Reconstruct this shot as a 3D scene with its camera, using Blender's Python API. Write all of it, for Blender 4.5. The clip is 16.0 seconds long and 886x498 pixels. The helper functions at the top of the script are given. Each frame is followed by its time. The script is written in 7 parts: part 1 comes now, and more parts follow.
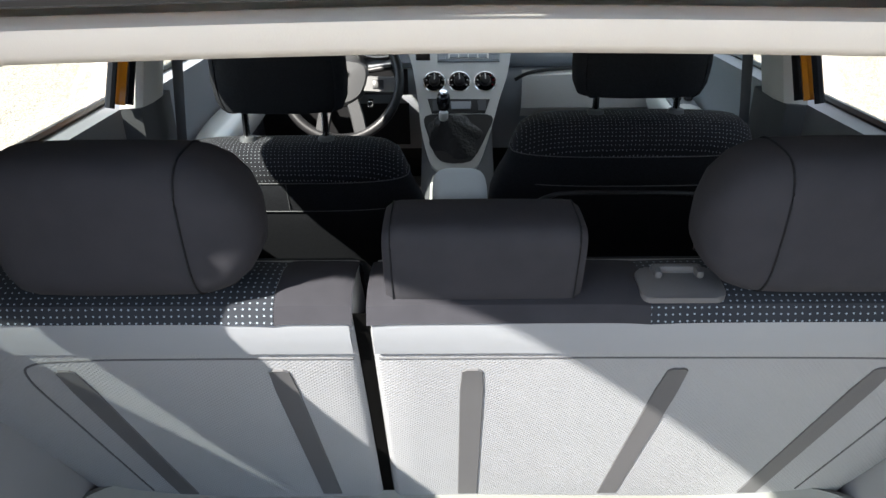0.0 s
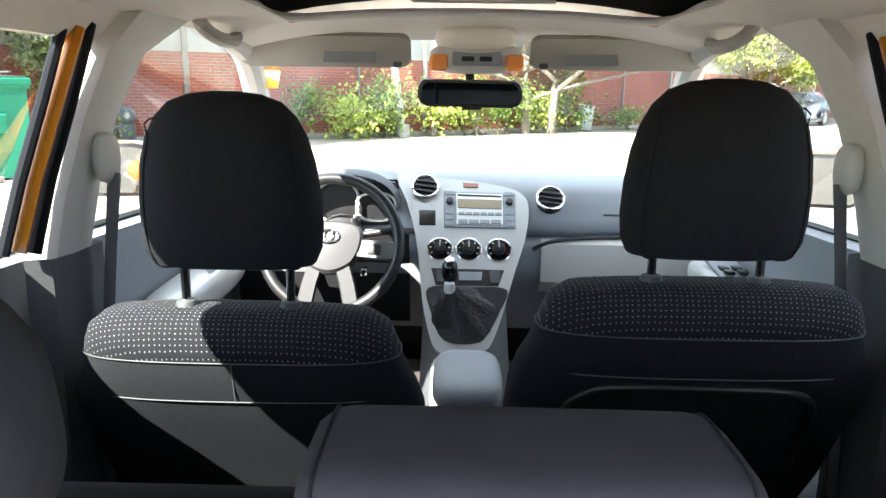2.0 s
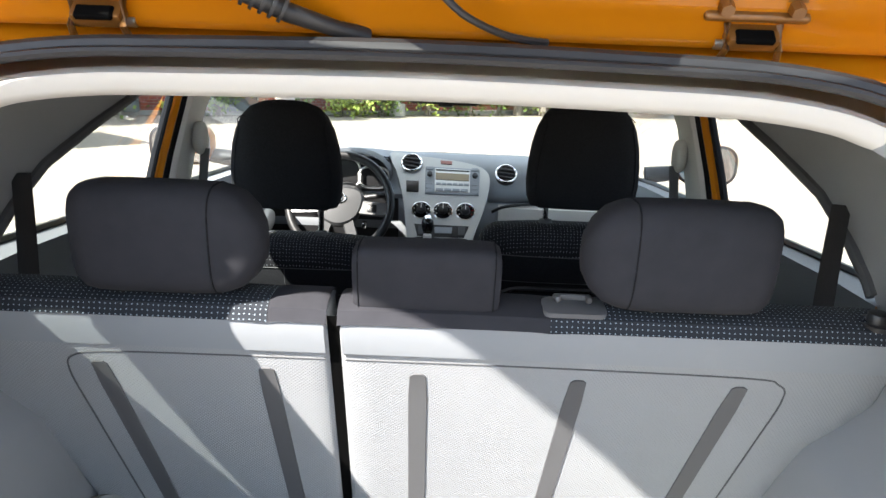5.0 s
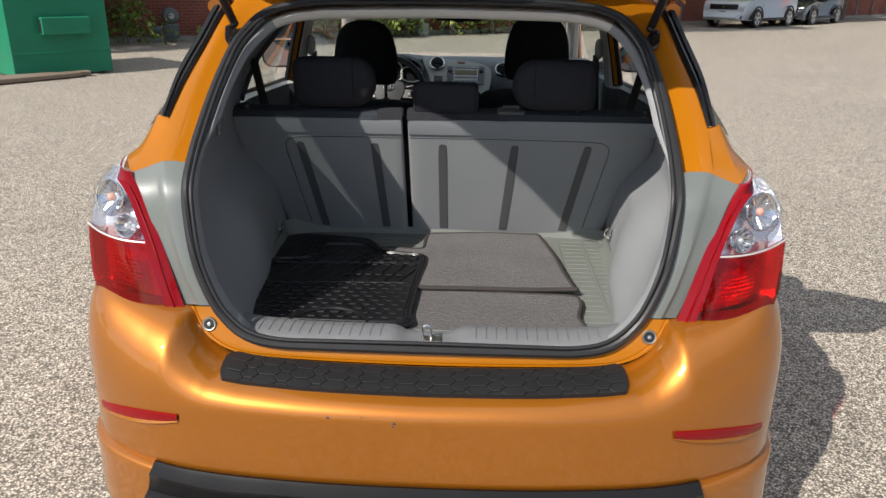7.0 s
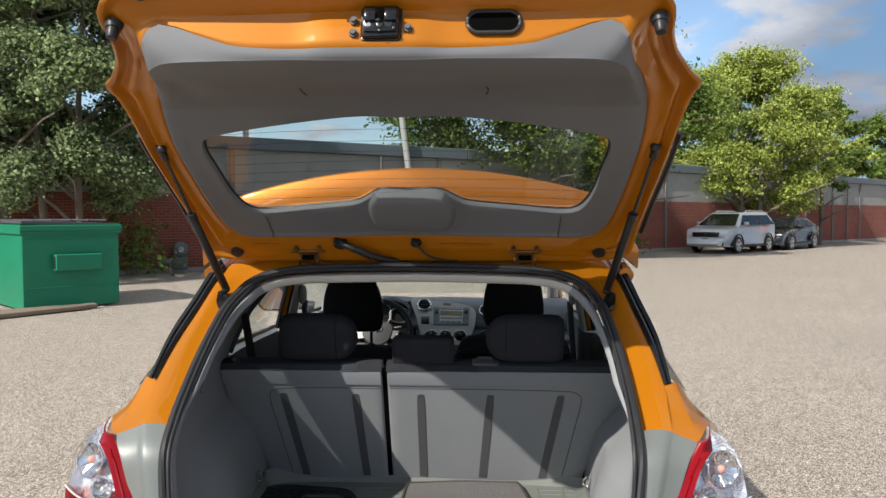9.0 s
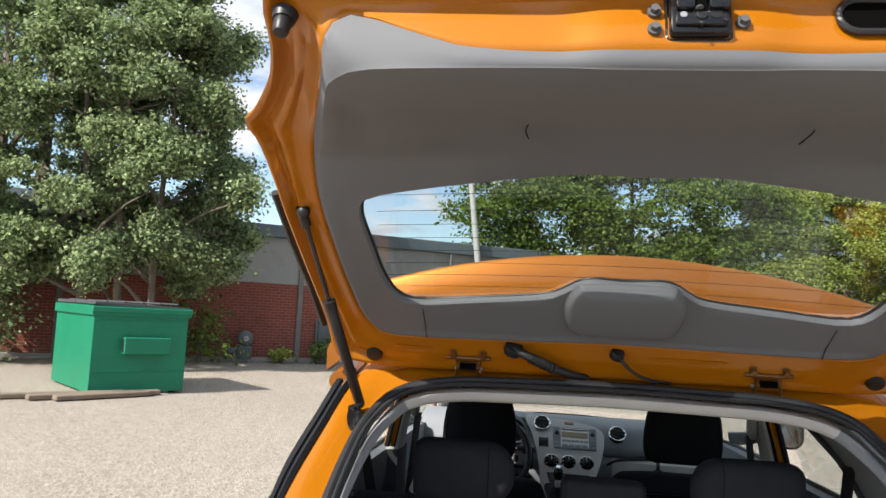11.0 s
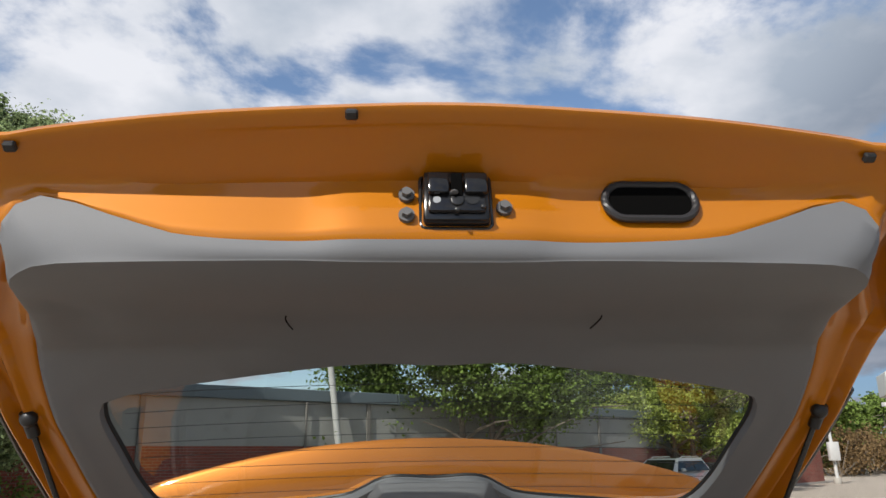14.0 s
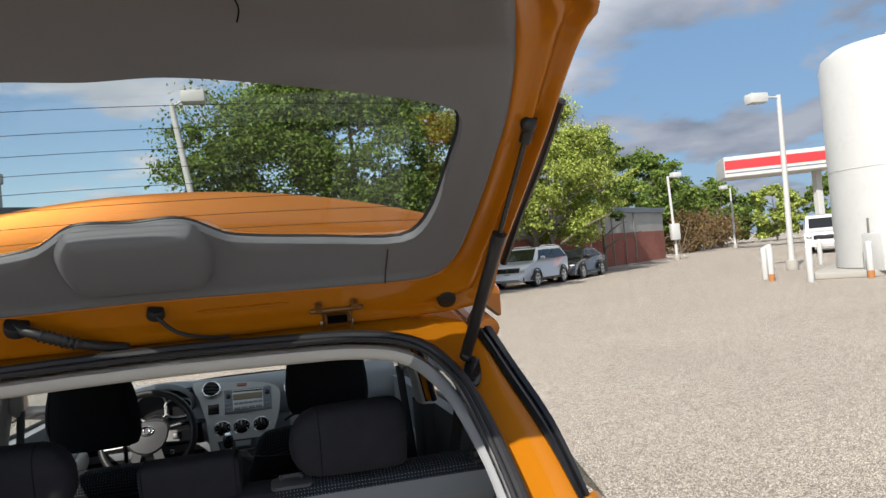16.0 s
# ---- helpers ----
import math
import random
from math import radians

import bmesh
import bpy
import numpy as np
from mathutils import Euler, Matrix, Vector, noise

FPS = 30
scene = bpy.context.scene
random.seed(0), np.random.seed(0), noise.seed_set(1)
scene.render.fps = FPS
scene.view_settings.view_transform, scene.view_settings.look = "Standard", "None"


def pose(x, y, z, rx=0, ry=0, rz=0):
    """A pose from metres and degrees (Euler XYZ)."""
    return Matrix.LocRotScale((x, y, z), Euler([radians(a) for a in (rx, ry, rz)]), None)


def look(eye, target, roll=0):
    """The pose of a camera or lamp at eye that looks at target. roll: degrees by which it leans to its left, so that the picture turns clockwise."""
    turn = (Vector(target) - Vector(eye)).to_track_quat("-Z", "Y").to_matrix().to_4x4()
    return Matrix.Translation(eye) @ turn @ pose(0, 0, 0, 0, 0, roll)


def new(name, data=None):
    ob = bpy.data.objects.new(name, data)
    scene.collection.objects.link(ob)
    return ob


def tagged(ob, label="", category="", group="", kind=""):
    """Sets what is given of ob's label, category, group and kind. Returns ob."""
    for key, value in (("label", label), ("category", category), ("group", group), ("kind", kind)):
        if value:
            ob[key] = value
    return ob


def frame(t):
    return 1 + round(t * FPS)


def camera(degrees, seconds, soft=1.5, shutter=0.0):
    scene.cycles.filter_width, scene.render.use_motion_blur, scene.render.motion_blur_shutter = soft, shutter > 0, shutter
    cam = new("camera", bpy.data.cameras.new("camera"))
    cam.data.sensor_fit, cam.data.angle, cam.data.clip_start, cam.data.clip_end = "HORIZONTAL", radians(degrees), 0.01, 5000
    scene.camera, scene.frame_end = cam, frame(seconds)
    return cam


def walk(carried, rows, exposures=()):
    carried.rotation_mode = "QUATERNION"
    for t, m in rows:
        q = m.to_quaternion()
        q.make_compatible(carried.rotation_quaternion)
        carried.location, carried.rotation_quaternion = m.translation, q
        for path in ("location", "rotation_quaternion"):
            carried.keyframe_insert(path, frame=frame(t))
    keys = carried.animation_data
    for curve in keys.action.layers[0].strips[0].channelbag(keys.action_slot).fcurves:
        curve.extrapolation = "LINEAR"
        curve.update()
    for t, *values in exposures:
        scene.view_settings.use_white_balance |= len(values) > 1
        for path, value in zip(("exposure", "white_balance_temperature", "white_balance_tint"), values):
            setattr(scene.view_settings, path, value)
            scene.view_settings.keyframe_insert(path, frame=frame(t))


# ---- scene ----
cam = camera(62.4, 16.0)
PATH = [
    (0, (-0.031, -0.002, 1.412), (-0.045, 1.787, 0.519), -0.5),
    (0.5, (-0.022, 0.087, 1.366), (-0.046, 1.949, 0.637), -0.9),
    (1, (-0.006, 0.203, 1.289), (-0.042, 2.112, 0.682), -0.6),
    (1.5, (-0.012, 0.305, 1.266), (-0.052, 2.242, 0.770), 0.0),
    (2, (-0.029, 0.362, 1.273), (-0.063, 2.316, 0.849), 0.8),
    (2.5, (-0.032, 0.388, 1.267), (-0.059, 2.350, 0.884), 1.3),
    (3, (-0.030, 0.379, 1.262), (-0.047, 2.345, 0.898), 1.6),
    (3.2, (-0.032, 0.365, 1.260), (-0.044, 2.333, 0.902), 1.7),
    (5.3, (0.037, -0.504, 1.364), (0.023, 1.427, 0.842), 2.2),
    (5.5, (0.035, -0.644, 1.371), (0.005, 1.278, 0.818), 1.7),
    (6, (0.021, -0.996, 1.393), (-0.028, 0.908, 0.784), 1.6),
    (6.5, (0.071, -1.351, 1.380), (0.001, 0.535, 0.718), 1.1),
    (7, (0.103, -1.658, 1.404), (0.021, 0.222, 0.725), 0.6),
    (7.5, (0.090, -1.925, 1.410), (0.021, -0.027, 0.785), 0.0),
    (8, (0.118, -2.005, 1.445), (0.062, -0.069, 0.946), -0.4),
    (8.5, (0.146, -1.895, 1.479), (0.094, 0.080, 1.168), -0.5),
    (9, (0.180, -1.742, 1.520), (0.090, 0.253, 1.427), -0.0),
    (9.5, (0.135, -1.625, 1.527), (-0.011, 0.369, 1.581), 0.9),
    (10, (0.026, -1.483, 1.531), (-0.192, 0.501, 1.663), 1.7),
    (10.2, (-0.011, -1.432, 1.527), (-0.259, 0.547, 1.677), 1.9),
    (12.3, (-0.366, -1.048, 1.495), (-0.573, 0.928, 1.731), 4.8),
    (12.5, (-0.360, -1.051, 1.518), (-0.539, 0.919, 1.814), 4.4),
    (13, (-0.317, -1.022, 1.581), (-0.408, 0.927, 2.017), 2.3),
    (13.5, (-0.204, -1.061, 1.607), (-0.187, 0.868, 2.137), 0.7),
    (14, (-0.059, -1.075, 1.616), (0.059, 0.842, 2.174), -0.8),
    (14.5, (0.058, -1.076, 1.608), (0.284, 0.846, 2.109), -2.3),
    (15, (0.152, -1.058, 1.577), (0.478, 0.877, 1.964), -3.7),
    (15.5, (0.210, -1.026, 1.538), (0.610, 0.920, 1.761), -4.8),
    (16, (0.226, -0.978, 1.489), (0.665, 0.973, 1.516), -5.2),
]
walk(cam, [(t, look(eye, target, roll)) for t, eye, target, roll in PATH], [(0, 2.45), (1.0, 3.0), (1.5, 3.5), (3.2, 3.6), (5.3, 2.4), (5.8, 1.78), (6.5, 1.02), (7, .56), (8, .54), (9, .62), (10, .8), (12.5, 1.2), (13.2, .85), (14, .5), (15, .38), (15.5, .6), (16, .75)])

# ---- world, sun ----
SUN = Vector((0.77, 0.90, -1.0)).normalized()
world = bpy.data.worlds.new("sky")
scene.world = world
world.use_nodes = True
wn, wl = world.node_tree.nodes, world.node_tree.links
wn.clear()
sky = wn.new("ShaderNodeTexSky")
sky.sky_type, sky.sun_disc = "NISHITA", False
sky.sun_elevation, sky.sun_rotation = math.asin(-SUN.z), math.atan2(-SUN.x, -SUN.y)
sky.air_density, sky.dust_density, sky.ozone_density = 1.0, 0.6, 2.0
wtc = wn.new("ShaderNodeTexCoord")
sep = wn.new("ShaderNodeSeparateXYZ")
wl.new(wtc.outputs["Generated"], sep.inputs[0])
lift = wn.new("ShaderNodeMath"); lift.operation = "MAXIMUM"; lift.inputs[1].default_value = 0.0
wl.new(sep.outputs["Z"], lift.inputs[0])
lift2 = wn.new("ShaderNodeMath"); lift2.operation = "ADD"; lift2.inputs[1].default_value = 0.22
wl.new(lift.outputs[0], lift2.inputs[0])
flat = wn.new("ShaderNodeCombineXYZ")
for axis in ("X", "Y"):
    dv = wn.new("ShaderNodeMath"); dv.operation = "DIVIDE"
    wl.new(sep.outputs[axis], dv.inputs[0]); wl.new(lift2.outputs[0], dv.inputs[1]); wl.new(dv.outputs[0], flat.inputs[axis])
cl1 = wn.new("ShaderNodeTexNoise"); cl1.inputs["Scale"].default_value = 1.9; cl1.inputs["Detail"].default_value = 9; cl1.inputs["Roughness"].default_value = 0.56; cl1.inputs["Distortion"].default_value = 0.25
wl.new(flat.outputs[0], cl1.inputs["Vector"])
cover = wn.new("ShaderNodeMapRange"); cover.interpolation_type = "SMOOTHSTEP"
cover.inputs["From Min"].default_value, cover.inputs["From Max"].default_value = 0.44, 0.55
# fewer clouds low down, more overhead
high = wn.new("ShaderNodeMapRange"); high.inputs["From Min"].default_value, high.inputs["From Max"].default_value = 0.1, 0.6
high.inputs["To Min"].default_value, high.inputs["To Max"].default_value = -0.075, 0.06
wl.new(sep.outputs["Z"], high.inputs["Value"])
thick = wn.new("ShaderNodeMath"); thick.operation = "ADD"
wl.new(cl1.outputs["Fac"], thick.inputs[0]); wl.new(high.outputs["Result"], thick.inputs[1])
shade = wn.new("ShaderNodeTexNoise"); shade.inputs["Scale"].default_value = 3.1; shade.inputs["Detail"].default_value = 6
wl.new(flat.outputs[0], shade.inputs["Vector"])
cloud = wn.new("ShaderNodeValToRGB")
cloud.color_ramp.elements[0].position, cloud.color_ramp.elements[0].color = 0.35, (3.0, 3.4, 4.0, 1)
cloud.color_ramp.elements[1].position, cloud.color_ramp.elements[1].color = 0.62, (5.4, 5.5, 5.85, 1)
wl.new(shade.outputs["Fac"], cloud.inputs["Fac"])
mixsky = wn.new("ShaderNodeMix"); mixsky.data_type = "RGBA"
wl.new(cover.outputs["Result"], mixsky.inputs["Factor"]); wl.new(sky.outputs["Color"], mixsky.inputs["A"]); wl.new(cloud.outputs["Color"], mixsky.inputs["B"])
# a rain front on the right, slate blue down to the horizon
front = wn.new("ShaderNodeMapRange"); front.interpolation_type = "SMOOTHSTEP"
front.inputs["From Min"].default_value, front.inputs["From Max"].default_value = 0.56, 1.05
side = wn.new("ShaderNodeSeparateXYZ")
wl.new(flat.outputs[0], side.inputs[0]); wl.new(side.outputs["X"], front.inputs["Value"])
dull = wn.new("ShaderNodeMix"); dull.data_type = "RGBA"; dull.inputs["B"].default_value = (1.02, 1.85, 3.05, 1)
some = wn.new("ShaderNodeMath"); some.operation = "MULTIPLY"; some.inputs[1].default_value = 0.85
wl.new(front.outputs["Result"], some.inputs[0]); wl.new(some.outputs[0], dull.inputs["Factor"]); wl.new(sky.outputs["Color"], dull.inputs["A"]); wl.new(dull.outputs["Result"], mixsky.inputs["A"])
slate = wn.new("ShaderNodeMix"); slate.data_type = "RGBA"; slate.blend_type = "MULTIPLY"; slate.inputs["B"].default_value = (0.42, 0.45, 0.50, 1)
wl.new(front.outputs["Result"], slate.inputs["Factor"]); wl.new(cloud.outputs["Color"], slate.inputs["A"]); wl.new(slate.outputs["Result"], mixsky.inputs["B"])
more = wn.new("ShaderNodeMath"); more.operation = "MULTIPLY_ADD"; more.inputs[1].default_value = 0.045
wl.new(front.outputs["Result"], more.inputs[0]); wl.new(thick.outputs[0], more.inputs[2]); wl.new(more.outputs[0], cover.inputs["Value"])
bg = wn.new("ShaderNodeBackground"); bg.inputs["Strength"].default_value = 0.110
wl.new(mixsky.outputs["Result"], bg.inputs["Color"])
wo = wn.new("ShaderNodeOutputWorld"); wl.new(bg.outputs[0], wo.inputs["Surface"])
lamp = bpy.data.lights.new("sun", "SUN")
lamp.energy, lamp.angle, lamp.color = 4.1, radians(0.55), (1.0, 0.95, 0.87)
sun = new("sun", lamp)
sun.rotation_euler = SUN.to_track_quat("-Z", "Y").to_euler()

# ---- materials ----
def mat(name, col, rough=0.5, metal=0.0, var=0.08, scale=6.0, bump=0.0, bscale=300.0, coat=0.0, spec=0.5, trans=0.0, ior=1.45, emit=0.0, dirt=0.0, dirtcol=(0.12, 0.10, 0.08), rand=0.0, sheen=0.0, space="Object"):
    m = bpy.data.materials.new(name)
    m.use_nodes = True
    n, l = m.node_tree.nodes, m.node_tree.links
    p = n["Principled BSDF"]
    tc = n.new("ShaderNodeTexCoord")
    big = n.new("ShaderNodeTexNoise"); big.inputs["Scale"].default_value = scale; big.inputs["Detail"].default_value = 5
    l.new(tc.outputs[space], big.inputs["Vector"])
    mx = n.new("ShaderNodeMix"); mx.data_type = "RGBA"
    mx.inputs["A"].default_value = (*[c * (1 - var) for c in col], 1)
    mx.inputs["B"].default_value = (*[min(1, c * (1 + var)) for c in col], 1)
    l.new(big.outputs["Fac"], mx.inputs["Factor"])
    out = mx.outputs["Result"]
    if rand:
        oi = n.new("ShaderNodeObjectInfo")
        hv = n.new("ShaderNodeHueSaturation")
        mr = n.new("ShaderNodeMapRange"); mr.inputs["To Min"].default_value, mr.inputs["To Max"].default_value = 1 - rand, 1 + rand
        l.new(oi.outputs["Random"], mr.inputs["Value"]); l.new(mr.outputs["Result"], hv.inputs["Value"]); l.new(out, hv.inputs["Color"])
        out = hv.outputs["Color"]
    if dirt:
        dn = n.new("ShaderNodeTexNoise"); dn.inputs["Scale"].default_value = scale * 2.7; dn.inputs["Detail"].default_value = 8; dn.inputs["Roughness"].default_value = 0.7
        l.new(tc.outputs[space], dn.inputs["Vector"])
        dr = n.new("ShaderNodeMapRange"); dr.inputs["From Min"].default_value, dr.inputs["From Max"].default_value = 0.52, 0.75
        dr.inputs["To Max"].default_value = dirt
        l.new(dn.outputs["Fac"], dr.inputs["Value"])
        dm = n.new("ShaderNodeMix"); dm.data_type = "RGBA"; dm.inputs["B"].default_value = (*dirtcol, 1)
        l.new(dr.outputs["Result"], dm.inputs["Factor"]); l.new(out, dm.inputs["A"])
        out = dm.outputs["Result"]
    l.new(out, p.inputs["Base Color"])
    rr = n.new("ShaderNodeMapRange"); rr.inputs["To Min"].default_value, rr.inputs["To Max"].default_value = max(0, rough - 0.06), min(1, rough + 0.06)
    l.new(big.outputs["Fac"], rr.inputs["Value"]); l.new(rr.outputs["Result"], p.inputs["Roughness"])
    p.inputs["Metallic"].default_value, p.inputs["IOR"].default_value = metal, ior
    p.inputs["Coat Weight"].default_value, p.inputs["Coat Roughness"].default_value = coat, 0.04
    p.inputs["Specular IOR Level"].default_value, p.inputs["Transmission Weight"].default_value = spec, trans
    p.inputs["Sheen Weight"].default_value = sheen
    if emit:
        p.inputs["Emission Color"].default_value, p.inputs["Emission Strength"].default_value = (*col, 1), emit
    if bump:
        fine = n.new("ShaderNodeTexNoise"); fine.inputs["Scale"].default_value = bscale; fine.inputs["Detail"].default_value = 4
        l.new(tc.outputs[space], fine.inputs["Vector"])
        b = n.new("ShaderNodeBump"); b.inputs["Strength"].default_value = bump; b.inputs["Distance"].default_value = 0.5 / bscale
        l.new(fine.outputs["Fac"], b.inputs["Height"]); l.new(b.outputs["Normal"], p.inputs["Normal"])
    return m


def glass(name, col, rough=0.0, sheen=0.35, least=0.035):
    """Thin window glass: clear with a tint, and a sheen by Fresnel."""
    m = bpy.data.materials.new(name)
    m.use_nodes = True
    n, l = m.node_tree.nodes, m.node_tree.links
    n.clear()
    tr = n.new("ShaderNodeBsdfTransparent"); tr.inputs["Color"].default_value = (*col, 1)
    gl = n.new("ShaderNodeBsdfGlossy"); gl.inputs["Roughness"].default_value = rough
    lw = n.new("ShaderNodeLayerWeight"); lw.inputs["Blend"].default_value = 0.35
    fr = n.new("ShaderNodeMapRange"); fr.inputs["From Min"].default_value = 0.25; fr.inputs["To Min"].default_value, fr.inputs["To Max"].default_value = least, sheen
    l.new(lw.outputs["Facing"], fr.inputs["Value"])
    mx = n.new("ShaderNodeMixShader"); o = n.new("ShaderNodeOutputMaterial")
    l.new(fr.outputs[0], mx.inputs[0]); l.new(tr.outputs[0], mx.inputs[1]); l.new(gl.outputs[0], mx.inputs[2]); l.new(mx.outputs[0], o.inputs["Surface"])
    return m


def dotted(name, col, dot, pitch, size, rough=0.9):
    """Woven cloth with rows of small pale stitches."""
    m = mat(name, col, rough, 0, 0.25, 30, 0.5, 900, spec=0.1, sheen=0.03)
    n, l = m.node_tree.nodes, m.node_tree.links
    p = n["Principled BSDF"]
    tc = n.new("ShaderNodeTexCoord"); mp = n.new("ShaderNodeMapping")
    mp.inputs["Scale"].default_value = (1 / pitch, 0.8 / pitch, 1)
    v = n.new("ShaderNodeTexVoronoi"); v.voronoi_dimensions = "2D"; v.inputs["Randomness"].default_value = 0.12; v.inputs["Scale"].default_value = 1.0
    sp_ = n.new("ShaderNodeSeparateXYZ"); ad = n.new("ShaderNodeMath"); cb = n.new("ShaderNodeCombineXYZ")
    l.new(tc.outputs["Object"], sp_.inputs[0]); l.new(sp_.outputs["Y"], ad.inputs[0]); l.new(sp_.outputs["Z"], ad.inputs[1])
    l.new(sp_.outputs["X"], cb.inputs["X"]); l.new(ad.outputs[0], cb.inputs["Y"])
    l.new(cb.outputs[0], mp.inputs["Vector"]); l.new(mp.outputs[0], v.inputs["Vector"])
    lt = n.new("ShaderNodeMath"); lt.operation = "LESS_THAN"; lt.inputs[1].default_value = size
    l.new(v.outputs["Distance"], lt.inputs[0])
    old = p.inputs["Base Color"].links[0].from_socket
    mx = n.new("ShaderNodeMix"); mx.data_type = "RGBA"; mx.inputs["B"].default_value = (*dot, 1)
    l.new(lt.outputs[0], mx.inputs["Factor"]); l.new(old, mx.inputs["A"]); l.new(mx.outputs["Result"], p.inputs["Base Color"])
    return m


def weave(m, pitch, strength, angle=0.0):
    """Adds a crossed woven relief to a material."""
    n, l = m.node_tree.nodes, m.node_tree.links
    tc = n.new("ShaderNodeTexCoord"); mp = n.new("ShaderNodeMapping"); mp.inputs["Rotation"].default_value = (0, angle, 0)
    l.new(tc.outputs["Object"], mp.inputs["Vector"])
    w1 = n.new("ShaderNodeTexWave"); w2 = n.new("ShaderNodeTexWave"); w2.bands_direction = "Z"
    for w in (w1, w2):
        w.inputs["Scale"].default_value = 0.314 / pitch; w.inputs["Distortion"].default_value = 0.6; w.inputs["Detail Scale"].default_value = 30
        l.new(mp.outputs[0], w.inputs["Vector"])
    ml = n.new("ShaderNodeMath"); ml.operation = "MULTIPLY"
    l.new(w1.outputs["Fac"], ml.inputs[0]); l.new(w2.outputs["Fac"], ml.inputs[1])
    b = n.new("ShaderNodeBump"); b.inputs["Strength"].default_value = strength; b.inputs["Distance"].default_value = pitch * 0.3
    l.new(ml.outputs[0], b.inputs["Height"]); l.new(b.outputs["Normal"], n["Principled BSDF"].inputs["Normal"])
    return m


PAINT = mat("orange_paint", (0.36, 0.118, 0.005), 0.42, 0.55, 0.05, 2.5, 0.08, 1800, coat=1.0)
PAINT_IN = mat("orange_paint_inner", (0.385, 0.128, 0.001), 0.5, 0.15, 0.06, 3, 0.03, 500, coat=0.65, spec=0.15)
SILVER = mat("silver_grey_panel", (0.14, 0.152, 0.144), 0.4, 0.1, 0.05, 3, 0.03, 400, coat=0.5)
SEAL = mat("black_rubber", (0.018, 0.018, 0.02), 0.45, 0, 0.2, 20, 0.1, 400)
TRIM = mat("grey_trim_plastic", (0.215, 0.226, 0.243), 0.62, 0, 0.06, 4, 0.35, 900, dirt=0.12, dirtcol=(0.33, 0.33, 0.33))
TRIMHATCH = mat("grey_gate_plastic", (0.128, 0.133, 0.143), 0.62, 0, 0.06, 4, 0.3, 900)
SEATBACK = weave(mat("grey_seat_carpet", (0.25, 0.257, 0.267), 0.85, 0, 0.06, 8, spec=0.2), 0.0042, 0.5, 0.7)
SCUFF = mat("scuffed_grey_plastic", (0.165, 0.17, 0.178), 0.55, 0, 0.10, 9, 0.3, 700, dirt=0.3, dirtcol=(0.26, 0.255, 0.25))
STRIPS = mat("dark_grey_strip", (0.082, 0.082, 0.086), 0.6, 0, 0.08, 8, 0.2, 800)
CLOTH = mat("black_cloth", (0.0145, 0.015, 0.0175), 0.92, 0, 0.75, 420, 0.6, 1300, spec=0.10, sheen=0.0)
CLOTHMID = mat("charcoal_cloth", (0.030, 0.030, 0.035), 0.95, 0, 0.2, 30, 0.5, 1300, spec=0.08, sheen=0.01)
DOTS = dotted("dotted_cloth", (0.024, 0.027, 0.033), (0.20, 0.235, 0.27), 0.0074, 0.15)
DOTSFINE = dotted("dotted_cloth_fine", (0.017, 0.017, 0.020), (0.19, 0.20, 0.22), 0.0078, 0.13)
HEADLINER = mat("beige_headliner", (0.62, 0.58, 0.53), 0.95, 0, 0.05, 8, 0.3, 700, spec=0.1)
PILLAR = mat("pale_grey_pillar_trim", (0.50, 0.485, 0.455), 0.6, 0, 0.05, 5, 0.15, 700)
DARKTRIM = mat("dark_grey_plastic", (0.055, 0.057, 0.061), 0.6, 0, 0.12, 8, 0.3, 700)
DOORTRIM = mat("charcoal_door_trim", (0.13, 0.135, 0.142), 0.6, 0, 0.1, 8, 0.3, 700)
BLACK = mat("black_plastic", (0.014, 0.014, 0.015), 0.4, 0, 0.15, 10, 0.12, 500)
RODBLACK = mat("oily_dark_metal", (0.05, 0.05, 0.05), 0.25, 0.8, 0.2, 20)
VISOR = mat("grey_visor", (0.30, 0.285, 0.26), 0.7, 0, 0.05, 6, 0.2, 700)
INSERT = mat("satin_black_insert", (0.007, 0.007, 0.008), 0.30, 0, 0.15, 10, 0.06, 500, spec=0.35)
PADBLACK = mat("textured_black_plastic", (0.012, 0.012, 0.013), 0.58, 0, 0.2, 12, 0.25, 600, spec=0.4)
GLOSSBLACK = mat("glossy_black", (0.008, 0.008, 0.009), 0.12, 0, 0.1, 10)
DASH = mat("grey_dash_plastic", (0.235, 0.25, 0.27), 0.6, 0, 0.05, 5, 0.3, 800)
SILVERPLASTIC = mat("silver_plastic", (0.58, 0.58, 0.56), 0.38, 0.35, 0.03, 5, 0.05, 900)
CHROME = mat("chrome", (0.75, 0.75, 0.76), 0.12, 1.0, 0.02, 10)
STEEL = mat("worn_steel", (0.42, 0.40, 0.36), 0.4, 1.0, 0.12, 30, 0.1, 400)
RUBBER = mat("black_mat_rubber", (0.008, 0.008, 0.009), 0.34, 0, 0.15, 15, 0.1, 400)
LINER = mat("green_grey_liner", (0.165, 0.174, 0.158), 0.6, 0, 0.07, 7, 0.2, 500, dirt=0.15)
CARPET = mat("grey_brown_carpet", (0.064, 0.057, 0.056), 0.97, 0, 0.95, 150, 1.0, 160, spec=0.1, sheen=0.25, dirt=0.6, dirtcol=(0.12, 0.11, 0.104))
CARPETEDGE = mat("carpet_binding", (0.055, 0.048, 0.046), 0.9, 0, 0.2, 40, 0.8, 500, spec=0.1)
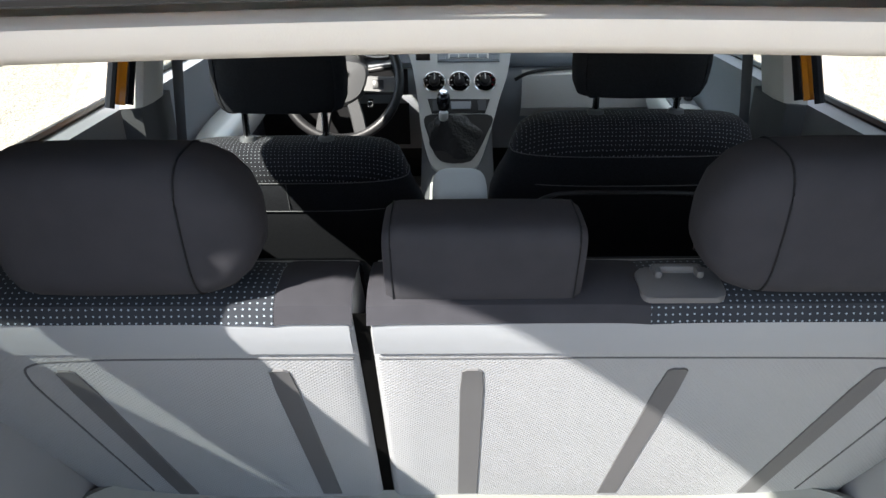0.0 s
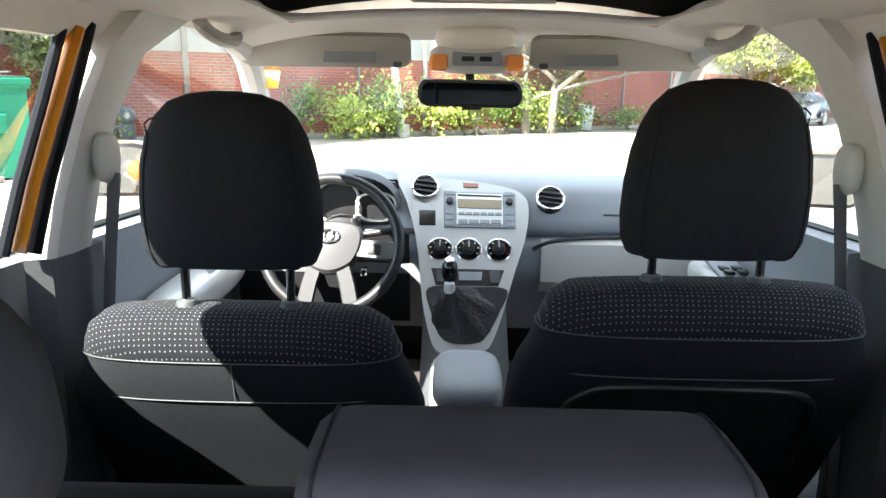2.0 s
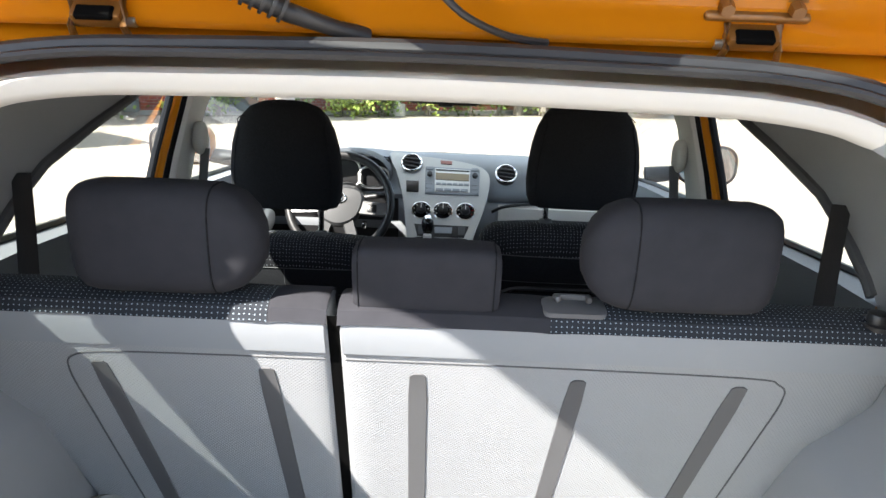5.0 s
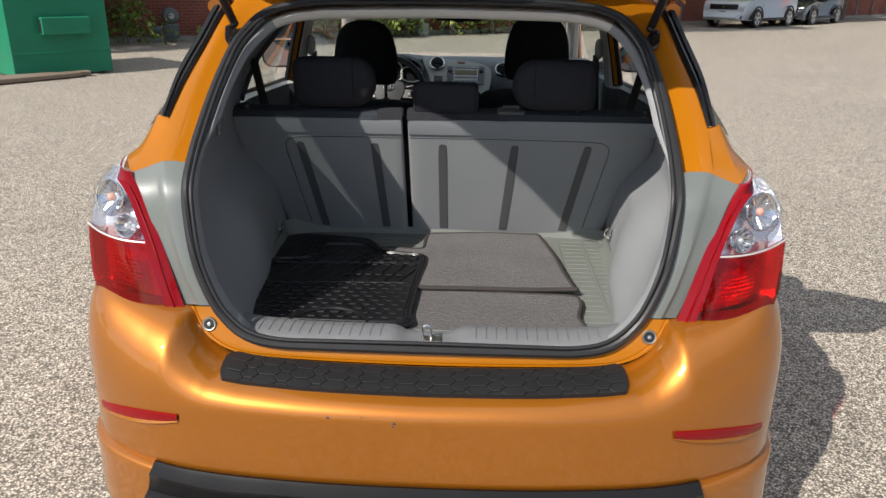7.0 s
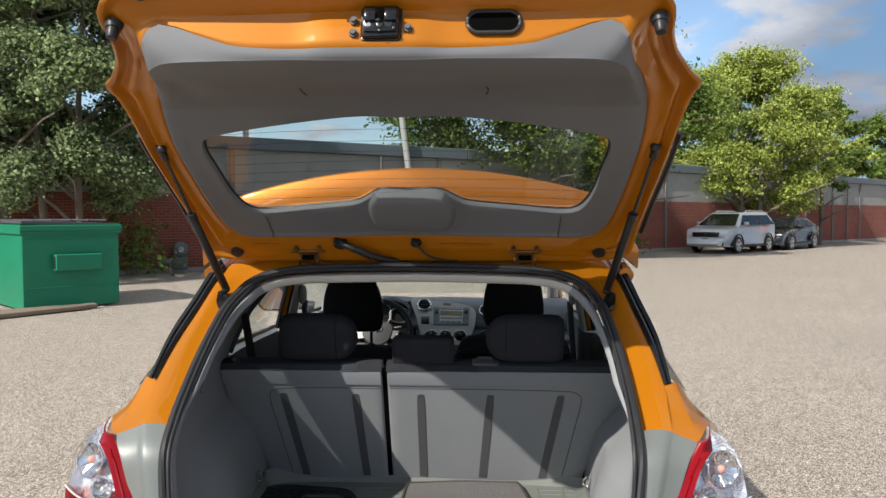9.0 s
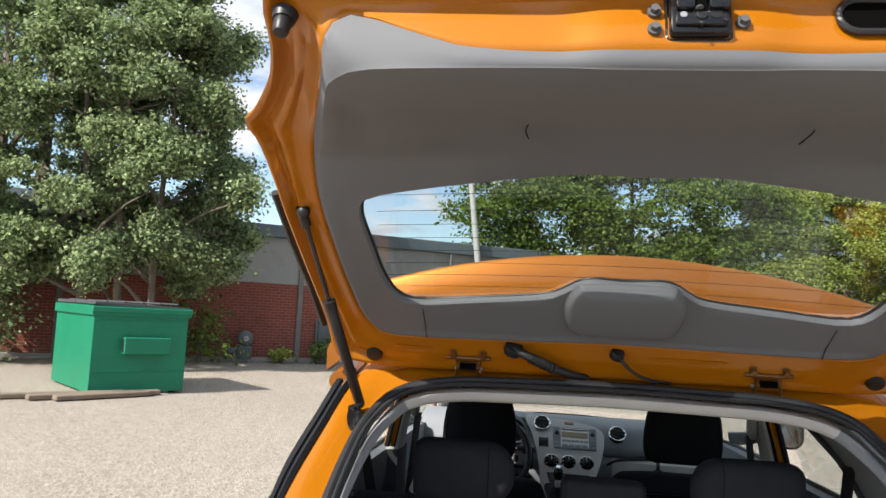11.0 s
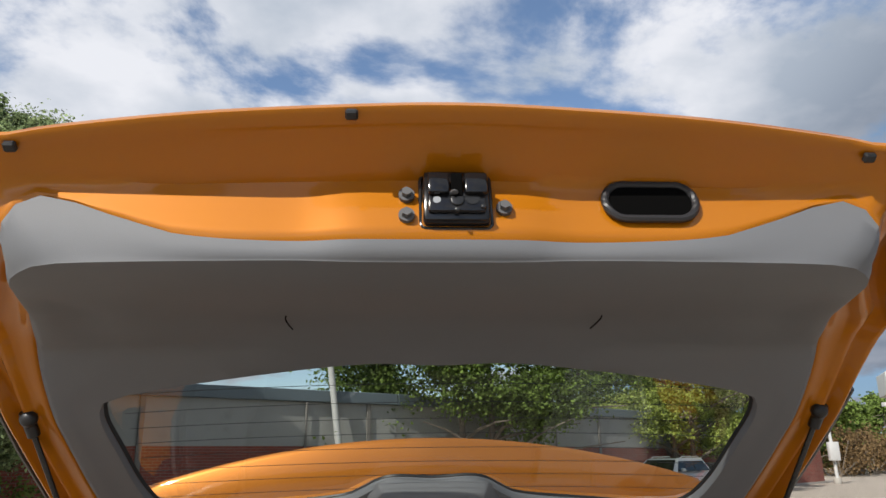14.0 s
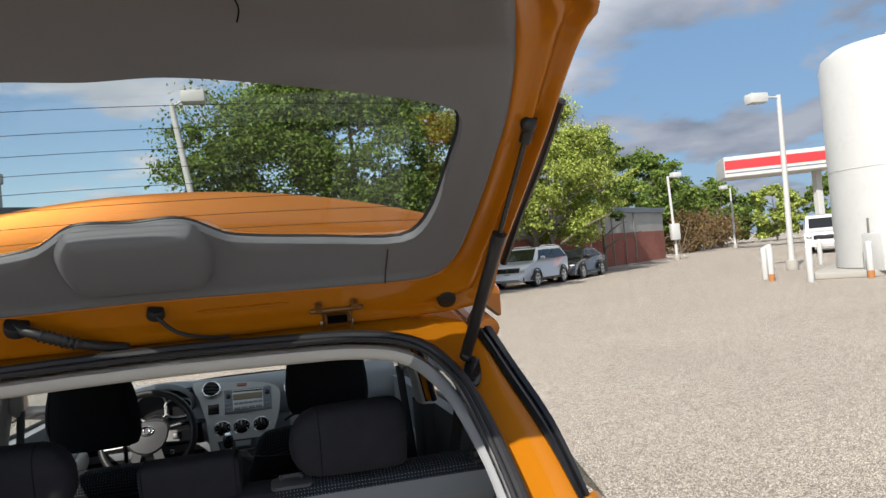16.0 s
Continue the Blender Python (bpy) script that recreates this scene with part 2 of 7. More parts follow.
REDLENS = mat("red_lens", (0.20, 0.0, 0.003), 0.08, 0, 0.1, 6, coat=0.2, spec=0.3)
HINGE = mat("bronze_hinge_paint", (0.17, 0.072, 0.015), 0.32, 0.4, 0.15, 20, 0.1, 300, coat=0.4)
# near-black for holes and gaps, in place of the shade inside them
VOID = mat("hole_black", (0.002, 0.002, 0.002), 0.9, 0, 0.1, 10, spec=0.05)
SIDETRIM = mat("grey_side_plastic", (0.235, 0.241, 0.250), 0.62, 0, 0.06, 4, 0.35, 900, dirt=0.12, dirtcol=(0.25, 0.25, 0.25))
LAMPSILVER = mat("lamp_reflector", (0.86, 0.86, 0.88), 0.16, 0.75, 0.03, 8, 0.4, 120)
AMBER = mat("amber_lens", (0.75, 0.25, 0.06), 0.2, 0, 0.1, 20, coat=0.6)
REDGLASS = glass("red_lens_glass", (0.66, 0.006, 0.012), sheen=0.22)
BULB = mat("pale_bulb", (.70, .36, .28), .25, 0, .05, 20, coat=.5)
CLEAR = glass("clear_lens", (0.93, 0.93, 0.94), sheen=0.5)
WINDOW = glass("window_glass", (0.80, 0.87, 0.84))
SIDEGLASS = glass("side_window_glass", (0.72, 0.77, 0.75))
TINTED = glass("back_glass", (0.68, 0.71, 0.69), sheen=0.30, least=0.09)
DARKGLASS = glass("tinted_quarter_glass", (0.30, 0.33, 0.32), sheen=0.3)
MIRROR = mat("mirror_glass", (0.24, 0.25, 0.26), 0.02, 1.0, 0.0, 5)


CABINSEAL = mat("cabin_seal", (0.010, 0.011, 0.014), 0.85, 0, 0.2, 20, 0.1, 400, spec=0.12)
RUST = mat("rust", (.36, .15, .05), .8, 0, .4, 30)
# ---- mesh tools ----
def V(*a):
    return Vector(a)


def part(name, bm, material, parent=None, label="", smooth=True, sharp=0.6):
    """Links a bmesh as one mesh object under a thing or a part."""
    bmesh.ops.recalc_face_normals(bm, faces=bm.faces)
    for e in bm.edges:
        if len(e.link_faces) == 2 and e.calc_face_angle(0) > sharp:
            e.smooth = False
    for f in bm.faces:
        f.smooth = smooth
    me = bpy.data.meshes.new(name)
    bm.to_mesh(me)
    bm.free()
    me.materials.append(material)
    ob = new(name, me)
    if parent is not None:
        ob.parent = parent
        if parent.type == "EMPTY":
            ob.matrix_parent_inverse = Matrix.Translation(-parent.location)
    if label:
        tagged(ob, label)
    return ob


def thing(name, at, label, category, group="", kind=""):
    ob = new(name)
    ob.empty_display_size = 0.1
    ob.location = at
    return tagged(ob, label, category, group, kind)


def grid(rows, closed=False, bm=None):
    """A skin over rows of points; closed: each row is a loop."""
    bm = bm or bmesh.new()
    vs = [[bm.verts.new(p) for p in r] for r in rows]
    for a, b in zip(vs, vs[1:]):
        n = len(a)
        for i in range(n if closed else n - 1):
            j = (i + 1) % n
            bm.faces.new((a[i], a[j], b[j], b[i]))
    return bm


def capped(rows, bm=None):
    """A closed skin over loops, with both ends filled."""
    bm = bm or bmesh.new()
    vs = [[bm.verts.new(p) for p in r] for r in rows]
    for a, b in zip(vs, vs[1:]):
        n = len(a)
        for i in range(n):
            j = (i + 1) % n
            bm.faces.new((a[i], a[j], b[j], b[i]))
    bm.faces.new(vs[0][::-1])
    bm.faces.new(vs[-1])
    return bm


def box(c, s, bev=0.005, seg=2, m=None, bm=None):
    """A rounded box of centre c and size s, turned by m about its centre."""
    b = bmesh.new()
    bmesh.ops.create_cube(b, size=1)
    bmesh.ops.scale(b, vec=s, verts=b.verts)
    if bev:
        bmesh.ops.bevel(b, geom=b.edges[:], offset=min(bev, min(s) * 0.49), segments=seg, profile=0.5, affect="EDGES")
    bmesh.ops.transform(b, matrix=Matrix.Translation(c) @ (m or Matrix()), verts=b.verts)
    return merge(bm, b)


def merge(bm, b):
    if bm is None:
        return b
    vs = {v: bm.verts.new(v.co) for v in b.verts}
    for f in b.faces:
        bm.faces.new([vs[v] for v in f.verts])
    b.free()
    return bm


def cyl(p, q, r, r2=None, seg=16, bm=None, bev=0.0):
    p, q = Vector(p), Vector(q)
    r2 = r if r2 is None else r2
    d = q - p
    b = bmesh.new()
    bmesh.ops.create_cone(b, cap_ends=True, segments=seg, radius1=r, radius2=r2, depth=d.length)
    if bev:
        bmesh.ops.bevel(b, geom=[e for e in b.edges if len(e.link_faces) == 2 and e.calc_face_angle(0) > 1], offset=bev, segments=2, profile=0.5, affect="EDGES")
    bmesh.ops.transform(b, matrix=Matrix.Translation((p + q) / 2) @ d.to_track_quat("Z", "Y").to_matrix().to_4x4(), verts=b.verts)
    return merge(bm, b)


def ball(c, s, seg=16, bm=None):
    b = bmesh.new()
    bmesh.ops.create_uvsphere(b, u_segments=seg, v_segments=max(6, seg // 2), radius=1)
    bmesh.ops.transform(b, matrix=Matrix.Translation(c) @ Matrix.Diagonal((*s, 1)), verts=b.verts)
    return merge(bm, b)


def spline(pts, n, closed=False):
    """n points along a smooth curve through pts."""
    P = [np.array(p, float) for p in pts]
    m = len(P)
    out = []
    spans = m if closed else m - 1
    for i in range(n):
        u = i / n * spans if closed else i / (n - 1) * spans
        k = min(int(u), spans - 1)
        f = u - k
        g = (lambda j: P[j % m]) if closed else (lambda j: P[max(0, min(m - 1, j))])
        a, b, c, d = g(k - 1), g(k), g(k + 1), g(k + 2)
        out.append(0.5 * (2 * b + (c - a) * f + (2 * a - 5 * b + 4 * c - d) * f * f + (3 * b - a - 3 * c + d) * f ** 3))
    return out


def tube(pts, r, seg=8, closed=False, n=0, bm=None, flat=1.0):
    """A round bar along points; r may be a list."""
    pts = [Vector(p) for p in (spline(pts, n, closed) if n else pts)]
    m = len(pts)
    rows = []
    up = Vector((0, 0, 1))
    for i, p in enumerate(pts):
        a = pts[(i - 1) % m] if closed or i else p
        b = pts[(i + 1) % m] if closed or i < m - 1 else p
        t = (b - a).normalized()
        s = t.cross(up)
        s = s.normalized() if s.length > 0.05 else Vector((1, 0, 0))
        w = s.cross(t).normalized()
        rr = r[i] if isinstance(r, (list, tuple)) else r
        rows.append([p + (s * math.cos(k * 2 * math.pi / seg) + w * math.sin(k * 2 * math.pi / seg) * flat) * rr for k in range(seg)])
    if closed:
        return ring_tube(rows, bm)
    return capped(rows, bm)


def ring_tube(rows, bm):
    bm = bm or bmesh.new()
    vs = [[bm.verts.new(p) for p in r] for r in rows]
    for k in range(len(vs)):
        a, b = vs[k], vs[(k + 1) % len(vs)]
        for i in range(len(a)):
            j = (i + 1) % len(a)
            bm.faces.new((a[i], a[j], b[j], b[i]))
    return bm


def prism(outline, depth, m=None, bev=0.0, bm=None, seg=2):
    """A plate of a flat outline (x, y), its thickness along z from 0 to depth, placed by m."""
    b = bmesh.new()
    lo = [b.verts.new((x, y, 0)) for x, y in outline]
    hi = [b.verts.new((x, y, depth)) for x, y in outline]
    n = len(lo)
    b.faces.new(lo[::-1])
    top = b.faces.new(hi)
    for i in range(n):
        j = (i + 1) % n
        b.faces.new((lo[i], lo[j], hi[j], hi[i]))
    if bev:
        bmesh.ops.bevel(b, geom=list(top.edges), offset=bev, segments=seg, profile=0.5, affect="EDGES")
    if m is not None:
        bmesh.ops.transform(b, matrix=m, verts=b.verts)
    return merge(bm, b)


def rounded(x0, y0, x1, y1, r, seg=5):
    """The outline of a rectangle with rounded corners."""
    out = []
    for cx, cy, a in ((x1 - r, y1 - r, 0), (x0 + r, y1 - r, 90), (x0 + r, y0 + r, 180), (x1 - r, y0 + r, 270)):
        for k in range(seg + 1):
            t = radians(a + 90 * k / seg)
            out.append((cx + r * math.cos(t), cy + r * math.sin(t)))
    return out


def lathe(profile, m, seg=24, bm=None):
    """Turns (radius, height) about the z axis of m; a closed form from tip to tip."""
    bm = bm or bmesh.new()
    rows = [[m @ Vector((r * math.cos(2 * math.pi * k / seg), r * math.sin(2 * math.pi * k / seg), h)) for k in range(seg)] for r, h in profile]
    return grid(rows, True, bm)


def frame_at(p, normal, up=(0, 0, 1)):
    """A pose whose z axis is the normal and whose y axis is upwards."""
    z = Vector(normal).normalized()
    x = Vector(up).cross(z).normalized()
    y = z.cross(x)
    return Matrix.Translation(p) @ Matrix((x, y, z)).transposed().to_4x4()


def mirrored(half):
    """A closed outline from its right half, given from the lower middle to the upper middle."""
    left = [(-a[0], *a[1:]) for a in half[::-1] if abs(a[0]) > 1e-6]
    return list(half) + left


def radial(outline, centre, n=144):
    """The outline met from a centre at n even angles; further columns are carried along."""
    P = np.array(spline(outline, 900, True))
    d = P[:, :2] - np.array(centre)
    ang = np.unwrap(np.arctan2(d[:, 1], d[:, 0]))
    if ang[-1] < ang[0]:
        P, ang = P[::-1], ang[::-1]
    ang = np.maximum.accumulate(ang)
    A = np.concatenate([ang - 2 * np.pi, ang, ang + 2 * np.pi])
    Q = np.vstack([P, P, P])
    out = []
    for k in range(n):
        t = -np.pi / 2 + 2 * np.pi * k / n
        out.append([np.interp(t, A, Q[:, c]) for c in range(P.shape[1])])
    return out


class Profile:
    """A bent sheet seen from the side: a smoothed line of (y, z), by its length s."""

    def __init__(self, pts, soft=0.03):
        P = np.array(pts)
        s = np.concatenate([[0], np.cumsum(np.hypot(*np.diff(P, axis=0).T))])
        f = np.linspace(-0.3, s[-1] + 0.3, 1500)
        Y, Z = (np.interp(f, s, P[:, c]) + np.where(f < 0, f, 0) * (P[1, c] - P[0, c]) / s[1] + np.where(f > s[-1], f - s[-1], 0) * (P[-1, c] - P[-2, c]) / (s[-1] - s[-2]) for c in (0, 1))
        k = int(soft / (f[1] - f[0])) * 2 + 1
        w = np.hanning(k + 2)[1:-1]
        w /= w.sum()
        self.f = f
        self.Y = np.convolve(np.pad(Y, k // 2, mode="edge"), w, "valid")
        self.Z = np.convolve(np.pad(Z, k // 2, mode="edge"), w, "valid")
        self.s, self.P = s, P

    def at(self, x, s, off=0.0):
        y, z = np.interp(s, self.f, self.Y), np.interp(s, self.f, self.Z)
        y1, z1 = np.interp(s + 0.01, self.f, self.Y), np.interp(s + 0.01, self.f, self.Z)
        ty, tz = y1 - y, z1 - z
        L = math.hypot(ty, tz)
        return Vector((x, y + off * tz / L, z - off * ty / L))

    def s_of_z(self, z):
        return float(np.interp(z, self.Z, self.f))

def rounded_block(c, s, n=3.0, seg=28, taper=0.0, lean=0.0, pinch=0.0):
    """A soft cushion form: a superellipsoid."""
    rows = []
    pw = lambda v, e: math.copysign(abs(v) ** e, v)
    for i in range(seg // 2 + 1):
        ph = -math.pi / 2 + math.pi * i / (seg // 2)
        row = []
        for k in range(seg):
            th = 2 * math.pi * k / seg
            x = pw(math.cos(ph), 2 / n) * pw(math.cos(th), 2 / n)
            y = pw(math.cos(ph), 2 / n) * pw(math.sin(th), 2 / n)
            z = pw(math.sin(ph), 2 / n)
            w = 1 - taper * (z + 1) / 2 * 1
            row.append(V(c[0] + s[0] / 2 * x * w, c[1] + s[1] / 2 * y + lean * z * s[2] / 2, c[2] + s[2] / 2 * z * (1 - pinch * x * x)))
        rows.append(row)
    return grid(rows, True)


# ---- the car ----
car = thing("hatchback_car", (0, 1.9, 0), "orange compact hatchback with raised tailgate, parked on asphalt", "car")

# ---- tailgate, raised ----
class Gate:
    """The tailgate's inner sheet: flat edges at the sides, a hanging belly with a steep step in the middle."""
    edge = Profile([(.47, 1.38), (.44, 1.42), (.40, 1.48), (.113, 1.685), (0, 1.80), (-.12, 1.85), (-.335, 1.893), (-.455, 1.986)], 0.05)
    belly = Profile([(.47, 1.38), (.44, 1.42), (.40, 1.48), (.113, 1.685), (0, 1.79), (-.12, 1.812), (-.28, 1.816), (-.338, 1.826), (-.348, 1.836), (-.328, 1.905), (-.450, 1.999)], 0.006)

    def at(self, x, s, off=0.0):
        w = max(0, min(1, (abs(x) - float(np.interp(s, (.55, .66, .75, .85, .92, .96), (.560, .545, .520, .492, .470, .452)))) / .060))
        w = w * w * (3 - 2 * w)
        if .965 < s < 1.058:
            off -= .010 * min(1, (s - .965) / .016) * min(1, (1.058 - s) / .016) / (1 + math.exp((abs(x + .02) - .115) / .012))
        return self.belly.at(x, s, off).lerp(self.edge.at(x, s if s < .6 else .6 + (s - .6) * .90, off), w)


GATE = Gate()
N = 176
GC = (0, 0.50)
g_outer = radial(mirrored([(0, 0.0), (.30, .0), (.52, .0), (.630, .02), (.645, .07), (.658, .30), (.668, .51), (.686, .650), (.6935, .692), (.660, .735), (.612, .82), (.583, .90), (.566, .965), (.557, 1.018), (.548, 1.054), (.531, 1.080), (.505, 1.095), (.465, 1.109), (.405, 1.121), (.26, 1.138), (.1, 1.148), (0, 1.151)]), GC, N)
g_trim = radial(mirrored([(0, .103), (.25, .098), (.42, .095), (.50, .097), (.535, .115), (.560, .17), (.576, .30), (.584, .43), (.588, .52), (.584, .60), (.572, .66), (.540, .76), (.505, .86), (.482, .935), (.470, .985), (.462, 1.015), (.451, 1.033), (.432, 1.039), (.412, 1.036), (.385, 1.025), (.35, 1.012), (.315, 1.0), (.29, .992), (.24, .986), (.17, .983), (.08, .982), (0, .982)]), GC, N)
g_fold = radial(mirrored([(0, .111), (.25, .106), (.42, .104), (.494, .108), (.525, .125), (.549, .175), (.564, .30), (.572, .43), (.576, .52), (.572, .60), (.559, .66), (.524, .77), (.490, .875), (.474, .922), (.459, .945), (.438, .960), (.40, .967), (.2, .970), (0, .970)]), GC, N)
g_glass = radial(mirrored([(0, .305), (.06, .310), (.09, .303), (.115, .285), (.135, .265), (.18, .250), (.30, .232), (.42, .214), (.468, .230), (.494, .295), (.507, .40), (.514, .480), (.500, .520), (.45, .536), (.34, .557), (.2, .578), (.1, .587), (0, .583)]), GC, N)


def ring(prof, *layers):
    return grid([[prof.at(p[0], p[1], o(p) if callable(o) else o) for p in outline] for outline, o in layers], True)


def blend(a, b, f):
    return [[x + (y - x) * f for x, y in zip(p, q)] for p, q in zip(a, b)]


def folds(side, middle):
    """A fold's depth at the gate's sides, easing to another in the middle."""
    return lambda p: middle + (side - middle) * max(0, min(1, (abs(p[0]) - .50) / .06))


gate = part("tailgate", ring(GATE, (blend(g_glass, g_outer, .02), .0105), (blend(g_glass, g_outer, .08), .026), (blend(g_glass, g_outer, .5), .045), (blend(g_glass, g_outer, .9), .034), (blend(g_glass, g_outer, .985), .016), (g_outer, .009), (g_outer, .002), (blend(g_outer, g_trim, .05), -.001), (blend(g_outer, g_trim, .12), lambda p: .001),
            (blend(g_outer, g_trim, .20), folds(.012, .002)), (blend(g_outer, g_trim, .30), folds(.015, .002)), (blend(g_outer, g_trim, .38), folds(.006, .001)), (blend(g_outer, g_trim, .45), folds(-.002, 0)), (blend(g_outer, g_trim, .52), folds(-.002, 0)), (blend(g_outer, g_trim, .60), folds(.003, 0)), (blend(g_outer, g_trim, .75), folds(.004, 0)), (blend(g_outer, g_trim, .85), 0), (blend(g_outer, g_trim, .90), 0), (blend(g_outer, g_trim, .95), 0), (g_trim, .004)), PAINT_IN, car, "raised orange steel tailgate", sharp=0.9)
# the trim's rim runs straight from its edge to a crisp fold; the panel inside has a shallow dent at either side
rim_a, rim_b = [GATE.at(p[0], p[1], -.001) for p in g_trim], [GATE.at(p[0], p[1], -.015) for p in g_fold]


def dented(off):
    return lambda p: off + .010 * math.exp(-((abs(p[0]) - .470 - .10 * (.76 - p[1])) / .022) ** 2 - ((p[1] - .76) / .10) ** 4)


trim_rows = [[GATE.at(p[0], p[1], .006) for p in g_trim]] + [[a.lerp(b, f) + V(0, -.0025, -.0025) * math.sin(math.pi * f) for a, b in zip(rim_a, rim_b)] for f in (0, .15, .35, .6, .85, .96)]
for o, d in ((g_fold, -.0156), (blend(g_fold, g_glass, .02), -.0160), (blend(g_fold, g_glass, .07), dented(-.0158)), (blend(g_fold, g_glass, .14), dented(-.0155)), (blend(g_fold, g_glass, .22), dented(-.015)), (blend(g_fold, g_glass, .3), dented(-.0145)), (blend(g_fold, g_glass, .4), dented(-.013)), (blend(g_fold, g_glass, .5), dented(-.012)), (blend(g_fold, g_glass, .6), dented(-.011)), (blend(g_fold, g_glass, .75), -.0105), (blend(g_fold, g_glass, .98), -.010), (blend(g_fold, g_glass, .992), -.0085), (blend(g_fold, g_glass, .995), .004)):
    trim_rows.append([GATE.at(p[0], p[1], d(p) if callable(d) else d) for p in o])
trim = part("gate_trim_panel", grid(trim_rows, True), TRIMHATCH, gate, "grey moulded plastic inner panel", sharp=0.80)
pane = part("back_window", grid([[GATE.at(p[0], p[1], .0095) for p in blend(g_glass, [[0, .42]] * N, f)] for f in (-.04, .15, .3, .45, .6, .75, .88, .97, .999)], True), TINTED, gate, "tinted rear window")
part("window_gasket", ring(GATE, (blend(g_fold, g_glass, .985), .006), (g_glass, .0045), (blend(g_glass, [[0, .42]] * N, .007), .0082)), SEAL, gate, "black rubber window gasket")
part("window_edge", ring(GATE, (blend(g_glass, g_outer, .01), .0082), (blend(g_glass, [[0, .42]] * N, .008), .0080), (blend(g_glass, [[0, .42]] * N, .008), .0086), (blend(g_glass, g_outer, .01), .0088)), BLACK, gate)
for k in range(9):
    s0 = .232 + k * .038
    part("heating_wire", tube([GATE.at(x, s0 + .02 * (1 - (x / .5) ** 2) - .02, .0085) for x in np.linspace(-.485, .485, 24)], .00045, 4), BLACK, gate)
# pocket cover at the lower middle of the trim
pocket = []
for sc, o in ((1.03, -.006), (1.0, -.013), (.97, -.021), (.93, -.028), (.87, -.033), (.75, -.036), (.3, -.037)):
    pocket.append([GATE.at(x * sc, .232 + (s - .232) * sc, o) for x, s in spline([(-.104, .160), (-.088, .151), (0, .148), (.088, .151), (.104, .160), (.118, .19), (.120, .25), (.100, .294), (.07, .306), (-.07, .306), (-.100, .294), (-.120, .25), (-.118, .19)], 80, True)])
part("wiper_motor_cover", capped(pocket), TRIMHATCH, gate, "raised grey plastic cover")
for sx in (-1, 1):
    part("panel_seam", tube([GATE.at(sx * .418, s, -.0168) for s in (.100, .13, .17, .205)], .0011, 5), BLACK, gate)
# latch
LN = GATE.at(0, 1.020, -1) - GATE.at(0, 1.020, 0)
LF = frame_at(GATE.at(0, 1.028, -.002), LN, (0, -1, .2))
latch = part("latch", box((0, 0, 0), (.070, .064, .022), .005, 2, LF), GLOSSBLACK, gate, "greasy black tailgate latch")
part("latch_rim", tube([LF @ V(x, y, -.003) for x, y in rounded(-.0375, -.0345, .0375, .0345, .007)], .0022, 6, True), RODBLACK, latch)
part("latch_plate", box((0, 0, 0), (.060, .030, .008), .003, 2, LF @ pose(0, .010, .013)), GLOSSBLACK, latch)
part("latch_jaw", box((-.019, -.016, .012), (.022, .026, .010), .003, 2, LF), GLOSSBLACK, latch)
part("latch_jaw", box((.020, -.016, .012), (.024, .026, .010), .003, 2, LF), GLOSSBLACK, latch)
# black bar in place of the shade down in the latch's slot
part("latch_slot_shade", box((0, -.016, .011), (.012, .030, .004), .001, 1, LF), VOID, latch)
part("latch_boss", cyl(LF @ V(0, .012, .016), LF @ V(0, .012, .0195), .008, .007, 16, cyl(LF @ V(-.016, .010, .016), LF @ V(-.016, .010, .018), .008, .0075, 16), bev=.001), RODBLACK, latch)
part("grease", ball(LF @ V(.003, .004, .018), (.005, .009, .003), 10), STRIPS, latch, "smear of grey grease")
part("latch_label", cyl(LF @ V(.021, .012, .016), LF @ V(.021, .012, .0178), .0042, .0042, 14), DASH, latch)
for x, y, r in ((-.027, .020, .004), (.016, -.004, .006), (-.018, -.012, .0045), (.0, .024, .004)):
    part("rivet", cyl(LF @ V(x, y, .012), LF @ V(x, y, .0195), r * .85, r * .7, 12, bev=.001), RODBLACK, latch)
for x, s in ((-.052, 1.034), (-.052, 1.008), (.051, 1.018)):
    p, q = GATE.at(x, s, 0), GATE.at(x, s, -1) - GATE.at(x, s, 0)
    part("bolt", cyl(p + q * .003, p + q * .011, .0058, .0053, 6, cyl(p, p + q * .005, .0085, .0085, 16)), STRIPS, gate)
# oval hand hole, its shaded inside painted as a flat black plate
oval = rounded(-.050, -.0225, .050, .0225, .022, 8)
om = frame_at(GATE.at(.213, 1.033, 0), GATE.at(.213, 1.033, -1) - GATE.at(.213, 1.033, 0), (0, -1, .2))
part("handle_recess_shade", prism(oval, .004, om @ pose(0, 0, .0015)), VOID, gate, "flat black plate for the shaded oval pull recess")
part("recess_rim", tube([om @ Vector((x, y, .005)) for x, y in oval], .0045, 8, True), SEAL, gate, "black rubber rim")
for sx in (-1, 1):
    part("trim_slot", tube([GATE.at(sx * (.202 + .004 * math.sin(3.1 * f)), .722 + .064 * f, -.0185) for f in np.linspace(0, 1, 8)], .0011, 5), VOID, trim)
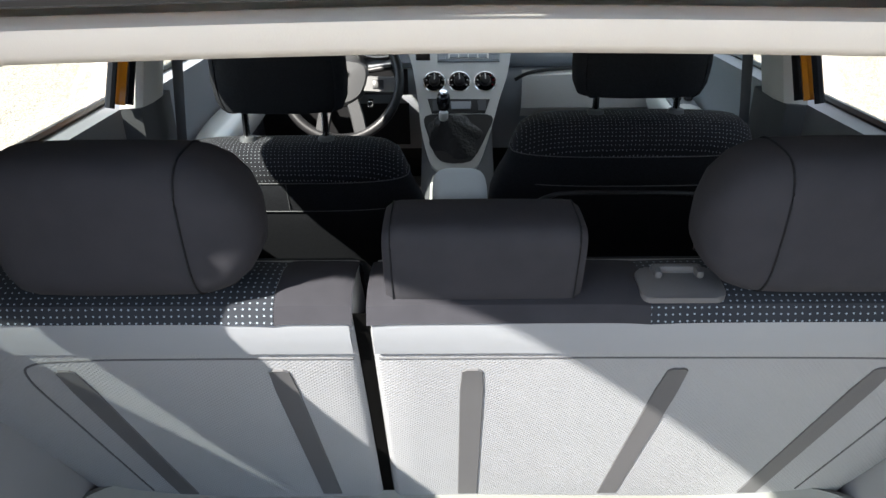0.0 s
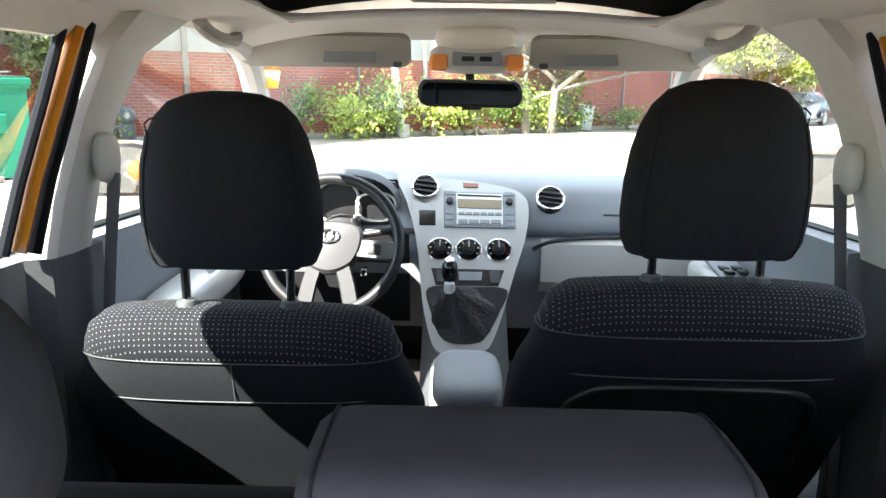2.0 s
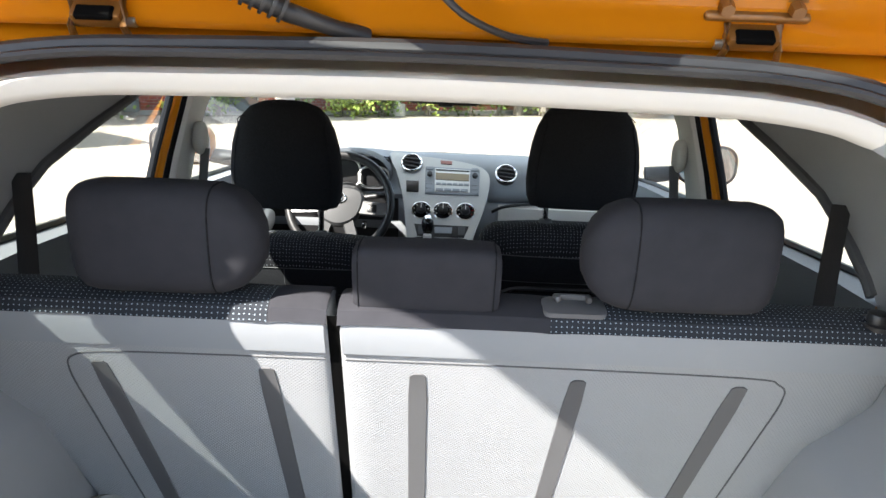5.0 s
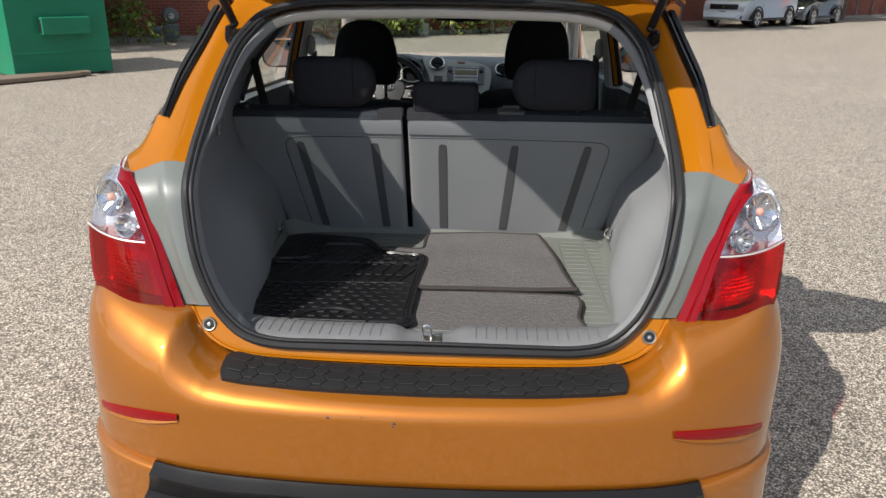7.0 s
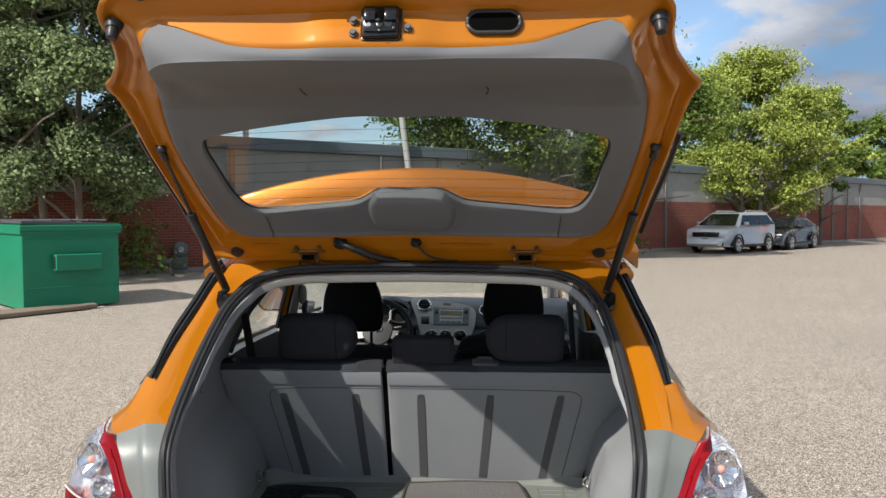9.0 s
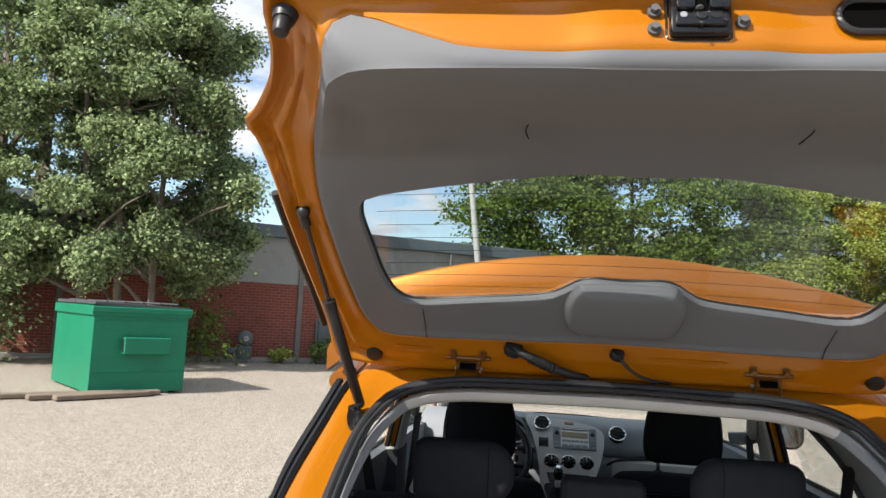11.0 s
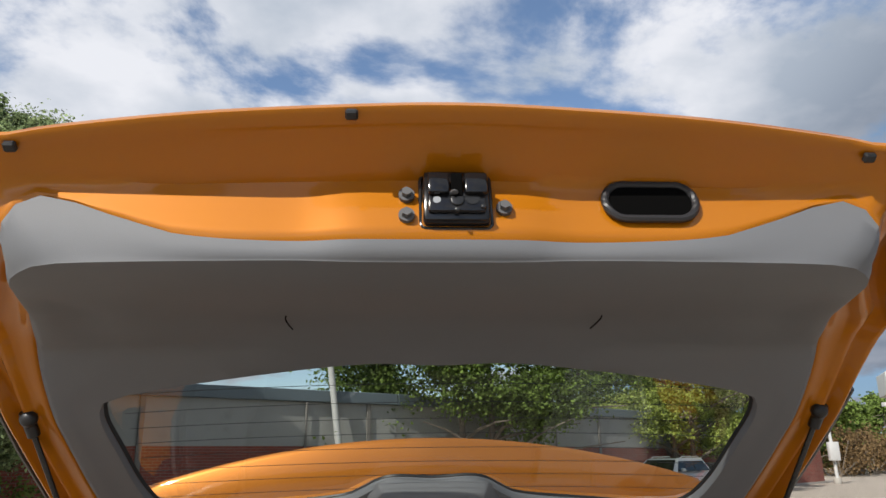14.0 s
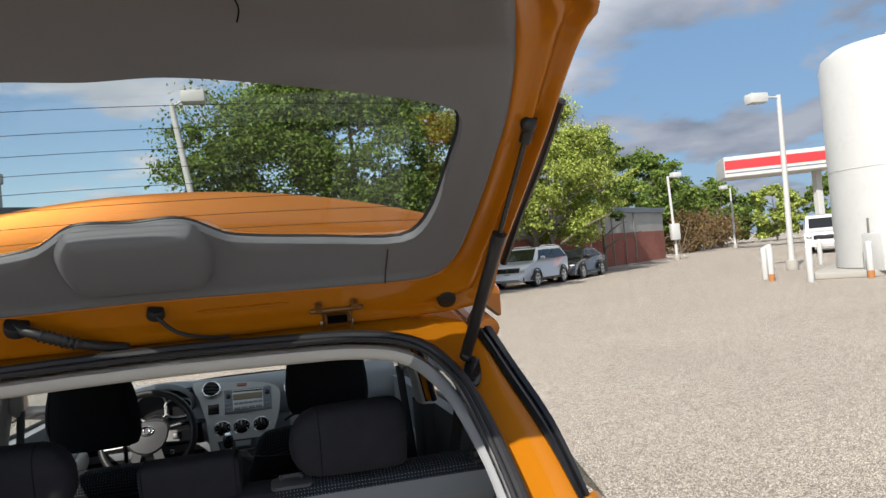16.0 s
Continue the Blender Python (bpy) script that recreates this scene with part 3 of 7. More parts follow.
# rubber stops, clips, plugs
for sx in (-1, 1):
    p, q = GATE.at(sx * .525, 1.020, 0), GATE.at(sx * .525, 1.020, -1) - GATE.at(sx * .525, 1.020, 0)
    part("rubber_stop", cyl(p + q * .012, p + q * .036, .013, .010, 16, cyl(p, p + q * .014, .018, .015, 16), bev=.002), SEAL, gate)
    p, q = GATE.at(sx * .545, .036, 0), GATE.at(sx * .545, .036, -1) - GATE.at(sx * .545, .036, 0)
    part("round_plug", cyl(p + q * -.004, p + q * .006, .020, .018, 20, bev=.002), BLACK, gate)
for x, s in ((-.455, 1.101), (-.108, 1.142), (.452, 1.099)):
    p, q = GATE.at(x, s, 0), GATE.at(x, s, -1) - GATE.at(x, s, 0)
    part("clip", box((0, 0, 0), (.013, .011, .008), .002, 1, frame_at(p + q * .004, q, (0, -1, .2))), BLACK, gate)
# long stamped ribs beside the wiring
for x0, x1, s in ((-.50, -.40, .062), (.06, .25, .064)):
    part("stamped_rib", tube([GATE.at(x, s, .003) for x in np.linspace(x0, x1, 8)], [.002] + [.009] * 6 + [.002], 8, flat=.5), PAINT_IN, gate)
# spoiler on the outside of the gate
sp = []
for k in range(41):
    x = -.676 + 1.352 * k / 40
    e = abs(x) / .676
    top = 1.662 - .085 * (x / .56) ** 2 if e < .86 else 1.662 - .085 * (.593 / .56) ** 2 - (e - .86) / .14 * .15
    bot = 1.404 - (.045 * max(0, (e - .92) / .08) ** 1.0)
    y0 = .508 + .01 * e
    sp.append([V(x, y0 + .0, bot), V(x, y0 + .028, bot - .004), V(x, y0 + .034 * (1 - .6 * e ** 6), bot + .05), V(x, y0 + .022 * (1 - .5 * e ** 6), (bot + top) / 2 + .02), V(x, y0 + .012, top), V(x, y0 + .002, top + .002), V(x, y0 - .006, top - .008), V(x, y0 - .004, (bot + top) / 2)])
part("spoiler", capped(sp), PAINT, gate, "orange roof spoiler", sharp=0.9)
# window seal rods along the gate's sides
for sx in (-1, 1):
    part("side_molding", tube([GATE.at(sx * x, s, .03) for x, s in ((.668, .09), (.676, .22), (.684, .36), (.688, .50))], .008, 8), BLACK, gate)

# hinges and wiring at the gate's root
for sx in (-1, 1):
    h = part("hinge", box((sx * .326, .460, 1.398), (.052, .018, .040), .004, 2, pose(0, 0, 0, -40)), HINGE, car, "bronze-orange painted steel tailgate hinge")
    part("hinge_arm", box((sx * .326, .452, 1.420), (.104, .010, .032), .0045, 3, pose(0, 0, 0, -35)), HINGE, h)
    # black block between the legs, painted shade of the open gap
    part("hinge_gap_shade", box((sx * .326, .444, 1.392), (.038, .008, .016), .002, 1, pose(0, 0, 0, -40)), VOID, h)
    part("hinge_pin", cyl((sx * .326 - .032, .468, 1.386), (sx * .326 + .032, .468, 1.386), .006, seg=12), STEEL, h)
    for dx in (-.034, .034):
        part("bolt", cyl((sx * .326 + dx, .444, 1.424), (sx * .326 + dx, .430, 1.414), .0085, .007, 6, cyl((sx * .326 + dx, .446, 1.426), (sx * .326 + dx, .440, 1.421), .012, seg=14)), HINGE, h)
    for dx in (-.026, .026):
        part("hinge_leg", tube([(sx * .326 + dx, .452, 1.405), (sx * .326 + dx, .448, 1.380), (sx * .326 + dx * 1.15, .462, 1.366)], .0038, 8), HINGE, h)
cable = part("wiring_boot", tube([(-.225, .420, 1.440), (-.205, .405, 1.430), (-.17, .405, 1.415), (-.13, .425, 1.398), (-.085, .452, 1.385), (-.06, .470, 1.378)], [.011, .0095, .0095, .0095, .0085, .012], 12, n=0), SEAL, car, "ribbed black rubber wiring boot")
rib = bmesh.new()
for k in range(7):
    f = k / 6
    c = V(-.185 + .05 * f, .405 + .016 * f, 1.421 - .021 * f)
    rib = cyl(c, c + V(.003, .001, -.0015), .0125, seg=14, bm=rib)
part("boot_ribs", rib, SEAL, cable)
part("grommet", cyl((-.226, .428, 1.432), (-.222, .414, 1.446), .022, .020, 18, bev=.003), BLACK, cable)
hose = part("washer_hose", tube([(.003, .425, 1.440), (.012, .408, 1.425), (.04, .412, 1.400), (.085, .445, 1.384), (.125, .462, 1.380)], .0038, 8, n=20), SEAL, car, "thin black washer hose")
part("grommet", cyl((.001, .430, 1.434), (.004, .416, 1.447), .017, .014, 16, bev=.003), BLACK, hose)

# gas struts
for sx in (-1, 1):
    lo, hi = V(sx * .557, .380, 1.302), V(sx * .630, .115, 1.688)
    mid = lo.lerp(hi, .56)
    st = part("gas_strut", cyl(lo.lerp(hi, .015), mid, .0115, seg=16, bev=.002), BLACK, car, "black gas strut")
    part("strut_rod", cyl(mid, hi, .0046, seg=12), RODBLACK, st)
    part("strut_head", cyl(hi - (hi - lo).normalized() * .03, hi + (hi - lo).normalized() * .012, .010, seg=12, bm=ball(hi + V(-sx * .004, -.006, .0), (.014, .012, .014), 12)), BLACK, st)
    part("ball_joint", ball(lo, (.012, .012, .012), 12), BLACK, st)
    part("strut_collar", cyl(mid - (hi - lo).normalized() * .012, mid + (hi - lo).normalized() * .006, .013, seg=14), BLACK, st)

# ---- rear body ----
REAR = Profile([(-.14, .56), (-.125, .625), (-.11, .66), (-.085, .80), (-.045, .95), (.05, 1.03), (.384, 1.277), (.46, 1.37)], 0.05)
BC = (0, 0.52)
r_seal = radial(mirrored([(0, .044), (.25, .045), (.36, .048), (.430, .066), (.480, .110), (.515, .17), (.545, .26), (.562, .38), (.568, .48), (.568, .575), (.565, .68), (.556, .80), (.540, .90), (.505, .975), (.45, 1.015), (.36, 1.036), (.25, 1.043), (0, 1.049)]), BC, N)


def shrink(o, d):
    return [[p[0] * (1 - d / max(.3, math.hypot(p[0], p[1] - BC[1]))), BC[1] + (p[1] - BC[1]) * (1 - d / max(.3, math.hypot(p[0], p[1] - BC[1])))] for k, p in enumerate(o)]


seal = part("opening_seal", tube([REAR.at(p[0], p[1], -.012) for p in r_seal[::1]], .0108, 10, True), SEAL, car, "black rubber weatherstrip round the cargo opening")
part("seal_lip", tube([REAR.at(p[0], p[1], -.020) for p in shrink(r_seal, .016)], .005, 8, True), SEAL, seal)
# orange flange and pillars round the opening
edge = radial(mirrored([(0, .546, -.150), (.30, .548, -.148), (.45, .562, -.140), (.53, .612, -.098), (.575, .655, -.070), (.60, .80, -.03), (.640, .96, -.01), (.652, .992, .008), (.656, 1.04, .065), (.661, 1.088, .130), (.648, 1.162, .229), (.624, 1.250, .348), (.603, 1.315, .420), (.565, 1.378, .492), (.50, 1.412, .53), (.25, 1.428, .548), (0, 1.432, .552)]), (0, .95), N)


def around(o, off):
    """Points of the rear opening, by the same angles as the outer edge."""
    return [REAR.at(p[0], p[1], off) for p in o]


seal_xz = radial([(p.x, p.z, p.y) for p in around(r_seal, 0)], (0, .95), N)
ring0 = [V(p[0], p[2] + .012, p[1]) for p in seal_xz]
ring2 = [V(p[0], p[2], p[1]) for p in edge]
ringa = [a.lerp(b, .30) + V(0, .006, 0) for a, b in zip(ring0, ring2)]
ringb = [a.lerp(b, .55) + V(0, -.004, .004) for a, b in zip(ring0, ring2)]
over = [k for k in range(N) if ring2[k].z > .985]
body = part("rear_body", grid([[r[k] for k in over] for r in (ring0, ringa, ringb, ring2)]), PAINT_IN, car, "orange painted pillars and roof edge round the cargo opening", sharp=0.7)
# lower panel between the seal and the bumper's joint
JOINT = [(-.560, .131), (-.549, .099), (-.530, .071), (-.508, .050), (-.470, .029), (-.41, .017), (-.26, .009), (0, .005), (.26, .009), (.41, .017), (.470, .029), (.508, .050), (.530, .071), (.549, .099), (.560, .131)]
INNER = [(-.500, .131), (-.480, .106), (-.455, .082), (-.430, .064), (-.395, .052), (-.35, .045), (-.24, .042), (0, .041), (.24, .042), (.35, .045), (.395, .052), (.430, .064), (.455, .082), (.480, .106), (.500, .131)]
jo, ji = spline(JOINT, 113), spline(INNER, 113)
lowp_rows = [[REAR.at(a[0] + (b[0] - a[0]) * f, a[1] + (b[1] - a[1]) * f, o) for a, b in zip(ji, jo)] for f, o in ((0, .004), (.12, -.004), (.55, -.0065), (.78, -.006), (.82, -.0035), (.86, -.006), (.96, -.006), (1, -.001), (1.0, .012))]
part("lower_rear_panel", grid(lowp_rows), PAINT_IN, body, "orange steel panel under the cargo opening", sharp=0.5)
part("bumper_joint", tube([REAR.at(p[0] * 1.004, p[1] - .0025, .002) for p in jo], .0024, 6), VOID, body)
# silver-grey panels beside the lamps
for sx in (-1, 1):
    rows = []
    for k in range(25):
        f = k / 24
        si, so = .134 + .344 * f, .134 + .310 * f
        xi = np.interp(si, (.134, .20, .30, .40, .478), (.503, .533, .558, .570, .577))
        xo = np.interp(so, (.134, .224, .311, .398, .430, .444), (.576, .612, .644, .678, .697, .714))
        rows.append([REAR.at(sx * (xi + (xo - xi) * u), si + (so - si) * u + .014 * math.sin(math.pi * u) * f ** 6, -.003 - d) for u, d in ((0, -.008), (.03, .003), (.2, .006), (.38, .0075), (.46, .0072), (.54, .003), (.62, .0), (.9, -.001), (.97, -.002), (1, -.010))])
    part("lamp_side_panel", grid(rows), SILVER, car, "silver-grey pillar panel beside the tail lamp", sharp=0.5)
    p = REAR.at(sx * .513, .088, -.0062)
    n = (REAR.at(sx * .513, .088, -1) - REAR.at(sx * .513, .088, 0)).normalized()
    stp = part("bump_stop", lathe([(.0165, -.004), (.0175, .0015), (.0150, .004), (.0125, .0035), (.0115, .001)], frame_at(p, n), 28), STEEL, car, "round bump stop in the tailgate opening")
    part("stop_socket", cyl(p, p + n * .0022, .0125, .0115, 20), BLACK, stp)
    part("stop_screw", cyl(p + n * .001, p + n * .006, .0058, .0048, 14, bev=.001), CHROME, stp)
    # black glossy moulding along the quarter window
    ins = [(.659, 1.086, .128), (.648, 1.162, .229), (.624, 1.250, .348), (.603, 1.315, .420), (.585, 1.358, .463)]
    outs = [(.680, 1.090, .134), (.676, 1.186, .256), (.652, 1.278, .378), (.629, 1.345, .445), (.606, 1.384, .480)]
    ia, oa = spline(ins, 24), spline(outs, 24)
    part("quarter_window_moulding", grid([[V(sx * (a[0] + (b[0] - a[0]) * u), a[2] + (b[2] - a[2]) * u - d * .75, a[1] + (b[1] - a[1]) * u + d * .6) for a, b in zip(ia, oa)] for u, d in ((0, -.004), (.02, .005), (.3, .008), (.55, .004), (.62, .008), (.95, .006), (1, -.012))]), GLOSSBLACK, car, "glossy black quarter window moulding", sharp=0.6)
    # strut foot plates
    c = REAR.at(sx * .563, .925, -.006)
    nrm = REAR.at(0, .925, -1) - REAR.at(0, .925, 0)
    fm = frame_at(c, nrm, (sx * .30, .8, .6))
    foot = part("strut_foot", prism(spline([(-.012, -.034), (.012, -.034), (.017, -.005), (.013, .020), (.010, .034), (-.010, .034), (-.013, .020), (-.017, -.005)], 32, True), .005, fm, .0015), GLOSSBLACK, car, "black strut mounting plate")
    for dy in (-.022, .0245):
        part("bolt", cyl(fm @ V(0, dy, .004), fm @ V(0, dy, .010), .0060, .0056, 6, cyl(fm @ V(0, dy, .003), fm @ V(0, dy, .006), .0082, seg=14)), RODBLACK, foot)

# bumper
plan = spline([(-.878, .85), (-.880, .50), (-.880, .15), (-.868, .0), (-.822, -.11), (-.73, -.19), (-.56, -.258), (-.30, -.290), (0, -.298), (.30, -.290), (.56, -.258), (.73, -.19), (.822, -.11), (.868, .0), (.880, .15), (.880, .50), (.878, .85)], 361)


def bumper_point(k, v, out=0.0):
    p = plan[k]
    a, b = plan[max(0, k - 1)], plan[min(360, k + 1)]
    t = (b - a) / np.hypot(*(b - a))
    nx, ny = t[1], -t[0]
    x = abs(p[0])
    ztop = np.interp(x, (0, .26, .41, .485, .525, .550, .572, .592, .615, .80, .86, 1), (.562, .566, .572, .582, .602, .625, .652, .682, .688, .712, .722, .75)) + (0 if p[1] < .08 else min(.20, (p[1] - .08) * 1.2))
    D = np.interp(x, (0, .45, .53, .57, .60, .66, .75, .83, .87), (.158, .152, .155, .160, .160, .145, .105, .070, .055))
    if v < .6:
        f = v / .6
        zb = np.interp(x, (.60, .72), (.19, .140))
        z = .335 + (f - .52) / .48 * .165 if f > .52 else zb + (.335 - zb) * f / .52
        ins = np.interp(f, (0, .04, .15, .30, .49, .505, .518, .53, .56, .62), (.006, -.014, -.017, -.014, -.013, -.010, .004, .0045, .0, .0))
    else:
        f = (v - .6) / .4 * math.pi / 2
        z = .50 + (ztop - .50) * math.sin(f)
        ins = D * (1 - math.cos(f)) ** 1.15
    d = out - ins
    return V(p[0] + nx * d, p[1] + ny * d, z)


vs = [0, .012, .024, .09, .18, .26, .294, .300, .304, .308, .311, .314, .318, .326, .336, .35] + list(np.linspace(.37, .6, 7)) + list(np.linspace(.63, 1, 16))
bumper = part("rear_bumper", grid([[bumper_point(k, v) for k in range(361)] for v in vs]), PAINT, car, "orange rear bumper with small paint chips", sharp=0.8)


def bumper_near(x, z, out):
    """A point of the bumper's skin at a width and height."""
    k = max(i for i in range(60, 300) if plan[i][0] <= x)
    y = []
    for i in (k, k + 1):
        a, b = 0.0, 1.0
        for _ in range(24):
            m = (a + b) / 2
            a, b = (m, b) if bumper_point(i, m).z < z else (a, m)
        y.append(bumper_point(i, a, out).y)
    f = (x - plan[k][0]) / (plan[k + 1][0] - plan[k][0])
    return V(x, y[0] + (y[1] - y[0]) * f, z)


for sx in (-1, 1):
    top, bot = [], []
    for f in np.linspace(0, 1, 13):
        x = .555 + .235 * f
        z = .478 - .040 * f
        w = .015 * (1 - .45 * abs(2 * f - 1) ** 2)
        top.append((x, z + w)), bot.append((x, z - w * .8))
    rows = [[bumper_near(sx * x, z, .004) for x, z in top], [bumper_near(sx * a[0], (a[1] + b[1]) / 2, .007) for a, b in zip(top, bot)], [bumper_near(sx * x, z, .004) for x, z in bot], [bumper_near(sx * x, z, -.01) for x, z in bot], [bumper_near(sx * x, z, -.01) for x, z in top]]
    rf = part("reflector", grid(rows + rows[:1]), REDLENS, car, "slim red bumper reflector")
    part("reflector_lip", tube([bumper_near(sx * x, z - .004, .002) for x, z in bot], [.002 + .005 * math.sin(math.pi * k / 12) for k in range(13)], 6), PAINT, rf)
# lower black diffuser
rows = []
for z, o in ((.336, -.01), (.344, .010), (.338, .020), (.326, .022), (.300, .008), (.272, .006), (.264, .024), (.258, .029), (.248, .028), (.20, .012), (.15, -.03)):
    rows.append([V(x * (1.0 + (.325 - z) * .42), bumper_near(x, max(z, .21), o).y, z - .012 * (x / .64) ** 2 * 0) for x in np.linspace(-.638, .638, 41)])
part("diffuser", grid(rows), INSERT, bumper, "satin black lower bumper insert", sharp=0.5)
# step pad
def pad_point(x, f, out):
    """On the bumper's shelf; f from its rear edge forward."""
    return bumper_at(x, .815 + .165 * f, out)


def bumper_at(x, v, out):
    k = int(np.argmin([abs(p[0] - x) + (5 if p[1] > .3 else 0) for p in plan]))
    j = k + 1 if plan[k][0] < x else k - 1
    u = (x - plan[k][0]) / (plan[j][0] - plan[k][0]) if abs(plan[j][0] - plan[k][0]) > 1e-6 else 0
    a, b = bumper_point(k, v).lerp(bumper_point(j, v), u), bumper_point(k, v + .01).lerp(bumper_point(j, v + .01), u)
    t = (b - a).normalized()
    return a + V(0, -t.z, t.y) * out


pad = part("step_pad", grid([[pad_point(x, f, o) for x in np.linspace(-.470 - .016 * f + .010 * abs(2 * f - 1) ** 4, .462 + .012 * f - .010 * abs(2 * f - 1) ** 4, 41)] for f, o in ((0, -.003), (.03, .006), (.25, .007), (.5, .007), (.75, .007), (.97, .006), (1, -.003))]), PADBLACK, car, "black textured plastic bumper step pad", sharp=0.6)
# wide and narrow hexagon scales in three interlocking rows
scales = bmesh.new()
for k in range(23):
    x = -.444 + k * .0405
    wide_, half, mid = (k % 2 == 0, .0185, .0308) if k % 2 == 0 else (False, .0092, .0215)
    for f in ((1 / 6, .5, 5 / 6) if wide_ else (0, 1 / 3, 2 / 3, 1)):
        lim = lambda v: max(.035, min(.965, v))
        ring_ = lambda g, o: [pad_point(max(-.464, min(.456, x + a * g)), lim(f + b * g), o) for a, b in ((-mid, 0), (-half, .155), (half, .155), (mid, 0), (half, -.155), (-half, -.155))]
        capped([ring_(1.0, .0066), ring_(.97, .0088), ring_(.90, .0094)], scales)
tagged(part("pad_texture", scales, PADBLACK, pad, "", False), kind="stuff")
chips = bmesh.new()
for x, z, r in ((-.205, .513, .006), (-.06, .506, .007), (-.062, .498, .004), (-.13, .517, .003), (.02, .515, .003)):
    q = bumper_near(x, z, .0008)
    chips = ball(q, (r * .6, .0012, r * .45), 8, chips)
tagged(part("paint_chips", chips, DARKTRIM, bumper), kind="stuff")

# tail lamps
for sx in (-1, 1):
    IT, IB = V(.702, -.014, .984), V(.566, -.112, .672)

    def lamp_point(u, v, out=0.0):
        """u from the inner edge outwards, v from the bottom up."""
        a = IB.lerp(IT, v) + V(-.013 * math.sin(math.pi * v ** 1.3), -.012 * math.sin(math.pi * v), 0)
        b = V(*(float(np.interp(v, (0, .12, .25, .5, .75, .88, .96, 1), c)) for c in ((.812, .824, .828, .830, .824, .808, .785, .752), (-.048, -.034, -.024, -.006, .022, .048, .066, .070), (.706, .734, .774, .852, .918, .958, .984, 1.002))))
        e = u ** 2.3
        x = a.x + (b.x - a.x) * u
        y = a.y + (b.y - a.y) * e - .020 * math.sin(math.pi * u) * (1 - .4 * v)
        z = a.z + (b.z - a.z) * (u * .6 + e * .4)
        n = V(.10 + .75 * u ** 2, -1, .25).normalized()
        return V(sx * (x + n.x * out), y + n.y * out, z + n.z * out)

    def lens(u0, u1, v0, v1, out):
        """A curved lens between limits that may follow v, with a rolled-in rim."""
        rows = []
        for v in [0] + list(np.linspace(0, 1, 17)) + [1]:
            vv = v0 + (v1 - v0) * v
            a, b = (u(vv) if callable(u) else u for u in (u0, u1))
            rows.append([lamp_point(a + (b - a) * k / 12, vv, out) for k in range(13)])
        for r in (rows[0], rows[-1]):
            for k in range(13):
                r[k] = r[k] + V(0, .010, 0)
        return rows

    split = lambda v: float(np.interp(v, (0, .3, .5, .80, .90, .96, 1), (.17, .17, .17, .20, .28, .50, 1.0)))
    lm = part("tail_lamp", grid([[lamp_point(u, v, -.034 + (.028 if u in (0, 1) or v in (0, 1) else 0)) for u in np.linspace(0, 1, 21)] for v in np.linspace(0, 1, 21)]), LAMPSILVER, car, "red and clear tail lamp cluster")
    part("red_band", grid(lens(0.0, split, 0.0, 1.0, .006)), REDLENS, lm, "glossy red band")
    part("band_ridge", tube([lamp_point(split(v) * .55, v, .0055) for v in np.linspace(.01, .9, 20)], .0035, 6), REDLENS, lm)
    part("brake_lens", grid(lens(split, 1.0, 0.0, .50, .002)), REDGLASS, lm, "deep red ribbed lower lens")
    prisms = bmesh.new()
    for i in range(11):
        for j in range(8):
            u, v = .36 + i * .036, .14 + j * .030
            g = 1 - .55 * math.hypot((i - 5) / 5, (j - 3.5) / 3.5) / 1.4
            ball(lamp_point(u, v, -.020), (.0064 * g, .0050, .0056 * g), 6, prisms)
    tagged(part("lens_prisms", prisms, LAMPSILVER, lm), kind="stuff")
    part("clear_lens", grid(lens(split, 1.0, .51, .965, .003)), CLEAR, lm, "clear upper lens")
    for u, v, r, bulb in ((.64, .79, .043, BULB), (.40, .61, .028, SILVERPLASTIC)):
        c = lamp_point(u, v, -.006)
        n = (lamp_point(u, v, .1) - lamp_point(u, v, 0)).normalized()
        fm = frame_at(c, n)
        bowl = part("reflector_bowl", lathe([(r, .0), (r * .93, -.005), (r * .6, -.014), (.010, -.019)], fm, 28), CHROME, lm)
        part("bulb", ball(c - n * .006, (r * .24, r * .24, r * .24), 14), bulb, bowl)
        part("bowl_rim", tube([fm @ V(r * math.cos(a), r * math.sin(a), 0) for a in np.linspace(0, 6.283, 29)[:-1]], .0022, 6, True), CHROME, bowl)
        for a in range(12):
            part("bowl_flute", tube([fm @ V(r * .35 * math.cos(a * .5236), r * .35 * math.sin(a * .5236), -.016), fm @ V(r * .9 * math.cos(a * .5236), r * .9 * math.sin(a * .5236), -.004)], .0012, 4), CHROME, bowl)
    part("lens_joint", tube([lamp_point(u, .505, .004) for u in np.linspace(.18, 1, 14)], .0022, 6), SILVERPLASTIC, lm)

# ---- sides, roof and front of the body ----
YS = [.0, .10, .20, .35, .5, .7, .9, 1.1, 1.3, 1.5, 1.7, 1.9, 2.1, 2.3, 2.5, 2.8, 3.2, 3.6, 3.85, 4.0]


def belt(y):
    return np.interp(y, (0, .16, .5, 1.3, 2.2, 2.6, 3.0, 3.8, 4.0), (1.00, 1.06, 1.045, 1.015, .985, .96, .95, .88, .78))


def wide(y):
    return np.interp(y, (0, .2, .6, 1.5, 2.5, 3.3, 3.8, 4.0), (.835, .862, .872, .876, .872, .855, .80, .72))


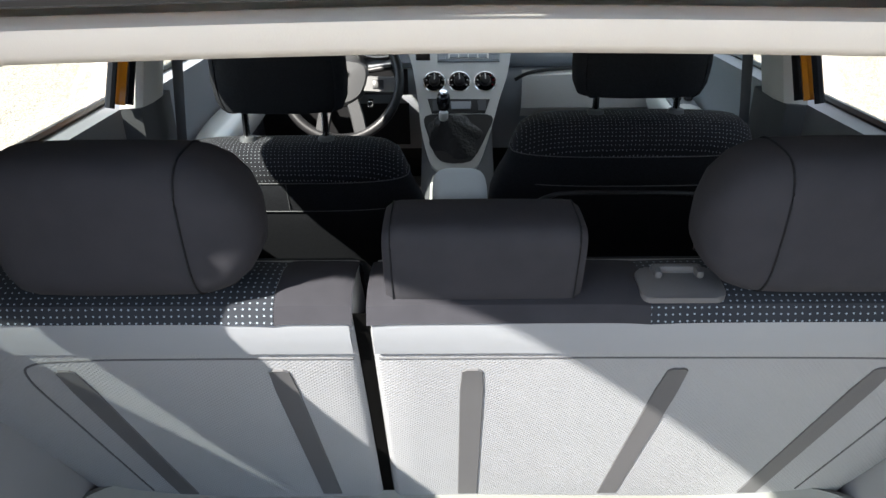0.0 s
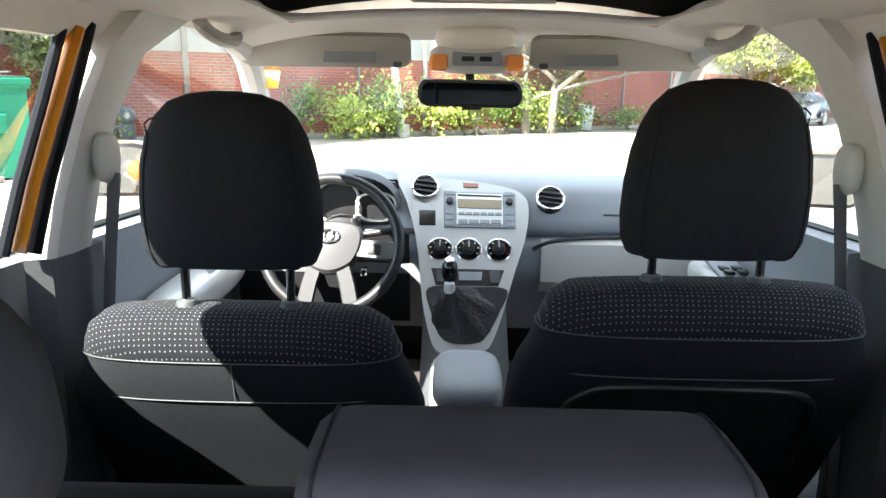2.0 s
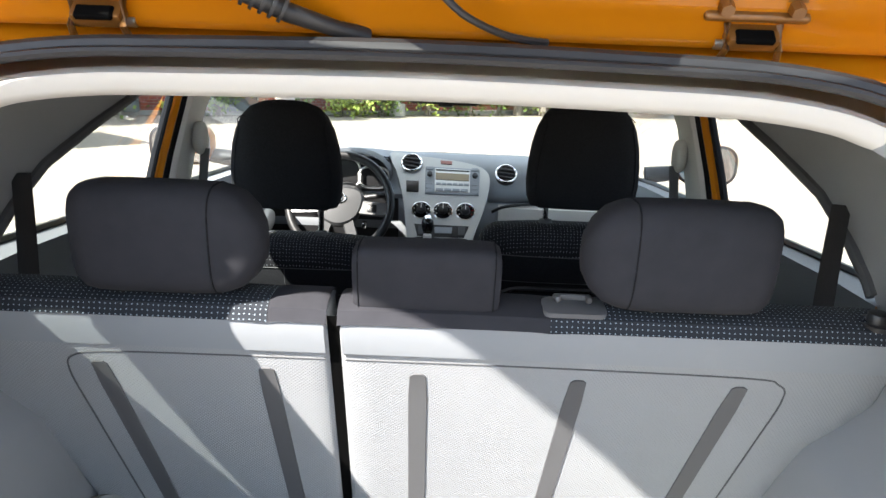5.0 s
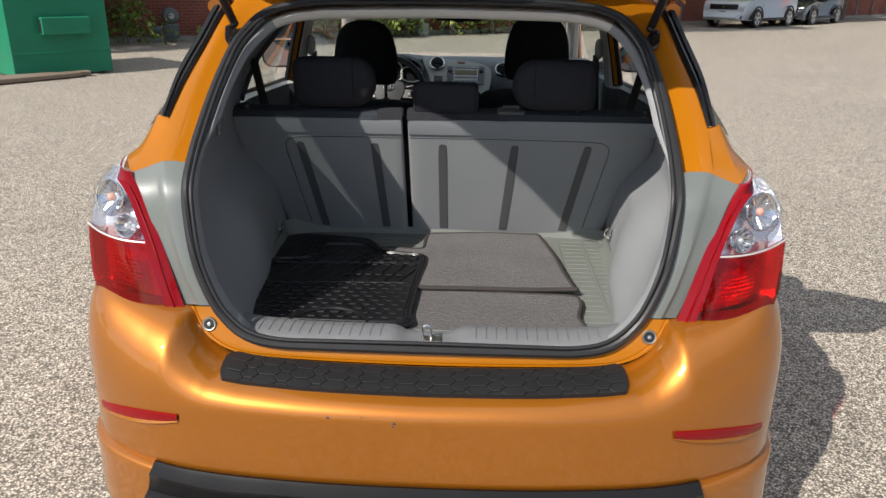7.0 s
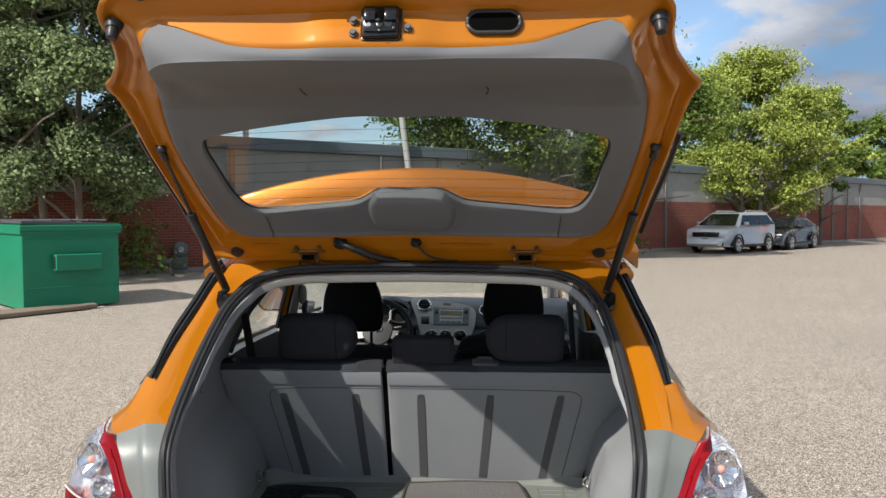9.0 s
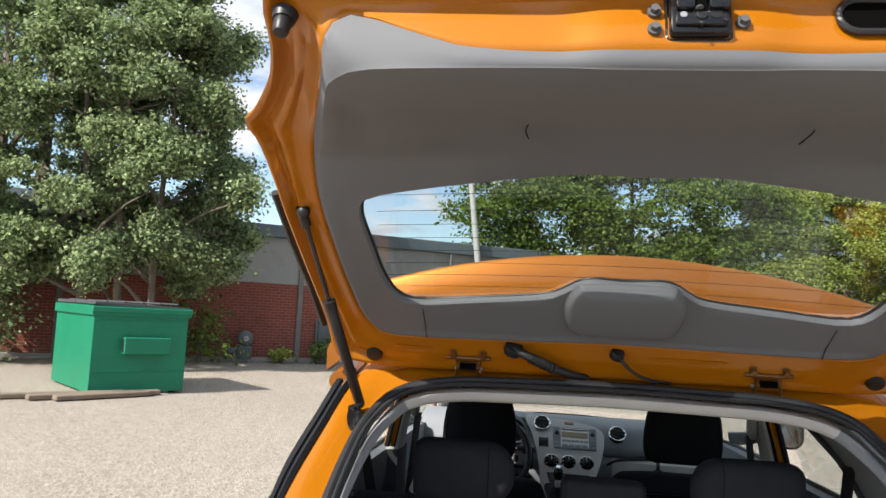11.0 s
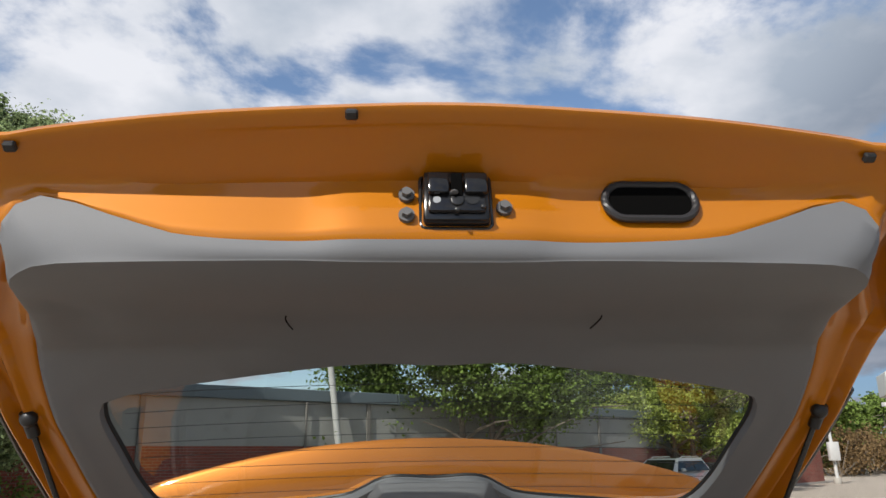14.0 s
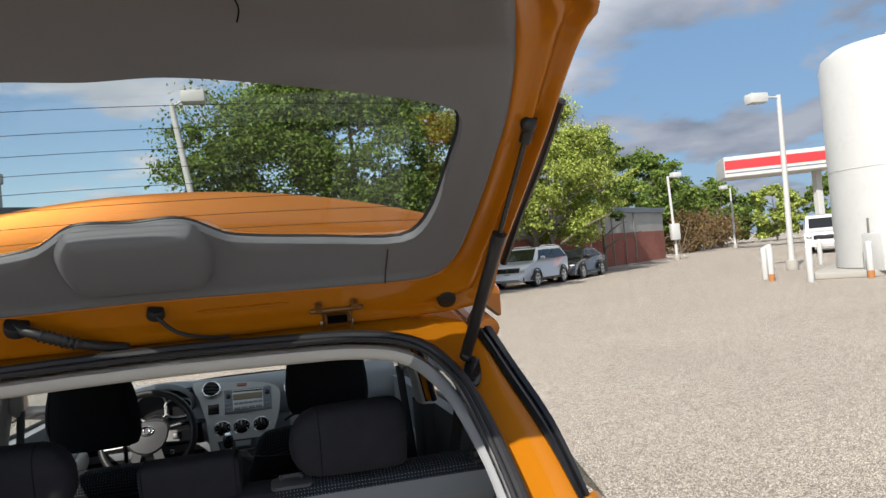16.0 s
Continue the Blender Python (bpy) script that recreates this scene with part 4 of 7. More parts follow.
for sx in (-1, 1):
    rows = []
    for y in YS:
        w, b = wide(y), belt(y) - .075 * max(0, 1 - y / .24)
        wheel = max(math.sqrt(max(0, .36 ** 2 - (y - 3.25) ** 2)), math.sqrt(max(0, .36 ** 2 - (y - .66) ** 2)))
        lowz = max(.20, .30 + wheel if wheel else .20)
        rows.append([V(sx * (w - .02), y, lowz), V(sx * w, y, max(.40, lowz + .01)), V(sx * (w + .003), y, max(.62, lowz + .02)), V(sx * (w - .005), y, max(.78, lowz + .03)), V(sx * (w - .045), y, b - .085), V(sx * (w - .115), y, b - .02), V(sx * (w - .135), y, b)])
    part("side_panel", grid(rows), PAINT, car, "orange doors and side panels", sharp=1.0)


for sx in (-1, 1):
    # shoulder below the quarter window: a steep inner facet and a rounded outer one
    lows = [(.650, .008, .997), (.706, -.006, .981), (.717, .006, .988), (.738, .042, .998), (.770, .112, .995)]
    tops = [(.660, .128, 1.087), (.683, .136, 1.092), (.693, .144, 1.092), (.710, .166, 1.080), (.730, .195, 1.055)]
    rows = [[V(sx * (a[0] - .004), a[1] + .02, a[2] - .05) for a in lows]]
    for f in np.linspace(0, 1, 11):
        sag = .010 * math.sin(math.pi * f)
        rows.append([V(sx * (a[0] + (b[0] - a[0]) * f - (.003 if 0 < k < 2 else 0) * math.sin(math.pi * f)), a[1] + (b[1] - a[1]) * f, a[2] + (b[2] - a[2]) * f - sag) for k, (a, b) in enumerate(zip(lows, tops))])
    part("body_shoulder", grid(rows), PAINT_IN, car, "orange body shoulder below the quarter window", sharp=0.35)


def rail(y):
    """Half-width and height of the roof's edge."""
    return np.interp(y, (.45, .8, 1.3, 1.9, 2.3), (.605, .612, .615, .60, .565)), np.interp(y, (.45, .8, 1.3, 1.9, 2.3, 2.45), (1.335, 1.40, 1.425, 1.425, 1.395, 1.36))


roof = []
for y in (.47, .52, .6, .8, 1.0, 1.3, 1.6, 1.9, 2.15, 2.3):
    w, h = rail(y)
    crown = np.interp(y, (.47, .6, 1.2, 1.8, 2.3), (.085, .088, .085, .085, .075))
    roof.append([V(x * w, y + .10 * (1 - x * x) * (1 if y > 2 else 0), h + crown * (1 - abs(x) ** 2.6)) for x in np.linspace(-1, 1, 21)])
part("roof", grid(roof), PAINT_IN, car, "orange roof panel")
for sx in (-1, 1):
    part("roof_rail", tube([(sx * (rail(y)[0] + .020), y, rail(y)[1] + .006) for y in (.44, .6, .8, 1.0, 1.3, 1.6, 1.9, 2.15, 2.3)] + [(sx * .645, 2.6, 1.21), (sx * .715, 2.97, 1.0)], .022, 10), PAINT, car)
    # side glass, one pane a window
    for nm, y0, y1, y2, y3 in (("quarter_window", .17, .44, .46, .72), ("rear_door_window", .76, .80, 1.50, 1.40), ("front_door_window", 1.66, 1.72, 2.22, 2.62)):
        lo = [V(sx * (wide(y) - .128), y, belt(y)) for y in np.linspace(y0, y3 if nm != "quarter_window" else .72, 8)]
        hi = [V(sx * rail(y)[0], y, rail(y)[1] - .02) for y in np.linspace(y1, y2 if nm != "quarter_window" else .74, 8)]
        w = part(nm, grid([lo, hi]), SIDEGLASS if nm != "quarter_window" else DARKGLASS, car)
        w.visible_shadow = nm != "front_door_window"
    part("belt_molding", tube([(sx * (wide(y) - .13), y, belt(y) + .004) for y in (.80, .9, 1.3, 1.7, 2.2, 2.6)], .008, 6), BLACK, car)
    part("door_frame", tube([(sx * .680, 1.405, 1.03), (sx * .666, 1.44, 1.13), (sx * .647, 1.49, 1.25), (sx * .628, 1.535, 1.36)], .021, 8, flat=.55), PAINT_IN, car, "orange door window frame")
    part("frame_seal", tube([(sx * .682, 1.378, 1.03), (sx * .668, 1.413, 1.13), (sx * .649, 1.463, 1.25), (sx * .630, 1.508, 1.37)], .009, 8), CABINSEAL, car)
    part("frame_seal", tube([(sx * .676, 1.442, 1.02), (sx * .661, 1.477, 1.13), (sx * .642, 1.527, 1.25), (sx * .624, 1.572, 1.37)], .015, 8, flat=.7), CABINSEAL, car)
    part("roof_side_trim", grid([[V(sx * x, y, z + .010 * (y > 1.64)) for y in np.linspace(.74, 1.68, 16)] for x, z in ((.585, 1.412), (.606, 1.385), (.622, 1.358), (.632, 1.346), (.642, 1.344), (.650, 1.352), (.645, 1.40))]), HEADLINER, car, "beige lining over the side windows")
ws = part("windshield", grid([[V(x * w, y + .10 * (1 - x * x), z) for x in np.linspace(-1, 1, 15)] for w, y, z in ((.56, 2.32, 1.425), (.60, 2.5, 1.30), (.65, 2.75, 1.12), (.68, 2.93, 1.01))]), WINDOW, car)
ws.visible_shadow = False
hood = [[V(x * .70, y + .12 * (1 - x * x), z + .05 * (1 - abs(x) ** 2.5)) for x in np.linspace(-1, 1, 15)] for y, z in ((2.98, .925), (3.15, .90), (3.5, .83), (3.74, .75), (3.86, .64), (3.9, .45), (3.88, .2))]
part("hood", grid(hood), PAINT, car, "orange hood")
part("wiper_cowl", box((0, 2.98, .945), (1.30, .10, .03), .01), BLACK, car)
part("exhaust_tip", lathe([(.022, .16), (.030, .155), (.031, 0), (.029, -.004), (.025, 0), (.024, .10)], frame_at((.45, -.205, .150), (0, 1, 0)), 24), STEEL, car, "steel exhaust pipe tip")
part("underbody", box((0, 1.9, .24), (1.60, 3.9, .08), .02), BLACK, car)
for sx in (-1, 1):
    for y in (.66, 3.25):
        m = Matrix.Translation((sx * .765, y, .315)) @ pose(0, 0, 0, 0, 90)
        wh = part("wheel", lathe([(.0, .07), (.10, .072), (.19, .085), (.205, .095), (.205, -.09), (.0, -.09)], m, 32), SILVERPLASTIC, car)
        part("tyre", lathe([(.205, .09), (.23, .105), (.29, .105), (.315, .08), (.315, -.08), (.29, -.10), (.21, -.09)], m, 40), RUBBER, wh)
    mirror = part("door_mirror", rounded_block((sx * .935, 2.345, 1.055), (.215, .13, .150), 2.8, 28), PAINT, car, "orange door mirror with a black rim")
    mm = frame_at((sx * .932, 2.283, 1.055), (-sx * .22, -1, 0))
    part("mirror_shell", prism(rounded(-.102, -.070, .102, .070, .05), .012, mm @ pose(0, 0, -.006), .004), BLACK, mirror)
    part("mirror_glass", prism(rounded(-.092, -.060, .092, .060, .042), .002, mm @ pose(0, 0, .0065)), MIRROR, mirror)
    part("mirror_stalk", cyl((sx * .74, 2.36, 1.0), (sx * .88, 2.35, 1.02), .032, .025, 12), BLACK, mirror)

# ---- cargo space ----
def wall_x(y, z):
    """Half-width of the cargo side trim."""
    xo = np.interp(z, (.55, .605, .627, .667, .727, .81, .93, 1.0, 1.12, 1.195, 1.255, 1.30, 1.36), (.395, .405, .428, .470, .505, .535, .552, .557, .554, .545, .529, .495, .42))
    xs = np.interp(z, (.55, .64, .72, .80, .85, .90, 1.0, 1.10, 1.20, 1.30, 1.36), (.565, .568, .578, .598, .640, .675, .685, .672, .645, .610, .59))
    y0 = float(REAR.at(0, REAR.s_of_z(z)).y)
    f = max(0, min(1, (y - y0 - .045) / (.70 - y0)))
    e = f ** .55
    hump = .030 * math.exp(-((y - .33) / .16) ** 2 - ((z - .70) / .13) ** 2) - .022 * math.exp(-((y - .10) / .12) ** 2 - ((z - .85) / .16) ** 2)
    return xo + (xs - xo) * e - hump * math.sin(math.pi * min(1, f * 1.02)) ** .5


for sx in (-1, 1):
    rows = []
    for z in list(np.linspace(.55, 1.03, 40)) + list(np.linspace(1.034, 1.31, 70)):
        y0 = float(REAR.at(0, REAR.s_of_z(z)).y) + .012
        y1 = np.interp(z, (.55, 1.02, 1.06, 1.12, 1.17, 1.23, 1.27, 1.31), (.86, .745, .775, .84, .905, 1.06, 1.18, 1.27))
        row = [V(sx * (wall_x(y0, z) + (.006 if z > .62 else 0)), y0 - .006, z)]
        for k in range(121):
            y = y0 + (y1 - y0) * k / 120
            row.append(V(sx * wall_x(y, z), y, z))
        rows.append(row)
    bt = grid(rows)
    # triangular hole made up to let a wedge of sun onto the seat
    if sx < 0:
        gone = []
        for f in bt.faces:
            c = f.calc_center_median()
            u = (c.z - 1.064) / .100
            if u > 0 and 0 < c.y - (.404 + .056 * u) and (c.y - .404) * .46 < c.z - 1.064 - .012 * u and c.y + .9 * (c.z - 1.132) < .530:
                gone.append(f)
        bmesh.ops.delete(bt, geom=gone, context="FACES")
    side = part("cargo_side_trim", bt, SIDETRIM, car, "grey moulded plastic cargo side trim", sharp=1.2)
    # added fin, set along the sun's direction, that hides this hole from behind
    if sx < 0:
        lipp = [V(-wall_x(.404 + .056 * u, 1.064 + .100 * u), .402 + .056 * u, 1.065 + .100 * u) for u in np.linspace(-.02, 1.2, 12)]
        part("sun_slit_fin", grid([lipp, [p + SUN * (.004 + .026 * k / 11) for k, p in enumerate(lipp)]]), SIDETRIM, side)
    part("trim_edge", tube([V(sx * (wall_x(y, z) - .002), y, z) for z, y in ((1.04, .76), (1.06, .775), (1.12, .84), (1.17, .905), (1.23, 1.06), (1.27, 1.18), (1.31, 1.27))], .010, 8), DARKTRIM, side)
    part("upper_pillar_trim", grid([[V(sx * (wall_x(y, 1.31) + (rail(y)[0] - wall_x(y, 1.31)) * f), y + .06 * f * (y - .5), 1.308 + (rail(y)[1] - 1.308) * f) for y in np.linspace(.52, 1.27, 20)] for f in (0, .3, .6, 1.05)]), PILLAR, side, "pale upper pillar trim")
    hk = part("tie_down", prism(rounded(-.010, -.020, .010, .020, .009), .004, frame_at((sx * .553, .655, .640), (-sx, -.25, .1))), CHROME, side, "chrome tie-down hook")
    part("tie_down_loop", tube([(sx * .545, .655, .655), (sx * .535, .650, .645), (sx * .535, .650, .632), (sx * .545, .655, .622)], .003, 6), STEEL, hk)
    part("cover_notch", box((sx * .597, .30, 1.035), (.012, .026, .050), .004, 2, pose(0, 0, 0, -20)), SCUFF, side)
# headliner edge over the opening
lip = [p for p in shrink(r_seal, .016) if p[1] > .34]
lip.sort(key=lambda p: math.atan2(p[0], p[1] - BC[1]))


def lip_row(d, dy, i0, i1):
    """A line beside the seal, d inward of it and dy deeper in the car."""
    row = []
    for k in range(i0, i1):
        p, a, b = lip[k], lip[max(0, k - 1)], lip[min(len(lip) - 1, k + 1)]
        t = (REAR.at(*b) - REAR.at(*a))
        n = V(t.z, 0, -t.x).normalized()
        w = 1 - .05 * min(1, max(0, (abs(p[0]) - .30) / .2)) - .45 * min(1, max(0, (.95 - p[1]) / .25))
        e = min(1, max(0, (p[1] - .42) / .2))
        row.append(REAR.at(p[0], p[1], -.004) + n * (d * w * e - .012 * (1 - e)) + V(0, dy * e + .012 * (1 - e), 0))
    return row


LIPS = ((.004, .022), (.010, .008), (.026, .011), (.033, .024), (.031, .05), (.010, .12))
k0 = min(k for k, p in enumerate(lip) if p[1] > .985)
k1 = max(k for k, p in enumerate(lip) if p[1] > .985) + 1
part("headliner_edge", grid([lip_row(d, dy, k0, k1) for d, dy in LIPS]), PILLAR, car, "pale headliner edge", sharp=1.2)
part("pillar_edge", grid([lip_row(d, dy, 0, k0 + 1) for d, dy in LIPS[:4]] + [lip_row(.010, .04, 0, k0 + 1)]), SIDETRIM, car, "grey pillar trim edge", sharp=1.2)
part("pillar_edge", grid([lip_row(d, dy, k1 - 1, len(lip)) for d, dy in LIPS[:4]] + [lip_row(.010, .04, k1 - 1, len(lip))]), SIDETRIM, car, "grey pillar trim edge", sharp=1.2)

# floor, sill, striker
part("cargo_floor", box((0, .38, .535), (1.18, .98, .03), .01), TRIM, car)
sill = []
for y, z in ((-.128, .588), (-.122, .606), (-.108, .614), (-.05, .614), (-.020, .612), (-.008, .604), (-.004, .57)):
    row = []
    for x in np.linspace(-.465, .465, 65):
        dip = .016 * (1 / (1 + math.exp((abs(x) - .068) / .006))) if -.11 < y else 0
        row.append(V(x, y + .004 * (x / .43) ** 2, z - dip + .012 * (abs(x) / .43) ** 6))
    sill.append(row)
sillp = part("scuff_plate", grid(sill), SCUFF, car, "grey plastic sill plate", sharp=0.9)
for k in range(13):
    for sx in (-1, 1):
        x = sx * (.115 + k * .0244)
        part("sill_rib", box((x, -.058, .6150 + .012 * (abs(x) / .43) ** 6), (.0012, .072, .0007), 0, 1), SCUFF, sillp)
stk = part("striker", tube([(-.013, -.075, .596), (-.013, -.075, .625), (-.010, -.075, .634), (-.003, -.075, .638), (.004, -.075, .634), (.007, -.075, .625), (.007, -.075, .596)], .0034, 8), CHROME, car, "steel latch striker")
part("striker_plate", box((.010, -.074, .600), (.045, .03, .006), .003), STEEL, stk)

liner = thing("cargo_liner", (0, .42, .55), "green-grey moulded cargo tray liner on the floor", "cargo liner")
lo = [(-.485, .02), (-.20, .005), (0, .005), (.20, .005), (.485, .02), (.535, .10), (.545, .40), (.555, .70), (.565, .80), (.40, .840), (0, .838), (-.40, .840), (-.565, .80), (-.555, .70), (-.545, .40), (-.535, .10)]
lp = spline(lo, 96, True)
lrows = []
for sc, z in ((1.0, .556), (1.005, .604), (.985, .608), (.970, .580), (.955, .563), (.5, .563), (.05, .563)):
    lrows.append([V(p[0] * sc, .42 + (p[1] - .42) * sc, z + (.008 * math.sin(p[0] * 9) if z > .6 and p[1] > .7 else 0) - (.034 if z > .6 and p[1] < .06 else 0)) for p in lp])
part("tray", capped(lrows), LINER, liner, "")
ribs = bmesh.new()
for y in np.arange(.05, .80, .036):
    for x0, x1 in ((-.40, -.25), (-.235, -.075), (-.065, .065), (.40, .475), (.485, .53)):
        tube([(x0 + .004, y, .5635), (x1 - .004, y, .5635)], .0028, 5, bm=ribs, flat=.6)
for x in (-.24, -.07, .07, .395, .48):
    tube([(x, .05, .5635), (x, .79, .5635)], .0024, 5, bm=ribs, flat=.6)
tagged(part("tray_ribs", ribs, LINER, liner), kind="stuff")


def mat_slab(name, outline, z, t, material, edge, label, category, tilt=0.0):
    cx, cy = np.mean([p[0] for p in outline]), np.mean([p[1] for p in outline])
    th = thing(name, (cx, cy, z), label, category, "loose floor mats")
    pts = spline(outline, 120, True)
    wob = lambda x, y: .004 * noise.noise(V(x * 6, y * 6, z * 9)) + tilt * (y - cy)
    rows = [[V(cx + (p[0] - cx) * s, cy + (p[1] - cy) * s, z + h + wob(cx + (p[0] - cx) * s, cy + (p[1] - cy) * s)) for p in pts] for s, h in [(.99, 0), (1.0, .2 * t), (1.0, .8 * t), (.99, t)] + [(k / 24, t) for k in range(23, 0, -1)]]
    part("pad", capped(rows), material, th)
    part("bound_edge", tube([V(p[0], p[1], z + t * .7 + wob(*p)) for p in pts], t * .55, 7, True), edge, th)
    return th


mat_slab("carpet_mat", [(-.055, .02), (.10, .012), (.25, .010), (.395, .005), (.400, .05), (.388, .12), (.400, .18), (.405, .225), (.385, .262), (.25, .275), (.10, .28), (-.05, .28), (-.055, .15)], .566, .012, CARPET, CARPETEDGE, "worn grey-brown carpet floor mat lying on the cargo liner", "floor mat")
mat_slab("carpet_mat", [(-.20, .30), (-.05, .275), (.15, .28), (.382, .285), (.392, .30), (.380, .40), (.365, .55), (.345, .70), (.330, .780), (.30, .792), (.15, .790), (-.03, .772), (-.055, .745), (-.058, .68), (-.062, .61), (-.10, .595), (-.20, .590), (-.21, .45)], .575, .013, CARPET, CARPETEDGE, "grey-brown carpet floor mat with a notched corner overlapping another mat", "floor mat", -.01)


def studs(th, x0, x1, y0, y1, z, keep, slope=0.0):
    """Raised stretched hexagons in rows."""
    b = bmesh.new()
    dx, dy = .038, .027
    j = 0
    y = y0
    while y < y1:
        x = x0 + (dx / 2 if j % 2 else 0)
        while x < x1:
            if keep(x, y):
                prism([(x + a * .0160, y + c * .0108) for a, c in ((1, 0), (.5, 1), (-.5, 1), (-1, 0), (-.5, -1), (.5, -1))], .004, pose(0, 0, z), .0018, b, 1)
            x += dx
        y += dy
        j += 1
    tagged(part("raised_studs", b, RUBBER, th), kind="stuff")


def inside(outline, x, y):
    c = False
    for (xa, ya), (xb, yb) in zip(outline, outline[1:] + outline[:1]):
        if (ya > y) != (yb > y) and x < (xb - xa) * (y - ya) / (yb - ya) + xa:
            c = not c
    return c


o1 = [(-.535, .50), (-.545, .62), (-.542, .70), (-.515, .735), (-.45, .738), (-.35, .725), (-.27, .708), (-.235, .675), (-.20, .60), (-.17, .55), (-.17, .40), (-.50, .40)]
rm1 = mat_slab("rubber_mat", o1, .570, .010, RUBBER, RUBBER, "black rubber all-weather floor mat under another mat", "floor mat")
studs(rm1, -.53, -.18, .42, .72, .579, lambda x, y: inside([(-.525, .43), (-.53, .69), (-.50, .715), (-.30, .695), (-.25, .66), (-.2, .56), (-.2, .43)], x, y))
o2 = [(-.465, .012), (-.30, .005), (-.07, .012), (-.062, .10), (-.055, .30), (-.045, .45), (-.048, .515), (-.075, .535), (-.14, .545), (-.185, .560), (-.215, .590), (-.245, .618), (-.31, .625), (-.375, .620), (-.395, .590), (-.405, .52), (-.43, .485), (-.48, .475), (-.52, .465), (-.535, .42), (-.545, .30), (-.535, .15), (-.50, .04)]
rm2 = mat_slab("rubber_mat", o2, .583, .011, RUBBER, RUBBER, "black rubber all-weather floor mat with raised borders lying on the liner", "floor mat")
i2 = [(cx * .93 - .018, .30 + (cy - .30) * .93) for cx, cy in o2]
part("border_ridge", tube([(x, y, .595) for x, y in spline(i2, 120, True)], .0042, 6, True), RUBBER, rm2)
part("border_ridge", tube([(x * .965 - .009, .3 + (y - .3) * .965, .595) for x, y in spline(o2, 120, True)], .0035, 6, True), RUBBER, rm2)
studs(rm2, -.52, -.08, .03, .57, .593, lambda x, y: inside(i2, x, y) and not (.285 < y < .43))
for y in (.278, .437):
    part("cross_ridge", tube([(-.50, y - .01, .594), (-.3, y, .595), (-.085, y + .006, .595)], .0035, 6), RUBBER, rm2)
for k in range(9):
    x = -.47 + k * .045
    part("chevron_ridge", tube([(x, .295, .594), (x + .05, .42, .594)], .003, 5), RUBBER, rm2)
# maker's lettering on the mat, as plain raised bars
for k in range(6):
    part("raised_bar", box((-.268 + k * .031, .352, .596), (.022, .030, .005), .003, 1), RUBBER, rm2)
part("heel_arch", tube([(-.36, .02, .594), (-.33, .07, .597), (-.26, .095, .598), (-.19, .07, .597), (-.16, .02, .594)], .006, 8, n=24), RUBBER, rm2)

# ---- rear seat backs ----
def back_y(z):
    return .646 + (1.0 - z) * .43


def seat_panel(x0, x1, wl, wr, name, label):
    """The hard rear face and body of one folding seat back; wl, wr: the outer ends that taper downwards."""
    rows = []
    zs = [.550, .60, .70, .78, .84, .88, .94, .985, 1.005, 1.016, 1.022]
    for z in zs:
        a = x0 + (wl * np.interp(z, (.585, .72, .82, .88, 1.02), (.118, .085, .035, .002, 0)))
        b = x1 - (wr * np.interp(z, (.585, .72, .82, .88, 1.02), (.118, .085, .035, .002, 0)))
        if z > .99:
            a, b = a + (z - .99) * .15, b - (z - .99) * .15
        y = back_y(z) + (.0 if z < .985 else (.004, .012, .03)[zs.index(z) - 8] if zs.index(z) > 7 else 0)
        thick = .085
        loop = [V(a, y + thick, z), V(a, y + .012, z), V(a + .004, y + .004, z), V(a + .012, y, z)] + [V(a + (b - a) * f, y, z) for f in np.linspace(.06, .94, 9)] + [V(b - .012, y, z), V(b - .004, y + .004, z), V(b, y + .012, z), V(b, y + thick, z)]
        rows.append(loop)
    return part(name, capped(rows), SEATBACK, car, label, sharp=0.9)


left_back = seat_panel(-.676, -.129, 1, 0, "rear_seat_back", "grey carpeted folding rear seat back, narrower part")
right_back = seat_panel(-.117, .676, 0, 1, "rear_seat_back", "grey carpeted folding rear seat back, wider part")


def on_back(x, z, out=0.0):
    return V(x, back_y(z) - .0 - out * .9, z - out * .43)


for bk, x0, x1, sx in ((left_back, -.676, -.129, -1), (right_back, -.117, .676, 1)):
    # smooth cap along the top and the sunk panel's groove
    part("top_cap", grid([[V(x, back_y(z) - o, z) for x in np.linspace(x0 + .006, x1 - .006, 25)] for z, o in ((.950, -.002), (.953, .0045), (.985, .005), (1.004, .001), (1.016, -.010), (1.0225, -.026))]), TRIM, bk, "smooth grey plastic cap")
    if sx < 0:
        g = [(-.137, .940), (-.30, .940), (-.44, .938), (-.50, .930), (-.518, .90), (-.505, .80), (-.475, .60)]
    else:
        g = [(-.108, .940), (.15, .940), (.46, .936), (.518, .925), (.532, .895), (.518, .80), (.485, .60)]
    part("panel_groove", tube([on_back(x, z, -.0004) for x, z in spline(g, 40)], .0017, 6), DARKTRIM, bk)
for bk, xt, xb in ((left_back, -.470, -.424), (left_back, -.225, -.207), (right_back, -.004, -.004), (right_back, .230, .205), (right_back, .464, .415)):
    ol = []
    rows = []
    for f in np.linspace(0, 1, 9):
        z = .915 - .325 * f
        x = xt + (xb - xt) * f
        w = .0150 if f else .0125
        rows.append([on_back(x - w, z, -.002), on_back(x - w * .9, z, .0018), on_back(x + w * .9, z, .0018), on_back(x + w, z, -.002)])
    rows.insert(0, [on_back(xt - .006, .9195, -.002), on_back(xt - .006, .9195, .003), on_back(xt + .006, .9195, .003), on_back(xt + .006, .9195, -.002)])
    part("wear_strip", capped(rows), STRIPS, bk, "dark grey plastic wear strip")
